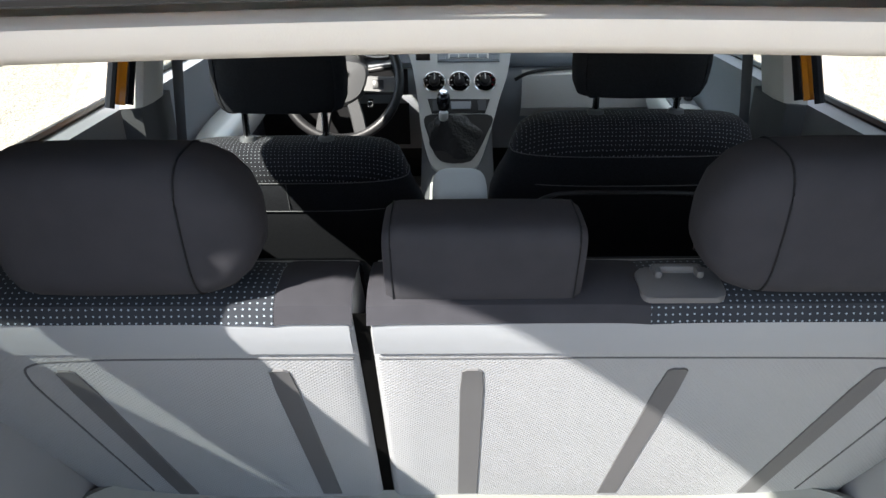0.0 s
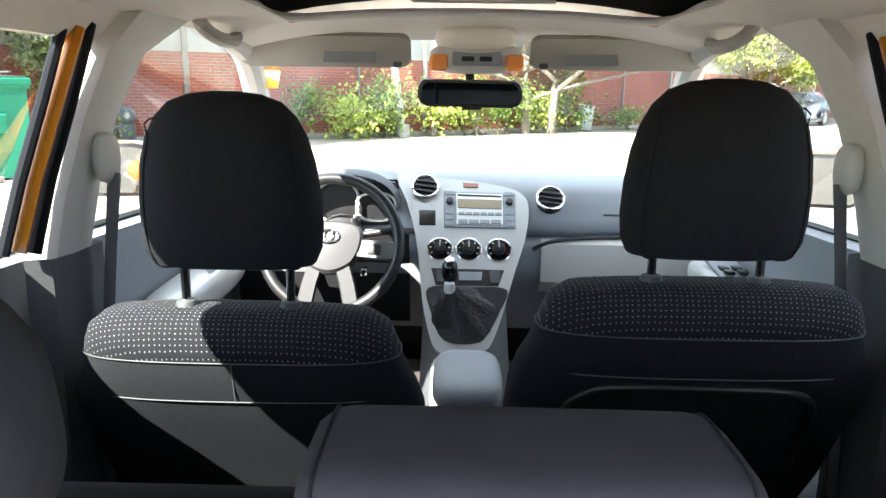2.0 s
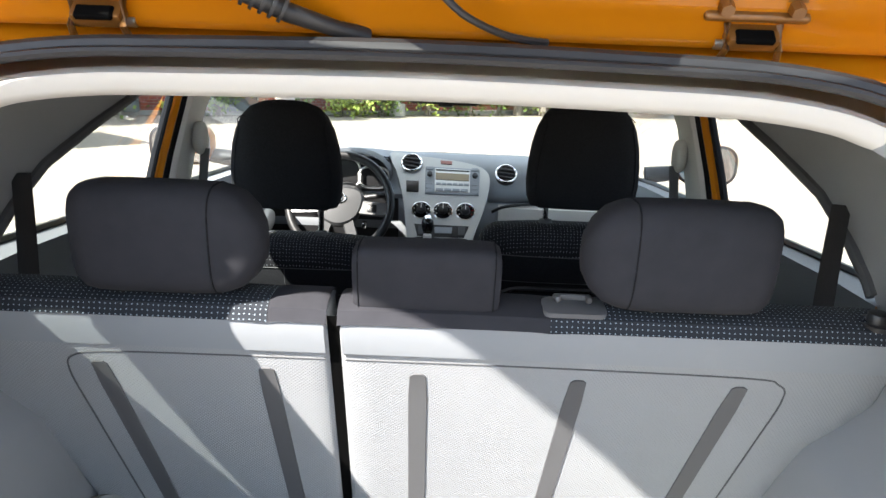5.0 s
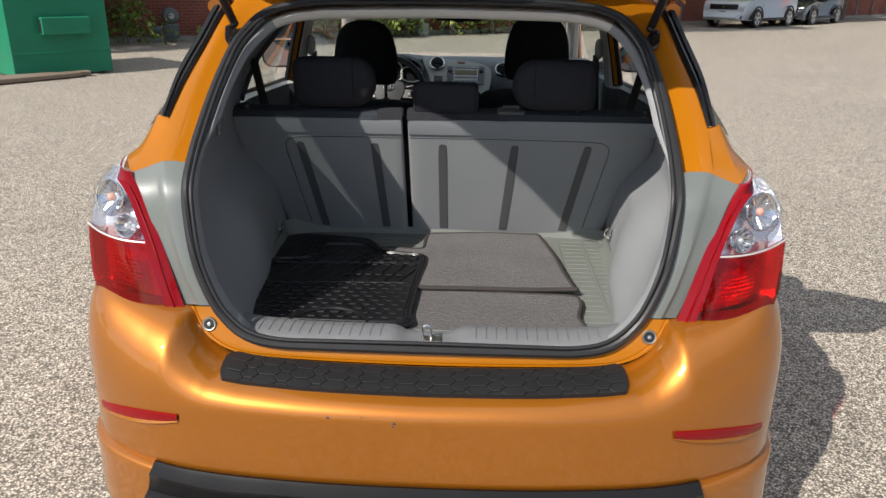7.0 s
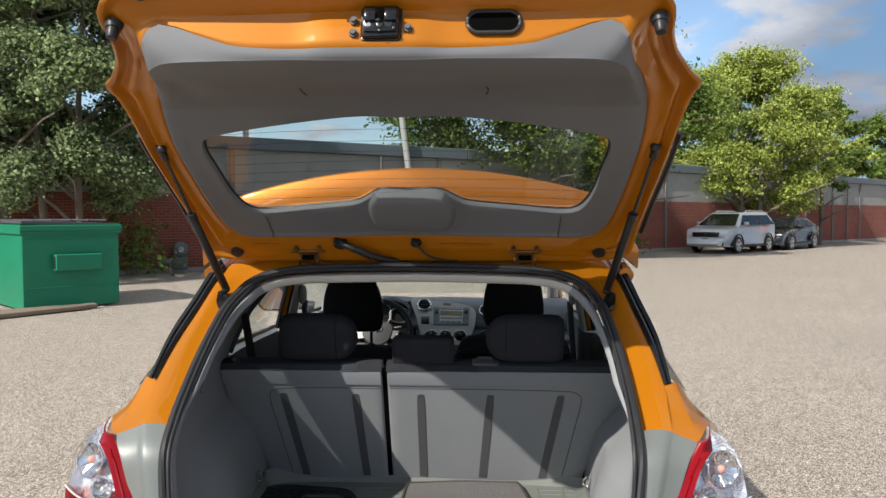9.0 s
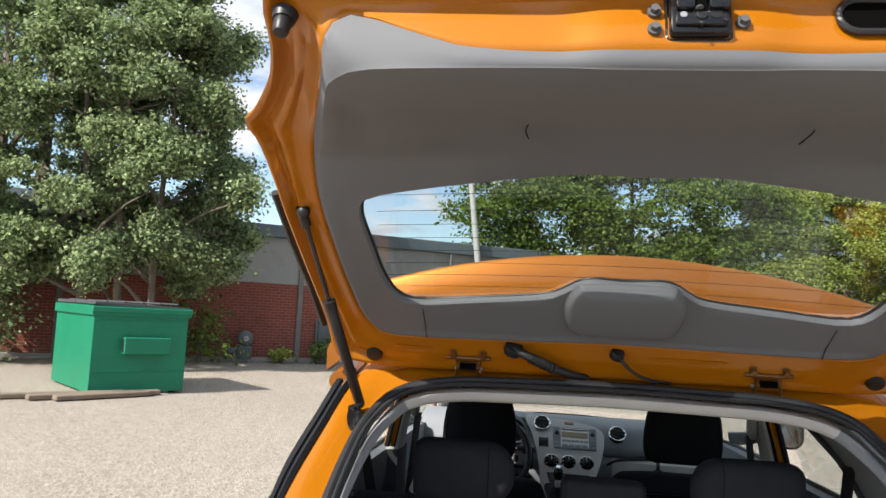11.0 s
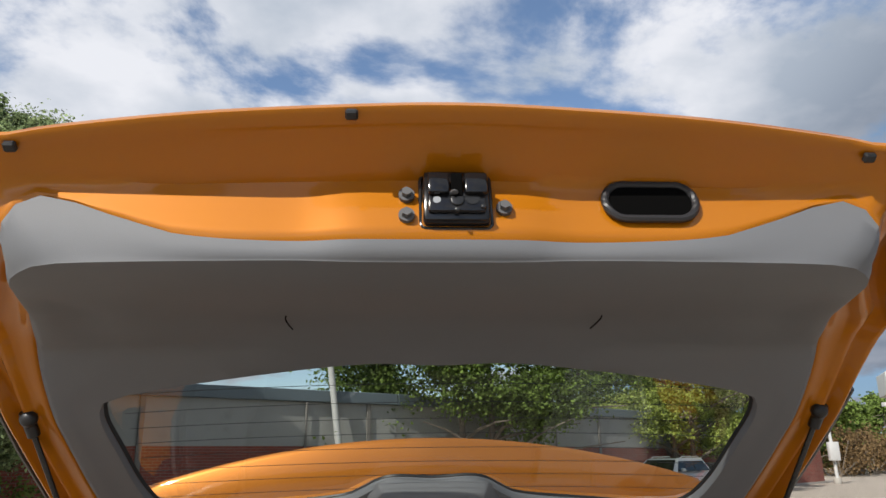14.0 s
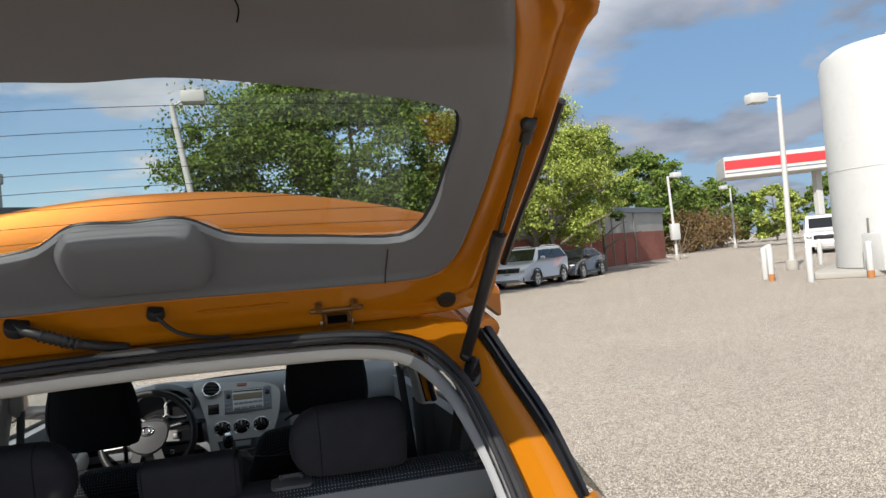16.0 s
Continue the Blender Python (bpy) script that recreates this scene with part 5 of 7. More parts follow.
# cloth over the tops
def seat_top(x0, x1, material, parent):
    rows = []
    for y, z in ((.640, 1.005), (.646, 1.024), (.665, 1.034), (.70, 1.036), (.735, 1.030), (.765, 1.0), (.775, .93)):
        rows.append([V(x, y, z + .002 * (1 - (2 * (x - x0) / (x1 - x0) - 1) ** 8) - .002) for x in np.linspace(x0, x1, 17)])
    return part("seat_cloth", grid(rows), material, parent)


seat_top(-.672, -.2125, DOTS, left_back)
seat_top(-.212, -.131, CLOTHMID, left_back)
seat_top(-.116, .178, CLOTHMID, right_back)
seat_top(.178, .672, DOTS, right_back)
part("seat_front", box((-.405, .975, .68), (.53, .10, .44), .04, 3), CLOTH, left_back)
part("seat_front", box((.285, .975, .68), (.79, .10, .44), .04, 3), CLOTH, right_back)
# black sheet behind the slit, standing in for the shade between the seat backs
part("seat_gap_shade", grid([[V(x, back_y(z) + .006, z) for x in (-.131, -.115)] for z in np.linspace(.57, 1.015, 12)]), VOID, right_back)
for sx in (-1, 1):
    part("lock_button", cyl((sx * .632, .665, 1.025), (sx * .632, .662, 1.046), .016, .014, 16, cyl((sx * .632, .665, 1.025), (sx * .632, .664, 1.032), .024, seg=18), bev=.003), BLACK, left_back if sx < 0 else right_back)
    part("seat_belt", tube([(sx * .592, .735, 1.02), (sx * .622, .79, 1.09), (sx * .650, .838, 1.165)], .014, 8, flat=.12), BLACK, car, "dark grey seat belt strap")
hd = part("release_handle", prism(rounded(-.044, -.026, .044, .026, .012), .007, pose(.212, .672, 1.029, 10), .003), STRIPS, right_back, "grey seat release handle")
part("handle_grip", box((.212, .690, 1.042), (.055, .010, .010), .004), STRIPS, hd)
for dx in (-.022, .022):
    part("handle_lug", box((.212 + dx, .684, 1.042), (.009, .022, .010), .004), STRIPS, hd)


def cushion_x(xs, cy, cz, halfs, seg=32, n=2.6, lean=.0):
    """A headrest lofted across x: at each x its half depth and half height."""
    rows = []
    pw = lambda v, e: math.copysign(abs(v) ** e, v)
    for x, (hy, hz, dy) in zip(xs, halfs):
        rows.append([V(x, cy + dy + hy * pw(math.cos(2 * math.pi * k / seg), 2 / n) - lean * hz * pw(math.sin(2 * math.pi * k / seg), 2 / n), cz + hz * pw(math.sin(2 * math.pi * k / seg), 2 / n)) for k in range(seg)])
    return capped(rows)


# outer headrests: flat toward the doors, bulging inward beyond a seam
for sx, bk in ((-1, left_back), (1, right_back)):
    xs = [sx * v for v in (.468, .465, .455, .44, .40, .33, .285, .278, .272, .264, .246, .229, .218, .213)]
    hs = [(.030, .050, .02), (.046, .066, .02), (.054, .074, .02), (.058, .077, .02), (.059, .078, .02), (.059, .078, .02), (.058, .077, .02), (.0565, .0755, .02), (.057, .0755, .02), (.056, .0735, .02), (.052, .066, .019), (.043, .050, .017), (.028, .030, .015), (.008, .008, .013)]
    hr = part("rear_headrest", cushion_x(xs, .645, 1.115, hs, n=3.3, lean=.12), CLOTHMID, car, "black cloth rear headrest")
    part("headrest_seam", tube([V(sx * .278, .665 + .0575 * math.copysign(abs(math.cos(a)) ** .606, math.cos(a)) - .12 * .0765 * math.copysign(abs(math.sin(a)) ** .606, math.sin(a)), 1.115 + .0765 * math.copysign(abs(math.sin(a)) ** .606, math.sin(a))) for a in np.linspace(0, 6.283, 41)[:-1]], .0011, 5, True), CLOTH, hr)
    for dx in (-.05, .05):
        part("headrest_post", cyl((sx * .37 + dx, .668, 1.02), (sx * .37 + dx, .667, 1.052), .006, seg=10), BLACK, hr)
xs = [-.098, -.096, -.088, -.08, .0, .09, .098, .106, .108]
hs = [(.030, .034, 0), (.043, .045, 0), (.048, .051, 0), (.049, .0525, 0), (.050, .053, 0), (.049, .0525, 0), (.048, .051, 0), (.043, .045, 0), (.030, .034, 0)]
ch = part("rear_headrest", cushion_x(xs, .690, 1.064, hs, n=4.6, lean=.25), CLOTHMID, car, "low black cloth centre headrest")
for x in (-.088, .098):
    part("headrest_seam", tube([V(x, .690 + .0485 * math.copysign(abs(math.cos(a)) ** .435, math.cos(a)) - .25 * .0515 * math.copysign(abs(math.sin(a)) ** .435, math.sin(a)), 1.064 + .0515 * math.copysign(abs(math.sin(a)) ** .435, math.sin(a))) for a in np.linspace(0, 6.283, 41)[:-1]], .0009, 5, True), CLOTH, ch)

# ---- cabin shell ----
part("cabin_floor", box((0, 1.75, .33), (1.45, 2.1, .04), .01), CARPETEDGE, car)
part("rear_seat_cushion", box((0, 1.14, .52), (1.28, .40, .16), .05, 3), CLOTH, car, "black cloth rear seat cushion")
part("firewall", box((0, 2.85, .62), (1.40, .04, .66), .01), BLACK, car)
for sx in (-1, 1):
    dp = part("rear_door_panel", grid([[V(sx * x, y, z) for y, x in ((.74, .675), (.9, .695), (1.2, .70), (1.5, .70), (1.62, .70))] for z, dx in ((.34, 0), (.60, 0), (.80, 0), (.93, 0))] + [[V(sx * (x + .0), y, belt(y) - .005) for y, x in ((.74, .672), (.9, .69), (1.2, .70), (1.5, .70), (1.62, .70))], [V(sx * (x + .05), y, belt(y) + .0) for y, x in ((.74, .672), (.9, .69), (1.2, .70), (1.5, .70), (1.62, .70))]]), DOORTRIM, car, "dark grey rear door trim")
    part("arm_rest", rounded_block((sx * .672, 1.15, .82), (.10, .50, .10), 3), DARKTRIM, dp)
    fp = part("front_door_panel", grid([[V(sx * .70, y, z) for y in (1.62, 1.9, 2.2, 2.6, 2.8)] for z in (.34, .6, .8, .93)] + [[V(sx * .70, y, belt(y) - .005) for y in (1.62, 1.9, 2.2, 2.6, 2.8)], [V(sx * .745, y, belt(y)) for y in (1.62, 1.9, 2.2, 2.6, 2.8)]]), DASH, car, "grey door trim")
    part("arm_rest", rounded_block((sx * .645, 2.05, .80), (.11, .62, .09), 3), SILVERPLASTIC, fp)
    part("switch_plate", box((sx * .645, 2.12, .848), (.075, .22, .012), .005, 2, pose(0, 0, 0, 8)), DASH, fp)
    for k in range(4):
        part("window_switch", box((sx * .645 + (.016 if k % 2 else -.016), 2.08 + .04 * (k // 2), .856), (.022, .028, .010), .003), BLACK, fp)
    # middle pillar with belt reel
    pil = []
    for z, y, w, x in ((1.005, 1.475, .115, .672), (1.10, 1.50, .115, .662), (1.22, 1.545, .12, .645), (1.33, 1.60, .14, .620), (1.40, 1.66, .22, .585)):
        pil.append([V(sx * (x + .028), y - .016, z), V(sx * (x - .014), y, z), V(sx * (x - .022), y + .03, z), V(sx * (x - .022), y + w - .02, z), V(sx * (x - .010), y + w, z), V(sx * (x + .02), y + w, z)])
    pl = part("centre_pillar_trim", grid(pil), PILLAR, car, "pale grey centre pillar trim")
    part("lower_pillar_trim", grid([[V(sx * .69, 1.44, z), V(sx * .655, 1.455, z), V(sx * .645, 1.50, z), V(sx * .645, 1.60, z), V(sx * .69, 1.62, z)] for z in (.35, .7, 1.008)]), DARKTRIM, car)
    part("belt_anchor", rounded_block((sx * .618, 1.585, 1.155), (.035, .06, .085), 2.6), PILLAR, pl)
    part("front_belt", tube([(sx * .605, 1.58, 1.13), (sx * .612, 1.56, 1.0), (sx * .625, 1.54, .80), (sx * .635, 1.52, .5)], .015, 8, flat=.12), STRIPS, car, "dark grey seat belt strap")
    # windscreen pillars and rails, inside
    part("screen_pillar_trim", tube([(sx * .575, 2.05, 1.405), (sx * .580, 2.3, 1.365), (sx * .625, 2.6, 1.20), (sx * .665, 2.9, 1.0)], .036, 10, n=14), PILLAR, car)
    gh = part("grab_handle", tube([(sx * .545, 2.06, 1.412), (sx * .530, 2.06, 1.385), (sx * .525, 2.01, 1.372), (sx * .525, 1.92, 1.372), (sx * .535, 1.86, 1.388), (sx * .55, 1.86, 1.42)], .015, 8, n=24), VISOR, car, "pale plastic grab handle")
# headliner, with the sunroof's opening
hl = []
for y in (.50, .56, .70, .95, 1.25, 1.56, 1.64, 1.80, 1.95, 2.03, 2.1, 2.22, 2.34):
    w, h = rail(y)
    hl.append([V(x * (w - .01), y + .06 * (1 - x * x) * (y > 2.2), min(h + .05 * (1 - abs(x) ** 2.2) - .030, 9) - (.022 * math.exp(-((y - .5) / .05) ** 2) if y < .7 else 0)) for x in np.linspace(-1, 1, 27)])
bmh = bmesh.new()
vsx = [[bmh.verts.new(p) for p in r] for r in hl]
for i in range(len(hl) - 1):
    for k in range(26):
        if hl[i][k].y > 1.60 and hl[i + 1][k].y < 2.05 and 4 <= k < 22:
            continue
        bmh.faces.new((vsx[i][k], vsx[i][k + 1], vsx[i + 1][k + 1], vsx[i + 1][k]))
part("headliner", bmh, HEADLINER, car, "beige cloth headliner with a sunroof opening")
tray = []
for y in np.linspace(1.55, 2.10, 9):
    w, h = rail(y)
    tray.append([V(x, y, h + .076 * (1 - (abs(x) / w) ** 2.6) - .010) for x in np.linspace(-.49, .49, 15)])
sr = part("sunroof_tray", grid(tray), VOID, car, "closed dark sunroof")
part("sunroof_lip", tube([(-.40, 1.66, 1.437), (0, 1.66, 1.452), (.40, 1.66, 1.437), (.425, 1.82, 1.432), (.40, 2.015, 1.424), (.2, 2.03, 1.436), (0, 2.035, 1.440), (-.2, 2.03, 1.436), (-.40, 2.015, 1.424), (-.425, 1.82, 1.432)], .009, 8, True, n=80), PILLAR, sr)
part("wind_deflector", box((.02, 1.95, 1.456), (.30, .016, .012), .005), STEEL, sr)
for sx in (-1, 1):
    vz = part("sun_visor", prism(rounded(-.218, -.045, .218, .045, .025), .018, frame_at((sx * .367, 2.262, 1.374), (0, -1, -.75)), .006), VISOR, car, "grey sun visor with a printed label")
    part("warning_label", box((sx * .30, 2.2455, 1.3617), (.13, .002, .062), .0, 1, pose(0, 0, 0, -36.9)), DASH, vz)
    for k in range(4):
        part("print_bar", box((sx * .30 + .02, 2.2555 - k * .0066, 1.3715 - k * .0088), (.075, .0012, .004), .0, 1, pose(0, 0, 0, -36.9)), DARKTRIM, vz)
    part("visor_clip", box((sx * .18, 2.225, 1.334), (.022, .012, .014), .004), DARKTRIM, vz)
part("headliner_bulge", rounded_block((.012, 2.275, 1.402), (.20, .16, .075), 3.0), HEADLINER, car, "padded headliner bulge over the map lamps")
con = part("overhead_console", rounded_block((.015, 2.27, 1.352), (.235, .12, .075), 3.2), PILLAR, car, "beige overhead console with map lamps")
for sx in (-1, 1):
    part("map_lamp", box((.015 + sx * .093, 2.212, 1.340), (.045, .020, .042), .010, 3, pose(0, 0, 0, -18)), AMBER, con, "amber-lit map lamp lens")
    part("console_switch", box((.015 + sx * .022, 2.210, 1.348), (.032, .012, .014), .003, 1, pose(0, 0, 0, -18)), BLACK, con)
part("console_face", box((.015, 2.213, 1.350), (.12, .012, .036), .004, 2, pose(0, 0, 0, -18)), DASH, con)
rv = part("rear_view_mirror", prism(rounded(-.128, -.032, .128, .032, .022), .026, frame_at((0.0, 2.222, 1.268), (0, -1, -.12), (.012, 0, 1)), .008), BLACK, car, "black-framed rear-view mirror")
part("mirror_glass", prism(rounded(-.118, -.025, .118, .025, .018), .002, frame_at((0.0, 2.196, 1.266), (0, -1, -.12), (.012, 0, 1))), MIRROR, rv)
part("mirror_arm", cyl((.0, 2.24, 1.28), (.0, 2.34, 1.35), .012, seg=10), BLACK, rv)
part("mirror_foot", box((.005, 2.205, 1.232), (.05, .016, .012), .005), BLACK, rv)
part("warning_sticker", box((-.578, 2.47, 1.296), (.086, .002, .058), .0, 1, pose(0, 0, 0, -35)), mat("yellow_sticker", (.75, .5, .05), .6), car)

# ---- front seats ----
def front_seat(cx, hw, dz, hx, hup):
    """A front seat of half-width hw, its back raised by dz; the headrest at hx, raised by hup."""
    st = part("front_seat", grid([[V(cx + hw * w * math.copysign(abs(math.cos(a)) ** .62, math.cos(a)), y + d * math.copysign(abs(math.sin(a)) ** .62, math.sin(a)), z + dz) for a in np.linspace(0, 6.2832, 49)[:-1]] for w, y, d, z in ((.95, 1.70, .06, .40), (1.08, 1.66, .075, .48), (1.15, 1.60, .08, .60), (1.165, 1.54, .082, .72), (1.15, 1.49, .080, .80), (1.10, 1.470, .078, .845), (1.04, 1.460, .078, .875), (1.0, 1.455, .078, .900), (.985, 1.454, .077, .912))] , True), CLOTH, car, "black cloth front seat seen from behind")
    part("upper_back", capped([[V(cx + hw * w * math.copysign(abs(math.cos(a)) ** .6, math.cos(a)), y + d * math.copysign(abs(math.sin(a)) ** .6, math.sin(a)), z + dz) for a in np.linspace(0, 6.2832, 33)[:-1]] for w, y, d, z in ((.985, 1.453, .077, .906), (.995, 1.452, .0795, .912), (.97, 1.445, .078, .93), (.93, 1.44, .070, .955), (.84, 1.435, .055, .972), (.6, 1.43, .035, .980), (.3, 1.43, .015, .982))]), DOTSFINE, st, "black cloth with pale dots")
    part("seat_seam", tube([V(cx + (hw + .001) * math.copysign(abs(math.cos(a)) ** .62, math.cos(a)), 1.453 + .0795 * math.copysign(abs(math.sin(a)) ** .62, math.sin(a)), .908 + dz) for a in np.linspace(0, 6.2832, 41)[:-1]], .0012, 5, True), DARKTRIM, st)
    part("seat_seam", tube([V(cx + hw * 1.0 * math.copysign(abs(math.cos(a)) ** .62, math.cos(a)), 1.467 + .0765 * math.copysign(abs(math.sin(a)) ** .62, math.sin(a)), .840 + dz) for a in np.linspace(0, 6.2832, 41)[:-1]], .0011, 5, True), DARKTRIM, st)
    if dz < 0:
        part("seat_seam", tube([V(cx, 1.3745, .905 + dz), V(cx, 1.382, .875 + dz), V(cx, 1.390, .842 + dz)], .0011, 5), DARKTRIM, st)
    else:
        fy = lambda z: float(np.interp(z - dz, (.60, .72, .80, .845, .9), (1.52, 1.46, 1.412, 1.389, 1.376))) - .002
        part("pocket_rim", tube([V(cx + dx, fy(z), z) for dx, z in ((-.205, .66), (-.203, .77), (-.195, .805), (-.165, .832), (-.12, .840), (.02, .840), (.12, .837), (.160, .826), (.180, .80), (.186, .76), (.188, .66))], .0055, 8, n=60), BLACK, st, "raised rim of the seat-back pocket")
    part("back_pocket", rounded_block((cx, 1.605, .58), (.40, .10, .34), 4), CLOTH, st)
    part("pocket_hem", tube([V(cx - .20, 1.535, .735), V(cx - .17, 1.500, .760), V(cx, 1.492, .765), V(cx + .17, 1.500, .760), V(cx + .20, 1.535, .735)], .006, 6, n=16), CLOTH, st)
    part("seat_cushion", rounded_block((cx, 1.95, .50), (.50, .56, .16), 3.4), CLOTH, st)
    hz = [(.100, .040, 1.015), (.119, .052, 1.019), (.128, .060, 1.040), (.131, .064, 1.075), (.129, .066, 1.12), (.123, .065, 1.165), (.113, .061, 1.202), (.098, .054, 1.232), (.078, .042, 1.253), (.050, .026, 1.264), (.02, .010, 1.268)]
    hr = part("front_headrest", capped([[V(hx + w * math.copysign(abs(math.cos(a)) ** .68, math.cos(a)), 1.42 - (z - 1.05) * .08 + d * math.copysign(abs(math.sin(a)) ** .68, math.sin(a)), z + hup) for a in np.linspace(0, 6.2832, 49)[:-1]] for w, d, z in hz]), CLOTH, st, "black cloth front headrest")
    part("headrest_piping", tube([V(hx + w * .86, 1.42 - (z - 1.05) * .08 - d * .715, z + hup) for w, d, z in hz[:8]] + [V(hx - w * .86, 1.42 - (z - 1.05) * .08 - d * .715, z + hup) for w, d, z in hz[7::-1]], .0014, 5, n=60), CLOTH, hr)
    for dx in (-.08, .08):
        part("headrest_post", cyl((cx + dx, 1.43, .965 + dz), (hx + dx, 1.425, 1.07 + hup), .0068, seg=12), CHROME, hr)
        part("post_sleeve", cyl((cx + dx, 1.43, .966 + dz), (cx + dx, 1.43, .990 + dz), .021, .015, 16, bev=.003), DARKTRIM, st)
    return st


front_seat(-.358, .246, -.034, -.356, .0)
front_seat(.345, .247, .018, .342, .026)

# ---- dashboard ----
def dash_point(x, z, out=0.0):
    """On the sloping centre face; out: towards the seats."""
    y = 2.35 + (z - .837) * (.45 / .407 if z < .837 else .21 / .193)
    return V(x, y - out * .68, z + out * .735 * .6)


DN = V(0, -.74, .67)
dash_rows = []
for x in np.linspace(-.72, .72, 37):
    hump = .018 * math.exp(-((x + .36) / .15) ** 4)
    brow = .045 * math.exp(-((x + .36) / .17) ** 4)
    e = abs(x) / .72
    dash_rows.append([V(x, 2.80, .99), V(x, 2.70, 1.018 + hump * .4), V(x, 2.58 + .02 * e, 1.020 + hump), V(x, 2.50 - brow * .4, 1.005 + hump), V(x, 2.475, .985), V(x, 2.46, .95), V(x, 2.44, .915), V(x, 2.43, .885), V(x, 2.445, .868), V(x, 2.46, .862), V(x, 2.42, .85), V(x, 2.405, .82), V(x, 2.41, .76), V(x, 2.45, .70), V(x, 2.55, .55)])
for r in dash_rows:
    for p in r:
        if .70 < p.z < 1.012 and -.215 < p.x < .20:
            p.y = max(p.y, dash_point(p.x, p.z).y + .012)
        elif .88 < p.z < 1.0 and -.53 < p.x < -.20:
            p.y = max(p.y, 2.535)
dash = part("dashboard", grid(dash_rows), DASH, car, "grey moulded dashboard", sharp=1.2)
part("glove_box", grid([[V(x, y - .03, z) for x in np.linspace(.215, .66, 12)] for y, z in ((2.46, .860), (2.43, .850), (2.425, .80), (2.43, .74), (2.47, .70))]), PILLAR, dash, "grey glove box lid")
# black bar drawn for the shadow line along the glove box
part("dash_shadow_gap", tube([(.19, 2.395, .835), (.25, 2.405, .858), (.40, 2.425, .868), (.66, 2.44, .868)], .006, 6, n=20), BLACK, dash)
part("air_bag_mark", box((.42, 2.436, .930), (.055, .002, .006), 0), DARKTRIM, dash)


def plate(outline, out, t, bev=.004):
    """A plate on the sloping centre face from an outline in x and height."""
    b = bmesh.new()
    lo = [b.verts.new(dash_point(x, z, out - .02)) for x, z in outline]
    hi = [b.verts.new(dash_point(x, z, out + t)) for x, z in outline]
    f = b.faces.new(hi)
    n = len(lo)
    for i in range(n):
        b.faces.new((lo[i], lo[(i + 1) % n], hi[(i + 1) % n], hi[i]))
    if bev:
        bmesh.ops.bevel(b, geom=list(f.edges), offset=bev, segments=2, profile=.5, affect="EDGES")
    bmesh.ops.triangulate(b, faces=[f for f in b.faces if len(f.verts) > 4])
    return b


stack_out = spline([(-.205, 1.022), (-.10, 1.014), (.03, 1.004), (.12, .990), (.165, .972), (.180, .945), (.174, .895), (.158, .845), (.133, .790), (.103, .715), (.068, .645), (.036, .620), (-.030, .616), (-.066, .624), (-.088, .648), (-.112, .715), (-.125, .790), (-.142, .87), (-.170, .945)], 90, True)
FASCIASILVER = mat("silver_fascia", (0.40, 0.40, 0.39), 0.42, 0.3, 0.03, 5, 0.05, 900)
stack = part("centre_fascia", plate(stack_out, .0, .012, .006), FASCIASILVER, car, "silver plastic centre console fascia", sharp=.7)


def ring_at(x, z, r, w, out, material, name, parent, seg=32):
    c = dash_point(x, z, out)
    fm = frame_at(c, DN)
    return part(name, tube([fm @ V(r * math.cos(a), r * math.sin(a), 0) for a in np.linspace(0, 6.2832, seg + 1)[:-1]], w, 8, True), material, parent)


def vent(x, z, parent):
    c = dash_point(x, z, .022 if x < 0 else .048)
    fm = frame_at(c, DN)
    v = part("air_vent", cyl(fm @ V(0, 0, -.02), fm @ V(0, 0, .002), .038, seg=32), BLACK, parent, "round air vent with chrome ring")
    part("vent_ring", tube([fm @ V(.038 * math.cos(a), .038 * math.sin(a), .004) for a in np.linspace(0, 6.2832, 33)[:-1]], .0042, 8, True), CHROME, v)
    for k in (-1, 0, 1):
        part("vent_slat", box((0, 0, 0), (.066 - abs(k) * .010, .004, .010), .0015, 1, fm @ pose(0, k * .017, .005, 25, 0, -8)), DARKTRIM, v)
    return v


vent(-.120, .985, stack)
vent(.240, .952, dash)
radio_c = [(-.066, .978), (.143, .975), (.140, .888), (-.062, .888)]
radio = part("radio", plate(radio_c, .012, .006, .003), DASH, stack, "grey car radio", smooth=False)
part("radio_face", plate([(-.030, .972), (.106, .970), (.104, .894), (-.027, .894)], .017, .004, .003), SILVERPLASTIC, radio, smooth=False)
part("disc_slot", plate([(-.026, .968), (.102, .966), (.101, .963), (-.025, .965)], .020, .004, 0), BLACK, radio, smooth=False)
part("radio_display", plate([(-.026, .957), (.102, .955), (.101, .932), (-.025, .934)], .020, .003, .001), mat("amber_display", (.22, .17, .10), .2), radio, smooth=False)
for k in range(4):
    part("radio_button", plate([(-.022 + k * .031, .906), (.005 + k * .031, .906), (.005 + k * .031, .897), (-.022 + k * .031, .897)], .020, .004, .001), DASH, radio, smooth=False)
for k in range(6):
    part("radio_button", plate([(-.022 + k * .021, .924), (-.004 + k * .021, .924), (-.004 + k * .021, .917), (-.022 + k * .021, .917)], .020, .004, .001), DASH, radio, smooth=False)
for x in (-.048, .124):
    part("radio_knob", cyl(dash_point(x, .950, .018), dash_point(x, .950, .018) + DN * .012, .0105, .0095, 20, bev=.001), DARKTRIM, radio)
    for z in (.972, .924, .910, .897):
        part("radio_button", plate([(x - .012, z + .005), (x + .012, z + .005), (x + .012, z - .005), (x - .012, z - .005)], .017, .004, .001), DASH, radio, smooth=False)
hz = part("hazard_switch", plate([(-.010, 1.001), (.036, .999), (.034, .988), (-.008, .989)], .012, .004, .002), mat("dull_red_switch", (.30, .12, .10), .4), stack, smooth=False)
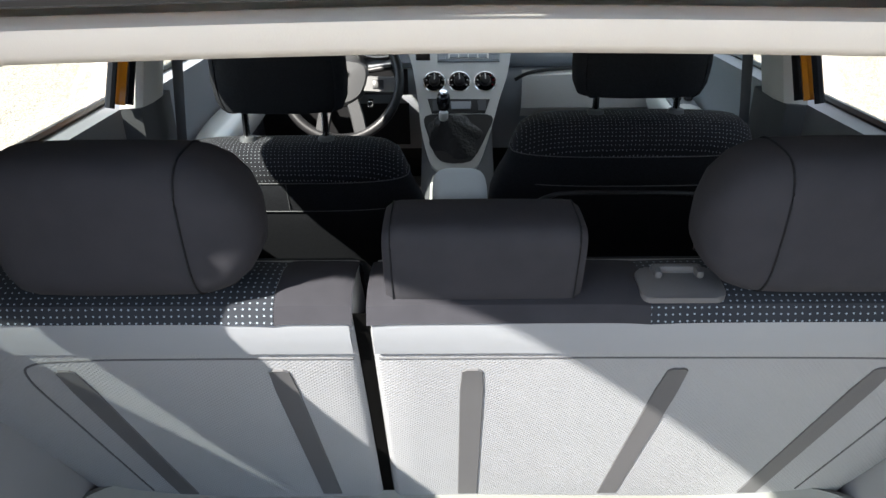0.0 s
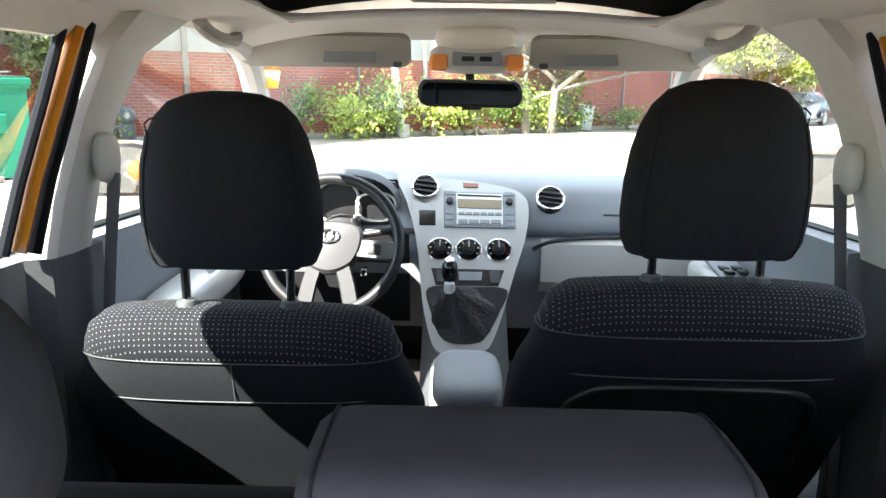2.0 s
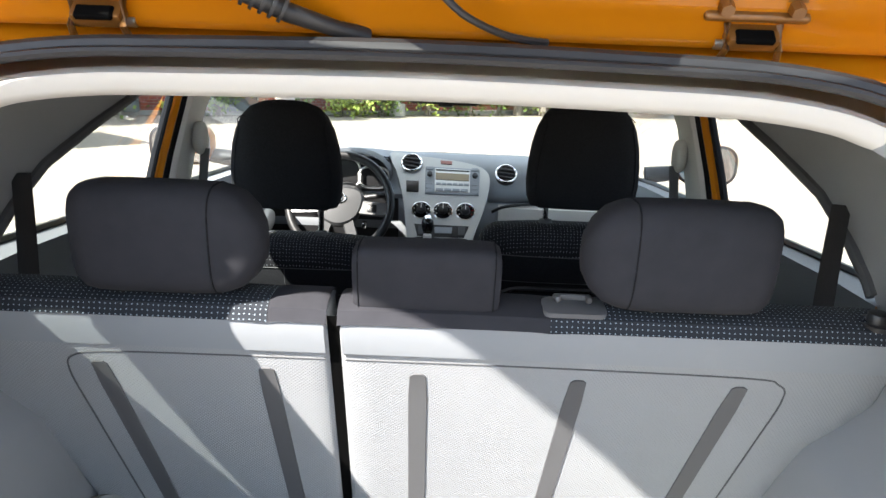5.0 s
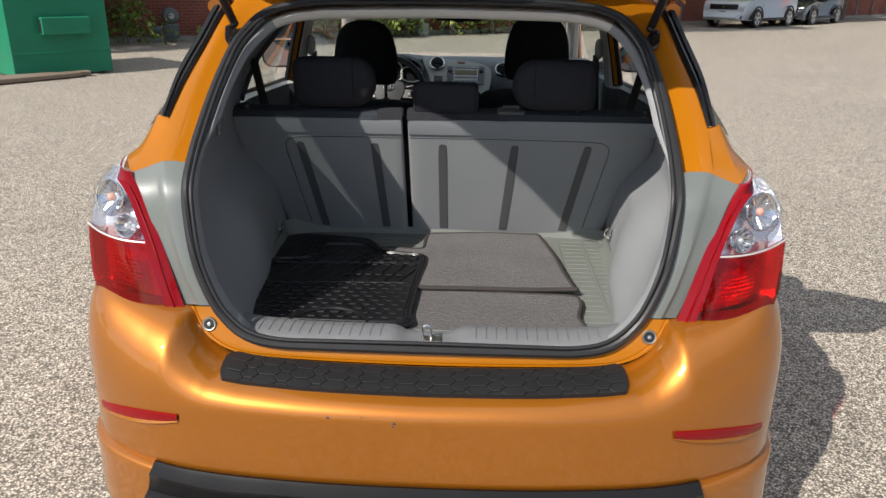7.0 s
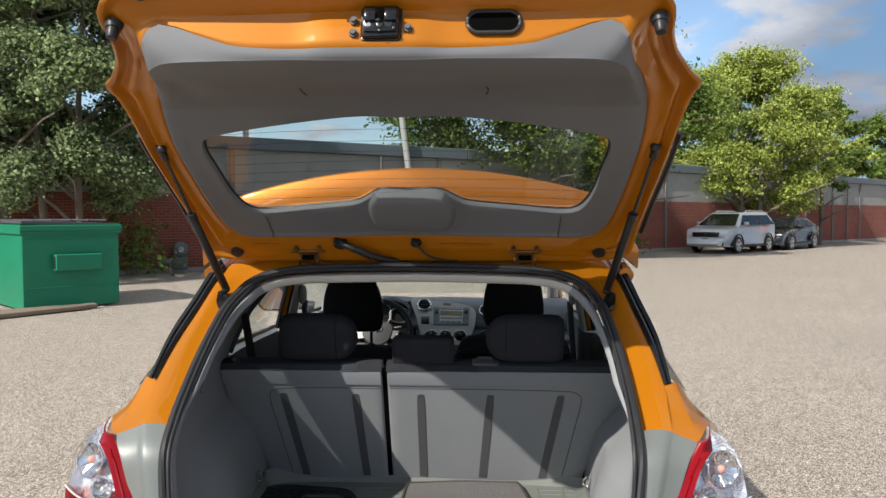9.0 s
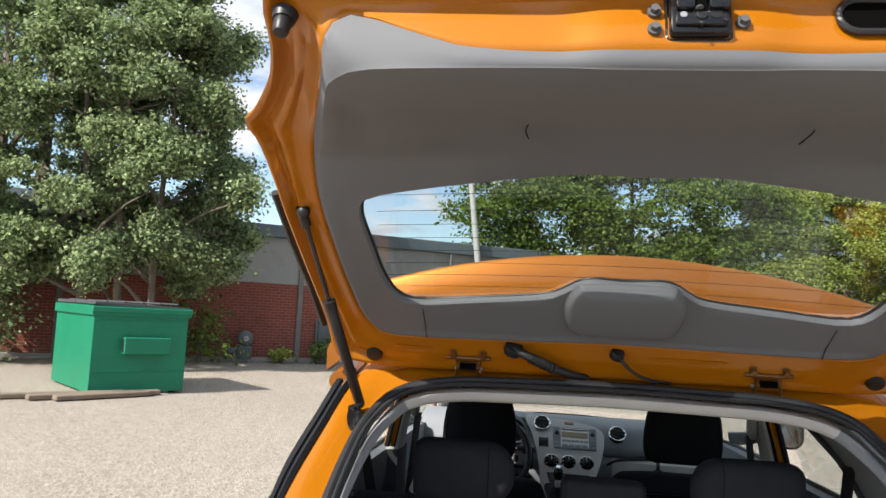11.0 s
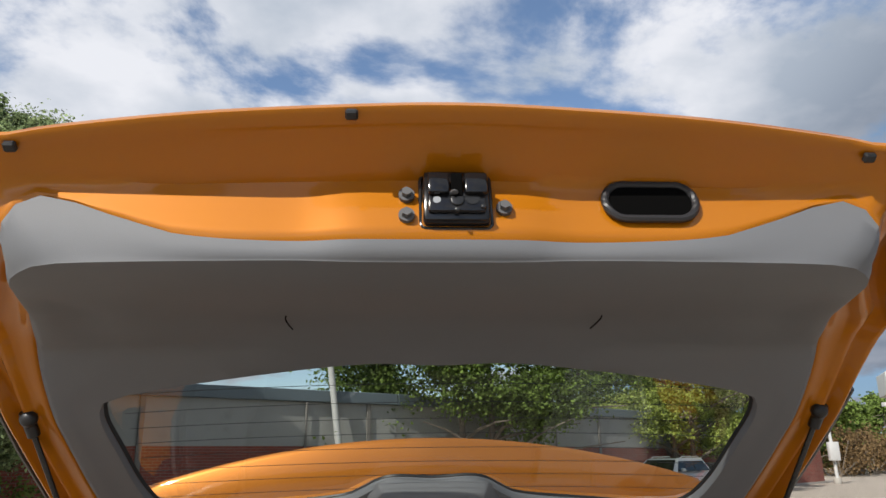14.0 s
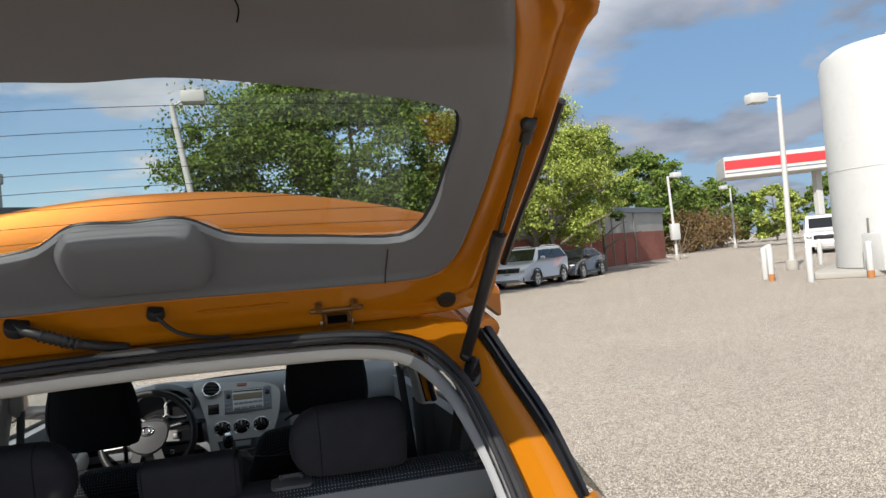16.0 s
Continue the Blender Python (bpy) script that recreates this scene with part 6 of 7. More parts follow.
part("airbag_display", plate([(-.136, .930), (-.088, .930), (-.086, .893), (-.133, .893)], .012, .003, .002), GLOSSBLACK, stack, smooth=False)
for x, sym in ((-.072, 0), (.008, 0), (.091, 1)):
    c = dash_point(x, .836, .012)
    fm = frame_at(c, DN)
    kn = part("climate_dial", cyl(fm @ V(0, 0, 0), fm @ V(0, 0, .006), .034, .033, 32, bev=.001), GLOSSBLACK, stack, "round black climate dial")
    part("dial_ring", tube([fm @ V(.0345 * math.cos(a), .0345 * math.sin(a), .003) for a in np.linspace(0, 6.2832, 33)[:-1]], .003, 8, True), CHROME, kn)
    part("dial_knob", cyl(fm @ V(0, 0, .005), fm @ V(0, 0, .022), .018, .0155, 24, bev=.002), BLACK, kn)
    part("dial_pointer", box((0, 0, 0), (.003, .014, .002), 0, 1, fm @ pose(0, .006, .0225)), SILVERPLASTIC, kn)
    for k in range(7):
        a = radians(210 - k * 40)
        red = sym and k > 3
        part("dial_mark", box((0, 0, 0), (.004, .004, .001), 0, 1, fm @ pose(.026 * math.cos(a), .026 * math.sin(a), .0068)), REDLENS if red else SILVERPLASTIC, kn)
lowp = part("lower_panel", plate([(-.094, .795), (.105, .793), (.088, .758), (-.080, .758)], .012, .003, .002), BLACK, stack, smooth=False)
part("socket_display", plate([(-.02, .787), (.045, .787), (.042, .768), (-.018, .768)], .015, .003, .001), DASH, lowp, smooth=False)
for x in (-.065, .078):
    part("blank_switch", plate([(x - .014, .790), (x + .014, .790), (x + .012, .764), (x - .012, .764)], .015, .003, .001), DARKTRIM, lowp, smooth=False)
bootb = part("shift_surround", plate(spline([(-.100, .752), (0, .754), (.108, .752), (.090, .705), (.056, .658), (.030, .642), (-.030, .640), (-.066, .655), (-.090, .70)], 40, True), .012, .003, .002), BLACK, stack, smooth=False)
base_c = dash_point(-.005, .70, .01)
tip = V(-.043, 2.225, .765)
rows = []
for f, r in ((0, .080), (.2, .074), (.45, .054), (.7, .034), (.9, .018), (1, .014)):
    c = base_c.lerp(tip, f)
    rows.append([c + V(r * 1.1 * math.cos(a) * (1 + .13 * math.sin(5 * a + 6 * f)), r * .75 * math.sin(a) * (1 + .1 * math.sin(4 * a)), r * .62 * math.sin(a)) for a in np.linspace(0, 6.2832, 41)[:-1]])
part("shift_boot", capped(rows), mat("black_leather", (.008, .008, .009), .38, 0, .1, 40, .6, 90, spec=.3), bootb, "wrinkled black leather gear boot")
part("shift_collar", cyl(tip - V(0, .0, .012), tip + V(0, -.004, .014), .016, .014, 16, bev=.002), SILVERPLASTIC, bootb)
part("gear_knob", rounded_block((tip.x, tip.y - .008, tip.z + .048), (.044, .044, .062), 2.4, 20), GLOSSBLACK, bootb, "black gear knob")
part("knob_cap", cyl((tip.x, tip.y - .010, tip.z + .074), (tip.x, tip.y - .012, tip.z + .081), .015, .012, 16, bev=.002), CHROME, bootb)
tun = part("console_tunnel", grid([[V(x * .115, y, z - .05 * abs(x) ** 4) for x in np.linspace(-1, 1, 13)] for y, z in ((1.55, .46), (1.75, .50), (2.0, .53), (2.12, .60), (2.25, .68), (2.40, .80))] + []), DARKTRIM, car, "dark centre tunnel")
part("console_lid", rounded_block((.001, 1.86, .660), (.150, .26, .065), 3.6), DASH, tun, "grey armrest lid")
part("hand_brake", tube([(-.075, 1.98, .50), (-.075, 2.04, .545), (-.072, 2.10, .585)], [.010, .012, .013], 10), SILVERPLASTIC, tun)
# instruments and steering wheel
hoodp = part("instrument_hood", grid([[V(-.362 + .165 * math.copysign(abs(math.cos(a)) ** .8, math.cos(a)) * s, y, .955 + .085 * math.sin(a) * s) for a in np.linspace(-.3, math.pi + .3, 25)] for y, s in ((2.40, 1.0), (2.42, 1.04), (2.50, 1.03), (2.58, .95))]), DARKTRIM, car, "dark instrument binnacle")
part("cluster_face", box((-.355, 2.50, .945), (.30, .02, .13), .01), BLACK, hoodp)
for x, w, h in ((-.375, .062, .058), (-.262, .058, .040)):
    part("gauge_ring", tube([V(x + w * math.copysign(abs(math.cos(a)) ** .75, math.cos(a)), 2.470, .950 - (.012 if w < .06 else 0) + h * math.copysign(abs(math.sin(a)) ** .75, math.sin(a))) for a in np.linspace(0, 6.2832, 37)[:-1]], .0042, 8, True), SILVERPLASTIC, hoodp)
HUBGREY = mat("hub_grey", (.032, .033, .035), .55, 0, .05, 8, .2, 800)
SPOKE = mat("spoke_silver", (.17, .17, .17), .4, .3, .04, 8)
hub = V(-.362, 2.27, .868)
tilt = pose(0, 0, 0, 66)
wm = Matrix.Translation(hub) @ tilt
sw = part("steering_wheel", tube([wm @ V(.182 * math.cos(a), .182 * math.sin(a), .0) for a in np.linspace(0, 6.2832, 49)[:-1]], .0155, 12, True), BLACK, car, "black leather steering wheel with grey spokes")
part("wheel_hub", capped([[wm @ V((x * s) * 1, y * s, h) for x, y in spline([(-.075, .045), (0, .058), (.075, .045), (.088, 0), (.062, -.060), (0, -.085), (-.062, -.060), (-.088, 0)], 40, True)] for s, h in ((1.0, .0), (1.0, .018), (.9, .030), (.5, .036), (.1, .038))]), HUBGREY, sw, "grey airbag cover")
part("wheel_badge", tube([wm @ V(.026 * math.cos(a), .012 + .018 * math.sin(a), .040) for a in np.linspace(0, 6.2832, 33)[:-1]], .003, 8, True), CHROME, sw, "plain chrome oval badge")
part("badge_bar", tube([wm @ V(.012 * math.cos(a), .014 + .016 * math.sin(a), .040) for a in np.linspace(0, 6.2832, 25)[:-1]], .0024, 6, True), CHROME, sw)
for sx in (-1, 1):
    part("wheel_spoke", capped([[wm @ V(sx * x, y + dy, h + dh) for dy, dh in ((.026, 0), (.022, .010), (-.022, .010), (-.026, 0), (-.022, -.006), (.022, -.006))] for x, y, h in ((.07, -.015, .014), (.12, -.018, .010), (.175, -.018, .0))]), SPOKE, sw)
    part("wheel_spoke", capped([[wm @ V(sx * x + dy, y, h + dh) for dy, dh in ((.022, 0), (.018, .009), (-.018, .009), (-.022, 0), (-.018, -.006), (.018, -.006))] for x, y, h in ((.035, -.06, .014), (.05, -.11, .008), (.062, -.168, .0))]), HUBGREY, sw)
part("wheel_control", box((0, 0, 0), (.035, .03, .012), .004, 2, wm @ pose(.118, -.018, .018)), BLACK, sw)
part("steering_column", cyl(hub + V(0, .02, -.01), hub + V(0, .20, -.02), .055, .07, 16, bev=.01), DARKTRIM, sw)
for sx in (-1, 1):
    stk = part("column_stalk", cyl(hub + V(sx * .05, .06, .01), hub + V(sx * .19, .05, .035), .009, .011, 10, bev=.002), BLACK, sw)
part("ignition_key", box((-.275, 2.285, .79), (.018, .03, .022), .004), CHROME, sw)
# knee panel coloured black for the shade that falls below the wheel
part("shaded_knee_panel", grid([[V(x, 2.385 + .02 * k, z) for x in np.linspace(-.66, -.16, 8)] for k, z in enumerate((.875, .80, .70, .60))]), BLACK, car)

# ---- the lot ----
ASPHALT = mat("worn_asphalt", (0.42, 0.368, 0.308), 0.93, 0, 0.14, 0.5, 0.5, 160, spec=0.2)
an, al = ASPHALT.node_tree.nodes, ASPHALT.node_tree.links
atc = an.new("ShaderNodeTexCoord")
grain = an.new("ShaderNodeTexVoronoi"); grain.inputs["Scale"].default_value = 135
al.new(atc.outputs["Object"], grain.inputs["Vector"])
shadeof = an.new("ShaderNodeSeparateColor"); al.new(grain.outputs["Color"], shadeof.inputs[0])
gm0 = an.new("ShaderNodeMapRange"); gm0.inputs["To Min"].default_value, gm0.inputs["To Max"].default_value = 0.50, 1.75
al.new(shadeof.outputs[0], gm0.inputs["Value"])
gap = an.new("ShaderNodeMapRange"); gap.inputs["From Min"].default_value, gap.inputs["From Max"].default_value = 0.30, 0.62; gap.inputs["To Min"].default_value, gap.inputs["To Max"].default_value = 1.12, 0.35
al.new(grain.outputs["Distance"], gap.inputs["Value"])
gm = an.new("ShaderNodeMath"); gm.operation = "MULTIPLY"
al.new(gm0.outputs["Result"], gm.inputs[0]); al.new(gap.outputs["Result"], gm.inputs[1])
cr = an.new("ShaderNodeTexVoronoi"); cr.feature = "DISTANCE_TO_EDGE"; cr.inputs["Scale"].default_value = 0.16
wob = an.new("ShaderNodeTexNoise"); wob.inputs["Scale"].default_value = 1.3; wob.inputs["Detail"].default_value = 6
wmx = an.new("ShaderNodeMix"); wmx.data_type = "VECTOR"; wmx.inputs["Factor"].default_value = 0.06
al.new(atc.outputs["Object"], wob.inputs["Vector"]); al.new(atc.outputs["Object"], wmx.inputs["A"]); al.new(wob.outputs["Color"], wmx.inputs["B"])
al.new(wmx.outputs["Result"], cr.inputs["Vector"])
crm = an.new("ShaderNodeMapRange"); crm.inputs["From Max"].default_value = 0.006; crm.inputs["To Min"].default_value = 0.86
al.new(cr.outputs["Distance"], crm.inputs["Value"])
mul = an.new("ShaderNodeMath"); mul.operation = "MULTIPLY"
stone = an.new("ShaderNodeTexVoronoi"); stone.inputs["Scale"].default_value = 47
al.new(atc.outputs["Object"], stone.inputs["Vector"])
sm = an.new("ShaderNodeMapRange"); sm.inputs["To Min"].default_value, sm.inputs["To Max"].default_value = 0.80, 1.20
al.new(stone.outputs["Color"], sm.inputs["Value"])
blot = an.new("ShaderNodeTexNoise"); blot.inputs["Scale"].default_value = 7; blot.inputs["Detail"].default_value = 8; blot.inputs["Roughness"].default_value = .7
al.new(atc.outputs["Object"], blot.inputs["Vector"])
bm_ = an.new("ShaderNodeMapRange"); bm_.inputs["From Min"].default_value, bm_.inputs["From Max"].default_value = .3, .7; bm_.inputs["To Min"].default_value, bm_.inputs["To Max"].default_value = 0.92, 1.08
al.new(blot.outputs["Fac"], bm_.inputs["Value"])
mul2 = an.new("ShaderNodeMath"); mul2.operation = "MULTIPLY"; mul3 = an.new("ShaderNodeMath"); mul3.operation = "MULTIPLY"
al.new(sm.outputs["Result"], mul2.inputs[0]); al.new(bm_.outputs["Result"], mul2.inputs[1])
al.new(gm.outputs[0], mul3.inputs[0]); al.new(mul2.outputs[0], mul3.inputs[1])
al.new(mul3.outputs[0], mul.inputs[0]); al.new(crm.outputs["Result"], mul.inputs[1])
hs = an.new("ShaderNodeHueSaturation")
ap = an["Principled BSDF"]
al.new(ap.inputs["Base Color"].links[0].from_socket, hs.inputs["Color"]); al.new(mul.outputs[0], hs.inputs["Value"]); al.new(hs.outputs["Color"], ap.inputs["Base Color"])
gb = bmesh.new()
bmesh.ops.create_grid(gb, x_segments=2, y_segments=2, size=450)
ground = tagged(part("ground", gb, ASPHALT, None, "", False), "worn pale grey asphalt parking lot", "ground", kind="structure")

U = V(.834, .552, 0)
W0 = V(-8.5, 16.75, 0)
OUT = V(.552, -.834, 0)


BEND = 10.0
U2 = V(math.cos(radians(41)), math.sin(radians(41)), 0)
OUT2 = V(U2.y, -U2.x, 0)


def wall_at(s, z=0.0, out=0.0):
    """A point along the building's front, which turns a little at the bend."""
    if s <= BEND:
        return W0 + U * s + OUT * out + V(0, 0, z)
    return W0 + U * BEND + U2 * (s - BEND) + OUT2 * out + V(0, 0, z)


def wall_box(s0, s1, z0, z1, o0, o1, bev=.01, bm=None):
    if s0 < BEND < s1:
        return wall_box(BEND + .001, s1, z0, z1, o0, o1, bev, wall_box(s0, BEND - .001, z0, z1, o0, o1, bev, bm))
    c = wall_at((s0 + s1) / 2, (z0 + z1) / 2, (o0 + o1) / 2)
    d = U if s1 <= BEND else U2
    return box(c, (s1 - s0, abs(o1 - o0), z1 - z0), bev, 1, Matrix.Rotation(math.atan2(d.y, d.x), 4, "Z"), bm)


BRICK = bpy.data.materials.new("red_brick")
BRICK.use_nodes = True
bn, bl = BRICK.node_tree.nodes, BRICK.node_tree.links
btc = bn.new("ShaderNodeTexCoord"); bmp = bn.new("ShaderNodeMapping")
bmp.vector_type = "POINT"; bmp.inputs["Rotation"].default_value = (radians(-90), 0, 0)
brot = bn.new("ShaderNodeMapping"); brot.inputs["Rotation"].default_value = (0, 0, -math.atan2(U.y, U.x))
bl.new(btc.outputs["Object"], brot.inputs["Vector"]); bl.new(brot.outputs[0], bmp.inputs["Vector"])
bt = bn.new("ShaderNodeTexBrick"); bt.inputs["Scale"].default_value = 1.0
bt.inputs["Brick Width"].default_value, bt.inputs["Row Height"].default_value, bt.inputs["Mortar Size"].default_value = .21, .075, .007
bt.inputs["Color1"].default_value, bt.inputs["Color2"].default_value, bt.inputs["Mortar"].default_value = (.27, .060, .037, 1), (.20, .050, .032, 1), (.24, .16, .13, 1)
bl.new(bmp.outputs[0], bt.inputs["Vector"])
bnz = bn.new("ShaderNodeTexNoise"); bnz.inputs["Scale"].default_value = .9; bnz.inputs["Detail"].default_value = 7
bl.new(btc.outputs["Object"], bnz.inputs["Vector"])
bmr = bn.new("ShaderNodeMapRange"); bmr.inputs["To Min"].default_value, bmr.inputs["To Max"].default_value = .6, 1.4
bl.new(bnz.outputs["Fac"], bmr.inputs["Value"])
bhs = bn.new("ShaderNodeHueSaturation"); bl.new(bt.outputs["Color"], bhs.inputs["Color"]); bl.new(bmr.outputs["Result"], bhs.inputs["Value"])
bl.new(bhs.outputs["Color"], bn["Principled BSDF"].inputs["Base Color"]); bn["Principled BSDF"].inputs["Roughness"].default_value = .9
bbp = bn.new("ShaderNodeBump"); bbp.inputs["Distance"].default_value = .01; bbp.inputs["Strength"].default_value = .7; bbp.invert = True
bl.new(bt.outputs["Fac"], bbp.inputs["Height"]); bl.new(bbp.outputs["Normal"], bn["Principled BSDF"].inputs["Normal"])
BLOCK = mat("grey_block_wall", (0.312, 0.312, 0.296), .9, 0, .10, .8, .3, 30, dirt=.25)
FASCIA = mat("blue_grey_fascia", (.12, .15, .17), .6, 0, .1, 1, .1, 20)
CONCRETE = mat("concrete", (0.328, 0.312, 0.281), .92, 0, .12, 2, .5, 60, dirt=.2)
WHITEPAINT = mat("white_paint", (0.468, 0.468, 0.456), .5, 0, .05, 2, .1, 60, dirt=.12)
REDPAINT = mat("red_paint", (.60, .03, .035), .45, 0, .05, 2)
GREENPAINT = mat("green_bin_paint", (0.005, 0.179, 0.093), .45, 0, .18, 2.5, .25, 25, dirt=.2, dirtcol=(.03, .10, .06))
DARKMETAL = mat("grey_painted_metal", (.13, .15, .15), .55, .2, .15, 3, .2, 60)
WOOD = mat("weathered_timber", (0.203, 0.156, 0.117), .9, 0, .25, 8, .6, 60)
BARK = mat("bark", (.17, .14, .11), .95, 0, .3, 6, .9, 40)
PIER = mat("grey_pier", (0.195, 0.183, 0.168), .9, 0, .15, 2, .4, 50, dirt=.3)
BEIGE = mat("beige_plaster", (0.429, 0.367, 0.281), .9, 0, .05, 1, .2, 30)

wall = thing("long_building", tuple(wall_at(14)), "long low building, red brick base, grey block upper wall", "building")
part("brick_wall", wall_box(-14, 45.4, 0, 2.08, -.30, 0, .01), BRICK, wall, "red brick lower wall", False)
part("block_wall", wall_box(-14, 45.4, 2.08, 3.32, -.30, -.02, .01), BLOCK, wall, "grey painted block upper wall", False)
part("roof_fascia", wall_box(-14.2, 45.6, 3.32, 3.66, -.30, .12, .02), FASCIA, wall, "blue-grey roof edge", False)
part("roof_deck", wall_box(-14, 45.4, 3.50, 3.60, -14, -.3, .01), FASCIA, wall, "", False)
part("end_wall", wall_box(45.1, 45.4, 0, 3.5, -14, -.3, .01), BRICK, wall, "", False)
part("end_wall", wall_box(-14, -13.7, 0, 3.5, -14, -.3, .01), BRICK, wall, "", False)
part("footing", wall_box(-14, 45.4, 0, .12, 0, .05, .01), CONCRETE, wall, "", False)
for s in (-9, -3.4, 2.4, 9.0, 15.0, 21.0, 27.2, 33.4, 36.5, 40.0):
    part("pilaster", wall_box(s - .07, s + .07, 0, 3.32, 0, .05, .01), PIER, wall, "", False)
for s in (6.9, 18.0, 31.6, 38.2):
    part("downpipe", cyl(wall_at(s, .1, .08), wall_at(s, 3.3, .08), .035, seg=10), PIER, wall)
dr = part("service_door", wall_box(2.95, 4.05, .04, 1.12, 0, .05, .01), DARKMETAL, wall, "grey-green metal service door", False)
part("door_frame", wall_box(2.88, 4.12, 1.12, 1.19, 0, .07, .01), DARKMETAL, dr)
for s in (2.90, 4.08):
    part("door_frame", wall_box(s - .03, s + .03, .04, 1.12, 0, .07, .01), DARKMETAL, dr)
part("roof_vent", cyl(wall_at(3.25, 3.5, -1.6), wall_at(3.25, 4.55, -1.6), .09, seg=12, bm=cyl(wall_at(3.25, 4.45, -1.6), wall_at(3.25, 4.70, -1.6), .15, seg=14)), SILVERPLASTIC, wall)
part("wall_lamp", wall_box(28.0, 28.3, 2.2, 2.5, 0, .2, .03), WHITEPAINT, wall)

meter = thing("gas_meter", tuple(wall_at(.95, 0, .3)), "grey gas meter with pipes standing by the brick wall", "gas meter")
mc = wall_at(.95, .62, .32)
part("meter_body", lathe([(0, -.08), (.17, -.07), (.20, -.03), (.20, .03), (.17, .07), (.11, .09), (.10, .12), (0, .12)], frame_at(mc, OUT), 28), DARKMETAL, meter)
part("meter_base", box(mc - V(0, 0, .36), (.34, .24, .34), .04, 2), DARKMETAL, meter)
part("meter_dial", cyl(mc + OUT * .115, mc + OUT * .13, .07, .065, 18), STEEL, meter)
part("regulator", ball(wall_at(.60, .30, .32), (.13, .11, .10), 14), DARKMETAL, meter)
for ds in (-.25, .12):
    part("pipe", tube([wall_at(.95 + ds, 0, .3), wall_at(.95 + ds, .35, .3), wall_at(.95, .5, .3)], .03, 8), STEEL, meter)

# beige building beyond the left end
bb = thing("beige_building", (-19, 21, 0), "pale beige building far behind the trees", "building")
part("wall", box((-19, 21, 2.3), (9, 4, 4.6), .02, 1, pose(0, 0, 0, 0, 0, 33)), BEIGE, bb, "", False)
part("roof", box((-19, 21, 4.7), (9.3, 4.3, .25), .02, 1, pose(0, 0, 0, 0, 0, 33)), FASCIA, bb, "", False)

# ---- bin ----
A, AB = V(-6.84, 9.27, 0), V(.66, .751, 0).normalized()
PB = V(-AB.y, AB.x, 0)
LX, LY = 1.47, 2.10
dm = Matrix.Translation(A) @ Matrix((AB, PB, V(0, 0, 1))).transposed().to_4x4()
dump = thing("dumpster", tuple(A + AB * .7 + PB * .9), "green steel dumpster with black lids on timber planks", "dumpster")
hull = [[dm @ V(x, y, z) for x, y in ((i, i), (LX - i, i), (LX - i, LY - i), (i, LY - i))] for z, i in ((.035, .0), (1.22, .0), (1.22, -.035), (1.37, -.035), (1.37, .03), (1.25, .03), (.3, .05))]
part("hull", capped(hull), GREENPAINT, dump, "green painted steel hull", False)
part("top_rail", box(dm @ V(LX / 2, -.03, 1.31), (LX + .1, .06, .09), .01, 1, dm.to_3x3().to_4x4()), GREENPAINT, dump)
part("fork_pocket", box(dm @ V(LX * .54, -.075, .76), (.72, .15, .26), .012, 1, dm.to_3x3().to_4x4()), GREENPAINT, dump, "side fork pocket")
part("pocket_mouth", box(dm @ V(LX * .54 - .362, -.075, .76), (.012, .10, .20), .004, 1, dm.to_3x3().to_4x4()), BLACK, dump)
for z in (.36, 1.15):
    part("hull_seam", box(dm @ V(LX / 2, -.004, z), (LX - .04, .012, .02), .003, 1, dm.to_3x3().to_4x4()), GREENPAINT, dump)
for y0, y1 in ((-.02, 1.04), (1.07, 2.12)):
    ld = part("lid", prism([(0, y0), (LX + .02, y0), (LX + .02, y1), (0, y1)], .05, dm @ pose(-.01, 0, 1.385, 0, 2.0), .015), DARKTRIM, dump, "black plastic lid")
    for k in range(5):
        part("lid_rib", box(dm @ V(LX * (.12 + k * .19), (y0 + y1) / 2, 1.432 - .0 * k), (.05, y1 - y0 - .1, .03), .01, 1, dm.to_3x3().to_4x4() @ pose(0, 0, 0, 0, 2)), DARKTRIM, ld)
for k in range(2):
    part("skid", box(dm @ V(.2 + k * 1.0, LY / 2, .03), (.12, LY - .1, .06), .01, 1, dm.to_3x3().to_4x4()), DARKMETAL, dump)
random.seed(8)
for k, (x0, y0, L, a) in enumerate(((-.9, -.28, 1.9, 4), (-1.2, -.12, 1.7, -3), (-.6, -.42, 1.4, 9))):
    c = dm @ V(x0 + L / 2, y0, .05)
    pk = box(c, (L, .16, .07), .012, 1, dm.to_3x3().to_4x4() @ pose(0, 0, 0, 0, 0, a))
    tagged(part("timber_plank", pk, WOOD), "weathered grey timber plank lying on the asphalt", "plank", "planks by the dumpster")

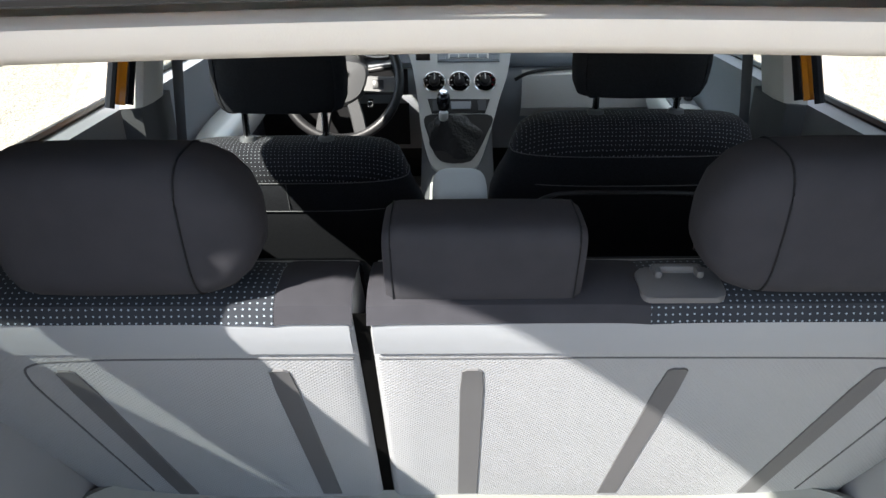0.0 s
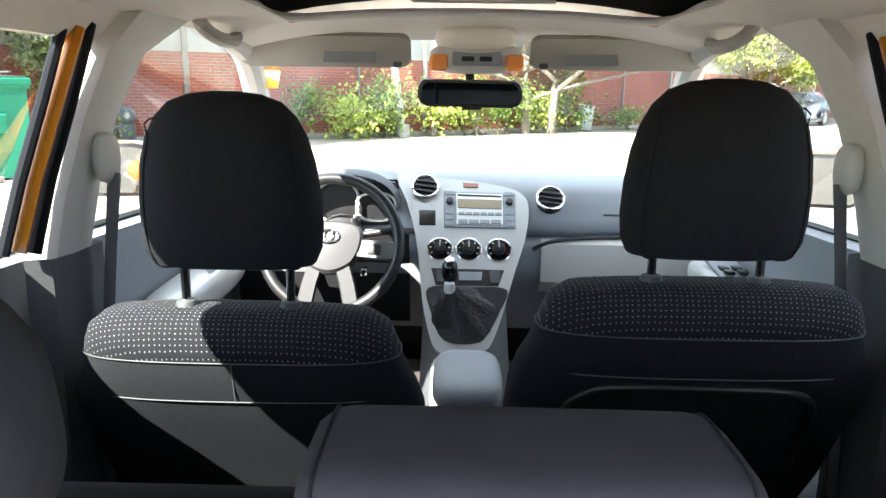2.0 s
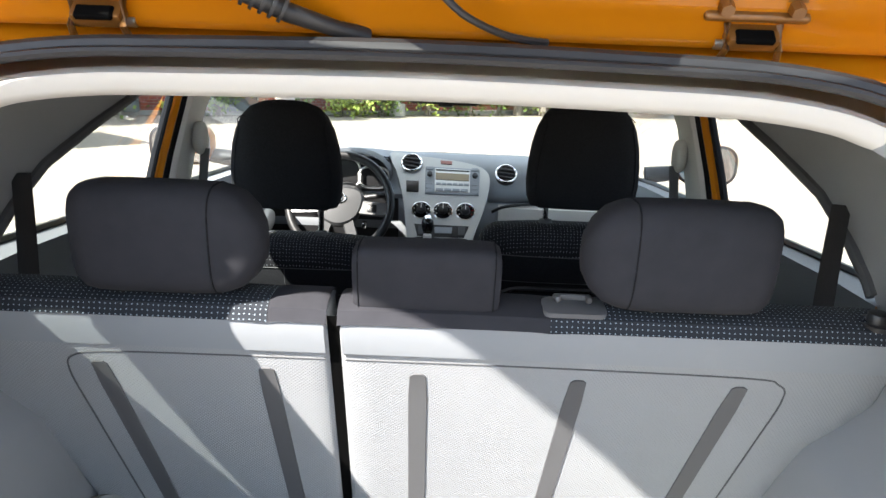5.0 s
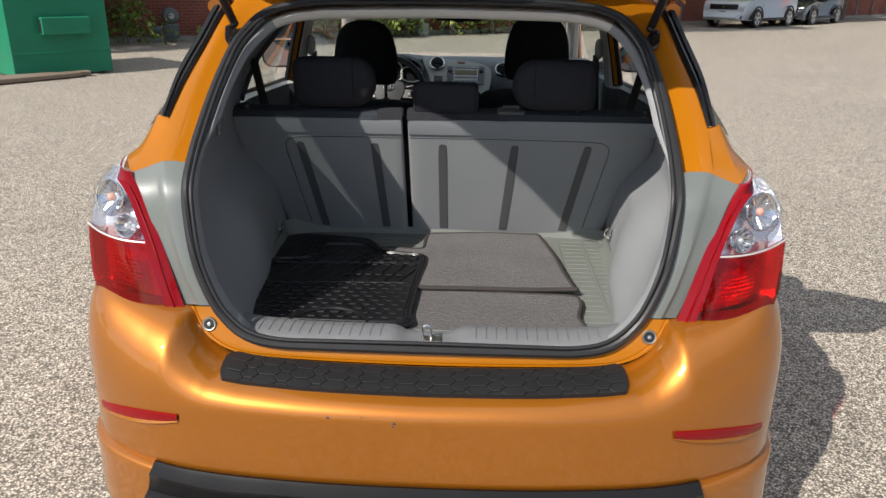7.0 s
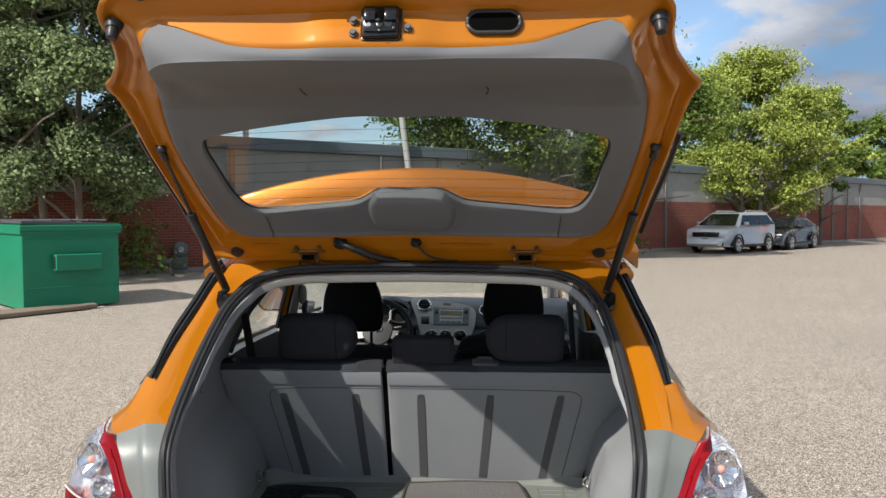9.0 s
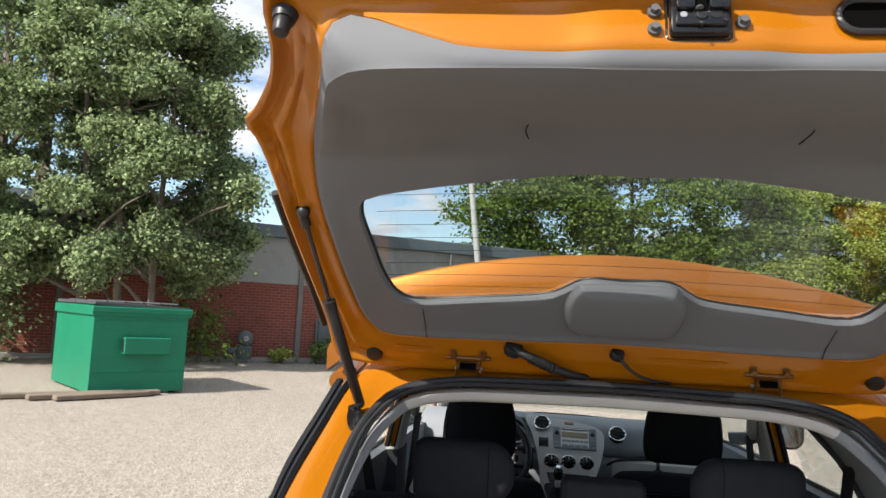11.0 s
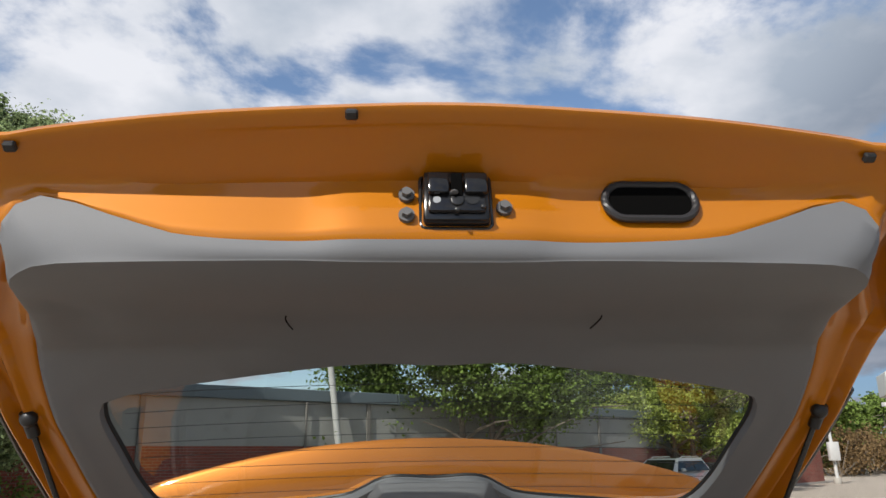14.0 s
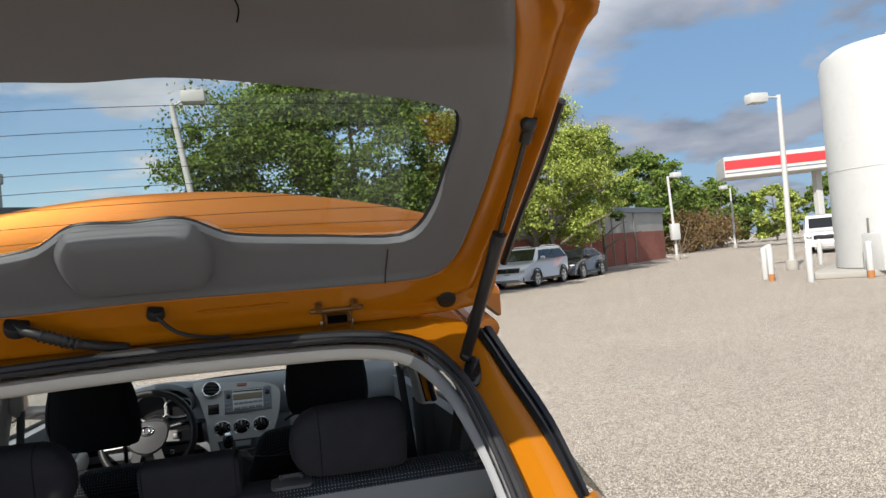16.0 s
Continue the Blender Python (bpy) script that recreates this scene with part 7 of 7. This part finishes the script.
# ---- plants ----
def leaf_mat(name, col, var):
    # broad colour noise makes whole clumps look lit or shaded
    m = mat(name, col, .6, 0, .5, .9, spec=.3)
    n, l = m.node_tree.nodes, m.node_tree.links
    p = n["Principled BSDF"]
    geo = n.new("ShaderNodeNewGeometry"); mr = n.new("ShaderNodeMapRange")
    mr.inputs["To Min"].default_value, mr.inputs["To Max"].default_value = 1 - var, 1 + var
    l.new(geo.outputs["Random Per Island"], mr.inputs["Value"])
    hv = n.new("ShaderNodeHueSaturation"); l.new(p.inputs["Base Color"].links[0].from_socket, hv.inputs["Color"]); l.new(mr.outputs["Result"], hv.inputs["Value"])
    l.new(hv.outputs["Color"], p.inputs["Base Color"])
    tl = n.new("ShaderNodeBsdfTranslucent"); l.new(hv.outputs["Color"], tl.inputs["Color"])
    mx = n.new("ShaderNodeMixShader"); mx.inputs[0].default_value = .42
    o = n["Material Output"]
    l.new(p.outputs[0], mx.inputs[1]); l.new(tl.outputs[0], mx.inputs[2]); l.new(mx.outputs[0], o.inputs["Surface"])
    return m


LEAF_DARK = leaf_mat("maple_leaves", (.255, .32, .155), .7)
LEAF_LIGHT = leaf_mat("light_leaves", (.36, .42, .10), .55)
LEAF_MID = leaf_mat("mid_leaves", (.16, .23, .05), .6)
LEAF_BROWN = leaf_mat("dry_shrub", (.20, .13, .06), .4)


def leaves(blobs, count, size, rng, flutter=1.0):
    """Many small folded leaves spread through the shells of some blobs."""
    cs, rs = np.array([b[0] for b in blobs]), np.array([b[1] for b in blobs])
    vol = rs.prod(axis=1) ** .8
    w = rng.choice(len(blobs), count, p=vol / vol.sum())
    unit = lambda a: a / np.linalg.norm(a, axis=1)[:, None]
    d = unit(rng.normal(size=(count, 3)))
    rad = np.minimum(np.abs(rng.normal(.8, .55, count)), 2.2)[:, None]
    p = cs[w] + d * rs[w] * rad
    n = unit(d * .5 + rng.normal(size=(count, 3)) * .6 + np.array([0, 0, .5]))
    a = unit(np.cross(n, rng.normal(size=(count, 3))))
    b = np.cross(n, a)
    s = (size * rng.uniform(.55, 1.4, count))[:, None]
    verts = np.stack([p - a * s * .5, p + b * s * .36 - n * s * .12, p + a * s * .5, p - b * s * .36 - n * s * .12], 1).reshape(-1, 3).tolist()
    faces = [f for k in range(0, 4 * count, 4) for f in ((k, k + 1, k + 2), (k, k + 2, k + 3))]
    return verts, faces


def leaf_object(name, verts, faces, material, parent, kind="stuff"):
    me = bpy.data.meshes.new(name)
    me.from_pydata(verts, [], faces)
    me.materials.append(material)
    ob = new(name, me)
    ob.parent = parent
    ob.matrix_parent_inverse = Matrix.Translation(-parent.location)
    return tagged(ob, kind=kind)


def tree(at, height, spread, crown_low, count, size, material, seed, label, trunks=1, depth=None, low=.18, wood_r=1.0, clump=1.0):
    rng = np.random.default_rng(seed)
    depth = depth or spread
    th = thing("tree", at, label, "tree")
    blobs = []
    wood = bmesh.new()
    x0, y0 = at[0], at[1]
    for k in range(trunks):
        ox = (k - (trunks - 1) / 2) * .8
        top = V(x0 + ox * 1.6 + rng.normal() * .2, y0 + rng.normal() * .2, height * .82)
        pts = [V(x0 + ox, y0 + .2 * k, 0), V(x0 + ox * 1.1 + rng.normal() * .08, y0, height * .3), top]
        tube(pts, [height * .017 * wood_r * f for f in np.linspace(1.15, .35, 10)], 8, n=10, bm=wood)
        for j in range(9):
            f = rng.uniform(.28, .9)
            s = Vector(spline(pts, 20)[int(f * 19)])
            a = rng.uniform(0, 6.28)
            L = spread * .42 * rng.uniform(.6, 1.05)
            e = s + V(math.cos(a) * L, math.sin(a) * L * depth / spread, height * rng.uniform(.05, .2))
            tube([s, s.lerp(e, .5) + V(0, 0, .2), e], [height * f * wood_r for f in (.009, .007, .004, .002)], 6, n=4, bm=wood)
    part("trunk", wood, BARK, th, "brown branching trunk")
    # boughs, each with its own clumps, so that the outline is uneven and has gaps
    boughs = 40 if count < 40000 else 130 if clump == 1 else 92
    for k in range(boughs):
        f = (k + rng.uniform(0, 1)) / boughs
        z = crown_low + (height - crown_low) * f
        prof_w = math.sin(math.pi * min(1, low + f * (.97 - low))) ** .7
        a, q = rng.uniform(0, 6.28), rng.uniform(.25, 1) ** .5
        c = np.array((x0 + math.cos(a) * spread * .42 * q * prof_w, y0 + math.sin(a) * depth * .40 * q * prof_w, z))
        R = spread * rng.uniform(.055, .105) * clump
        for j in range(9):
            d = rng.normal(size=3)
            d *= rng.uniform(.3, 1.1) / np.linalg.norm(d)
            r = R * rng.uniform(.26, .5)
            blobs.append((tuple(c + d * np.array((R, R * depth / spread, R * .62))), (r * 1.15, r, r * rng.uniform(.5, .8))))
    v, f = leaves(blobs, count, size, rng)
    leaf_object("crown", v, f, material, th)
    return th


def bush(s, out, r, h, count, size, material, seed, label="leafy green shrub growing against the brick wall", name="shrub"):
    rng = np.random.default_rng(seed)
    p = wall_at(s, 0, out)
    th = thing(name, tuple(p), label, "shrub", "shrubs along the wall")
    blobs = [((p.x + rng.normal() * r * .4, p.y + rng.normal() * r * .3, h * rng.uniform(.2, .85)), (r * rng.uniform(.35, .6), r * rng.uniform(.3, .5), h * rng.uniform(.18, .32))) for _ in range(9)]
    stems = bmesh.new()
    for c, _ in blobs[:6]:
        tube([V(p.x + rng.normal() * .1, p.y + rng.normal() * .1, 0), V(p.x, p.y, c[2] * .5), V(*c)], .015, 5, bm=stems)
    part("stems", stems, BARK, th)
    v, f = leaves(blobs, count, size, rng)
    leaf_object("foliage", v, f, material, th)


tree((-9.5, 14.1, 0), 9.3, 7.6, 1.9, 250000, .092, LEAF_DARK, 3, "tall dense dark green maple tree behind the dumpster", 3, 5.2, .30, .6, 1.02)
tree((-12.4, 14.6, 0), 12.0, 7.5, 1.8, 120000, .10, LEAF_DARK, 9, "dark green leafy tree beside another tree", 2)
pt = wall_at(12.6, 0, 1.0)
tree((pt.x, pt.y, 0), 8.0, 13.0, 2.9, 120000, .115, LEAF_MID, 5, "broad green tree in front of the brick wall", 2, 5.0)
pt = wall_at(26.6, 0, .7)
tree((pt.x, pt.y, 0), 8.5, 10.2, 2.2, 110000, .12, LEAF_LIGHT, 7, "broad light green tree over the parked cars", 2, 5.0)
pt = wall_at(33.0, 0, .9)
tree((pt.x, pt.y, 0), 7.6, 5.6, 3.0, 30000, .14, LEAF_MID, 11, "green tree at the end of the wall", 1)
for k, (s, out, r, h, c, mt) in enumerate(((-.2, .5, .9, 1.7, 420, LEAF_MID), (5.0, .5, .7, 1.5, 420, LEAF_MID), (6.2, .7, 1.0, 1.3, 600, LEAF_LIGHT), (7.4, .6, .9, 2.2, 700, LEAF_MID), (8.9, .6, .9, 1.4, 600, LEAF_LIGHT), (10.3, .7, 1.0, 1.6, 700, LEAF_MID), (11.6, .6, .9, 1.9, 700, LEAF_MID), (12.9, .7, 1.0, 1.3, 600, LEAF_LIGHT), (14.3, .6, 1.0, 2.3, 800, LEAF_MID), (3.0, .4, .5, .7, 200, LEAF_MID), (17.5, .7, 1.0, .9, 400, LEAF_MID), (1.9, .4, .4, .5, 140, LEAF_LIGHT), (-5.2, 1.2, 1.5, 2.6, 1600, LEAF_DARK), (-7.4, 1.4, 1.7, 3.0, 1800, LEAF_DARK), (-9.8, 1.2, 1.6, 2.7, 1600, LEAF_MID), (-12.0, 1.0, 1.6, 2.9, 1600, LEAF_DARK))):
    bush(s, out, r, h, c * 2, .11, mt, 40 + k)

# ---- light poles, bin ----
def light_pole(base, top, head, label):
    th = thing("street_lamp", tuple(base), label, "street lamp", "lot lights")
    base, top, head = Vector(base), Vector(top), Vector(head)
    part("footing", cyl(base, base + V(0, 0, .35), .22, .20, 16, bev=.02), CONCRETE, th)
    part("pole", cyl(base + V(0, 0, .2), top, .105, .080, 12), WHITEPAINT, th, "white painted steel pole")
    part("arm", cyl(top - (top - base).normalized() * .08, top.lerp(head, .6), .035, seg=8), WHITEPAINT, th)
    d = (head - top).normalized()
    part("lamp_head", box(head, (.66, .46, .34), .04, 2, Matrix.Rotation(math.atan2(d.y, d.x), 4, "Z")), WHITEPAINT, th, "boxy white lamp head")
    return th


light_pole((-1.55, 20.75, 0), (-2.36, 20.75, 6.55), (-1.75, 20.75, 6.72), "leaning white light pole by the brick wall")
pa = light_pole((17.64, 21.31, 0), (17.75, 21.31, 6.15), (16.85, 21.31, 6.05), "white light pole with a boxy lamp head")
pb = wall_at(44.4, 0, 1.1)
lb = light_pole(pb, pb + V(-.15, 0, 5.7), pb + V(.45, 0, 5.75), "white light pole far off with a box on it")
part("pole_box", box(pb + V(-.1, -.2, 1.9), (.62, .3, 1.1), .03), WHITEPAINT, lb)
light_pole((41.3, 59.0, 0), (41.3, 59.0, 5.6), (40.6, 59.0, 5.7), "white light pole far off")
bn_ = wall_at(15.6, 0, .35)
tb = thing("white_bin", tuple(bn_), "white plastic bin leaning by the brick wall", "bin")
part("bin_body", box(bn_ + V(0, 0, .42), (.42, .36, .80), .04, 2, pose(0, 0, 0, 3, 5, 20)), WHITEPAINT, tb)
part("bin_rim", box(bn_ + V(.03, 0, .83), (.46, .40, .05), .02, 2, pose(0, 0, 0, 3, 5, 20)), WHITEPAINT, tb)

# ---- parked cars ----
SUVWHITE = mat("white_car_paint", (0.562, 0.569, 0.577), .3, .1, .02, 2, coat=1.0)
CARBLACK = mat("dark_car_paint", (.022, .023, .028), .28, .3, .05, 2, coat=1.0)
CARGLASS = mat("dark_car_glass", (.012, .014, .016), .06, 0, .1, 2, spec=.35)


def parked_car(name, at, heading, L, Wd, H, hood_h, paint, label, suv):
    """A car built along +x as its front, then set in place."""
    th = thing(name, (0, 0, 0), label, "car", "parked cars")
    w = Wd / 2
    if suv:
        side = [(-L / 2, .55), (-L / 2 + .05, .95), (-L / 2 + .12, 1.05), (-L / 2 + .45, H - .06), (-L / 2 + .9, H), (.25, H - .01), (.65, H - .12), (1.25, hood_h + .07), (1.45, hood_h), (L / 2 - .25, hood_h - .10), (L / 2 - .05, hood_h - .25), (L / 2, .6), (L / 2 - .05, .28), (-L / 2 + .08, .30)]
    else:
        side = [(-L / 2, .55), (-L / 2 + .03, .95), (-L / 2 + .5, 1.02), (-L / 2 + 1.15, H - .05), (-L / 2 + 1.7, H), (.15, H - .01), (.45, H - .10), (1.15, hood_h + .05), (1.35, hood_h), (L / 2 - .35, hood_h - .12), (L / 2 - .06, hood_h - .28), (L / 2, .55), (L / 2 - .05, .22), (-L / 2 + .08, .24)]
    pts = spline(side, 70, True)
    belt_z = hood_h + .06
    rows = []
    for f in (-1, -.97, -.88, -.6, 0, .6, .88, .97, 1):
        row = []
        for x, z in pts:
            tuck = max(0, (z - belt_z) / (H - belt_z)) * .26 if z > belt_z else 0
            nose = .12 * max(0, abs(x) - L / 2 + .5) ** 2 / .25
            k = 1 if abs(f) < .9 else (.985 if abs(f) < .98 else .955)
            row.append(V(x * (1 if abs(f) < .9 else .995), f * (w - tuck - nose), .6 + (z - .6) * k))
        rows.append(row)
    part("body", capped(rows), paint, th, "", sharp=.8)
    roofx = (-L / 2 + .65, .18) if suv else (-L / 2 + 1.3, .05)
    for sy in (-1, 1):
        y = lambda z: sy * (w - .26 * max(0, (z - belt_z) / (H - belt_z)) + .004)
        z0, z1 = belt_z + .02, H - .13
        xs = [(-L / 2 + (.35 if suv else .85), -L / 2 + (.62 if suv else 1.25)), (-.55, -.55), (-.48, -.48), (.35, .30), (.42, .36), (1.10, .60)]
        for (a0, a1), (b0, b1) in zip(xs[::2], xs[1::2]):
            part("side_window", capped([[V(a0, y(z0), z0), V(b0, y(z0), z0), V(b1, y(z1), z1), V(a1, y(z1), z1)], [V(a0, y(z0) * .97, z0), V(b0, y(z0) * .97, z0), V(b1, y(z1) * .97, z1), V(a1, y(z1) * .97, z1)]]), CARGLASS, th, "", False)
        for x in (L / 2 - .92, -L / 2 + .85):
            m = Matrix.Translation((x, sy * (w - .10), .34)) @ pose(0, 0, 0, -90 * sy)
            wh = part("wheel", lathe([(0, .10), (.06, .11), (.20, .105), (.225, .115), (.225, -.10), (0, -.10)], m, 24), SILVERPLASTIC, th)
            part("tyre", lathe([(.225, .11), (.26, .125), (.32, .12), (.34, .09), (.34, -.09), (.3, -.11), (.22, -.1)], m, 28), RUBBER, wh)
            for k in range(5):
                part("spoke_gap", box((0, 0, 0), (.075, .11, .012), .01, 1, m @ pose(0, 0, 0, 0, 0, 72 * k) @ pose(0, .14, .108)), BLACK, wh)
            part("wheel_arch", tube([V(x + .40 * math.cos(a), sy * (w + .002), .36 + .40 * math.sin(a)) for a in np.linspace(0, math.pi, 15)], .03, 6), BLACK if suv else paint, th)
        part("headlight", rounded_block((L / 2 - .17, sy * (w - .30), hood_h - .27), (.22, .42, .13), 3), LAMPSILVER, th)
        part("fog_lamp", rounded_block((L / 2 - .07, sy * (w - .28), .48), (.10, .24, .12), 3), SILVERPLASTIC if suv else BLACK, th)
        mr = part("door_mirror", rounded_block((.85, sy * (w + .08), belt_z + .07), (.14, .20, .14), 3), paint, th)
        part("sill", box((0, sy * (w - .02), .30), (L - 1.9, .06, .10), .02), BLACK, th)
    zt, zb = H - .10, hood_h + .06
    wx = (.60, 1.30) if suv else (.42, 1.20)
    part("windscreen", capped([[V(wx[0] + d, -w + .33, zt + d), V(wx[0] + d, w - .33, zt + d), V(wx[1] + d, w - .16, zb + d), V(wx[1] + d, -w + .16, zb + d)] for d in (-.02, .018)]), CARGLASS, th, "", False)
    part("grille", box((L / 2 - .03, 0, hood_h - .30), (.08, Wd * .60, .20 if suv else .14), .02), BLACK, th)
    part("lower_grille", box((L / 2 - .02, 0, .42), (.09, Wd * (.80 if suv else .55), .22), .03), BLACK, th)
    if suv:
        part("skid_plate", box((L / 2 + .005, 0, .31), (.09, Wd * .62, .07), .02), SILVERPLASTIC, th)
    part("number_plate", box((L / 2 + .025, 0, .58), (.02, .32, .15), .004), WHITEPAINT, th)
    part("plate_bar", box((L / 2 + .037, 0, .58), (.004, .22, .05), 0), DASH, th)
    part("grille_badge", cyl((L / 2 + .01, 0, hood_h - .30), (L / 2 + .025, 0, hood_h - .30), .06, seg=16), CHROME, th)
    part("chrome_strip", box((L / 2 + .01, 0, hood_h - .22), (.02, Wd * .6, .02), .005), CHROME, th)
    if suv:
        for sy in (-1, 1):
            part("roof_rack", tube([(-L / 2 + .7, sy * (w - .30), H - .02), (-L / 2 + .8, sy * (w - .30), H + .04), (.1, sy * (w - .30), H + .04), (.2, sy * (w - .31), H - .03)], .02, 6), SILVERPLASTIC, th)
    th.matrix_basis = Matrix.Translation(at) @ Matrix.Rotation(radians(heading), 4, "Z")
    return th


parked_car("parked_suv", (10.77, 29.05, 0), 225, 4.45, 1.84, 1.64, 1.05, SUVWHITE, "white compact sport utility vehicle parked by the brick wall", True)
parked_car("parked_sedan", (14.07, 32.04, 0), 227, 4.5, 1.76, 1.43, .92, CARBLACK, "dark grey sedan parked behind a white vehicle", False)

# ---- filling station ----
tank = thing("storage_tank", (17.6, 16.4, 0), "tall white upright storage tank on a kerbed concrete pad", "tank")
tc_ = Matrix.Translation((17.6, 16.4, 0))
part("tank_shell", lathe([(0, .2), (1.82, .2), (1.82, 5.92), (1.73, 6.2), (1.4, 6.43), (.84, 6.56), (0, 6.6)], tc_, 56), WHITEPAINT, tank, "white painted steel shell")
for z in (2.95,):
    part("weld_band", tube([tc_ @ V(1.822 * math.cos(a), 1.822 * math.sin(a), z) for a in np.linspace(0, 6.283, 57)[:-1]], .012, 6, True), WHITEPAINT, tank)
part("vent_cap", cyl((17.6, 16.4, 6.56), (17.6, 16.4, 6.76), .12, seg=14), STEEL, tank)
part("tank_cabinet", box((15.9, 15.3, .65), (1.0, .7, 1.0), .03), WHITEPAINT, tank)
part("gauge_post", cyl((15.75, 15.75, .1), (15.75, 15.75, 1.55), .03, seg=8), STEEL, tank)
pad_ = tagged(part("concrete_pad", box((17.9, 16.3, .09), (5.2, 5.0, .18), .03, 2, pose(0, 0, 0, 0, 0, 42)), CONCRETE), "kerbed concrete pad under a tank", "pad", kind="structure")
for k, (x, y) in enumerate(((14.43, 18.42), (13.95, 17.5), (15.3, 19.5), (16.3, 20.8), (17.6, 22.4), (13.75, 15.66), (15.05, 15.05), (19.8, 22.5))):
    b = thing("bollard", (x, y, 0), "white painted steel bollard with rust stains", "bollard", "bollards round the tank")
    part("post", cyl((x, y, 0), (x, y, .92), .085, seg=16, bev=.01, bm=None), WHITEPAINT, b)
    part("dome", ball((x, y, .91), (.085, .085, .05), 14), WHITEPAINT, b)
    if k in (1, 6):
        part("rust_stain", lathe([(.0865, .0), (.0868, .16), (.0862, .20)], Matrix.Translation((x, y, 0)), 16), RUST, b, "rusted foot of the post")
can = thing("station_canopy", (44, 51, 0), "white and red filling station canopy on columns", "canopy")
part("fascia", box((43.7, 51.4, 6.85), (14, 4.2, 1.7), .05, 1, pose(0, 0, 0, 0, 0, -25)), WHITEPAINT, can, "", False)
part("red_band", box((42.82, 49.50, 7.0), (13.9, .06, .75), .01, 1, pose(0, 0, 0, 0, 0, -25)), REDPAINT, can, "", False)
part("grey_line", box((42.82, 49.50, 6.35), (13.9, .05, .10), .01, 1, pose(0, 0, 0, 0, 0, -25)), FASCIA, can, "", False)
for x, y in ((44.2, 51.3), (46.5, 50.26), (49.2, 49.0)):
    part("column", box((x, y, 2.98), (.55, .55, 6.04), .03, 1), WHITEPAINT, can, "", False)
# van at the pumps
van = thing("white_van", (0, 0, 0), "white delivery van at the filling station", "van", "parked cars")
sec = spline([(-2.6, .5), (-2.6, 1.9), (-2.4, 2.05), (.9, 2.05), (1.2, 1.95), (1.75, 1.25), (2.5, 1.1), (2.65, .9), (2.65, .45), (2.5, .35), (-2.5, .38)], 60, True)
part("body", capped([[V(x, y * (1 - .08 * max(0, z - 1.1)), z) for x, z in sec] for y in (-.98, -.94, -.5, .5, .94, .98)]), SUVWHITE, van)
part("windscreen", box((1.52, 0, 1.60), (.05, 1.55, .62), .02, 1, pose(0, 0, 0, 0, -37)), CARGLASS, van)
part("grille", box((2.66, 0, .85), (.05, 1.1, .24), .02), BLACK, van)
part("front_bumper", box((2.68, 0, .52), (.10, 1.85, .20), .04), SILVERPLASTIC, van)
for sy in (-1, 1):
    part("headlight", box((2.64, sy * .75, .86), (.06, .28, .20), .03), CHROME, van)
    part("door_mirror", box((1.45, sy * 1.12, 1.45), (.10, .16, .30), .03), BLACK, van)
    part("side_window", box((.95, sy * .945, 1.55), (.75, .03, .5), .02), CARGLASS, van)
    for x in (1.75, -1.6):
        part("tyre", cyl((x, sy * .72, .36), (x, sy * .98, .36), .36, seg=24, bev=.03), RUBBER, van)
van.matrix_basis = Matrix.Translation((29.6, 33.6, 0)) @ Matrix.Rotation(radians(228), 4, "Z")
# far scrub and trees behind the station
for k, (x, y, h, sprd, mt, n) in enumerate(((34.6, 61, 9.4, 10.5, LEAF_MID, 9000), (40, 69, 8, 9, LEAF_MID, 5000), (28.5, 59, 9.0, 9, LEAF_LIGHT, 7000), (45, 78, 8.5, 12, LEAF_MID, 4500), (56, 84, 8, 14, LEAF_MID, 4500), (47, 73, 6.5, 9, LEAF_MID, 3500), (43.5, 73, 6.2, 8, LEAF_MID, 3500), (54, 80, 7, 10, LEAF_MID, 4500), (61, 79, 6.5, 10, LEAF_LIGHT, 4500), (67.5, 77, 7, 10, LEAF_MID, 4500), (75, 76, 7, 11, LEAF_MID, 4500))):
    tree((x, y, 0), h, sprd, 2.2 if k == 0 else .7, int(n * 1.5), .30 if k < 3 else .42, mt, 70 + k, "green tree far behind the filling station", 1, sprd * .6)
for k, (x, y) in enumerate(((36.0, 59.5), (38.4, 62), (41.0, 65), (43.8, 67), (46.5, 69))):
    rng = np.random.default_rng(90 + k)
    th = thing("dry_shrub", (x, y, 0), "brown dry shrub at the lot's edge", "shrub", "dry shrubs")
    stems = bmesh.new()
    blobs = [((x + rng.normal() * 1.3, y + rng.normal() * 1.2, rng.uniform(.6, 3.4)), (1.1, 1.0, .9)) for _ in range(9)]
    for c, _ in blobs:
        tube([V(x, y, 0), V(*c)], .05, 5, bm=stems)
    part("stems", stems, BARK, th)
    v, f = leaves(blobs, 1500, .24, rng)
    leaf_object("foliage", v, f, LEAF_BROWN, th)
# unseen trees added behind the viewer, for reflections and the horizon
for k, (x, y) in enumerate(((-25, -28), (4, -40), (28, -30), (-38, -4))):
    tree((x, y, 0), 9, 11, 1.5, 2500, .5, LEAF_MID, 130 + k, "unseen green tree added across the lot for reflections")
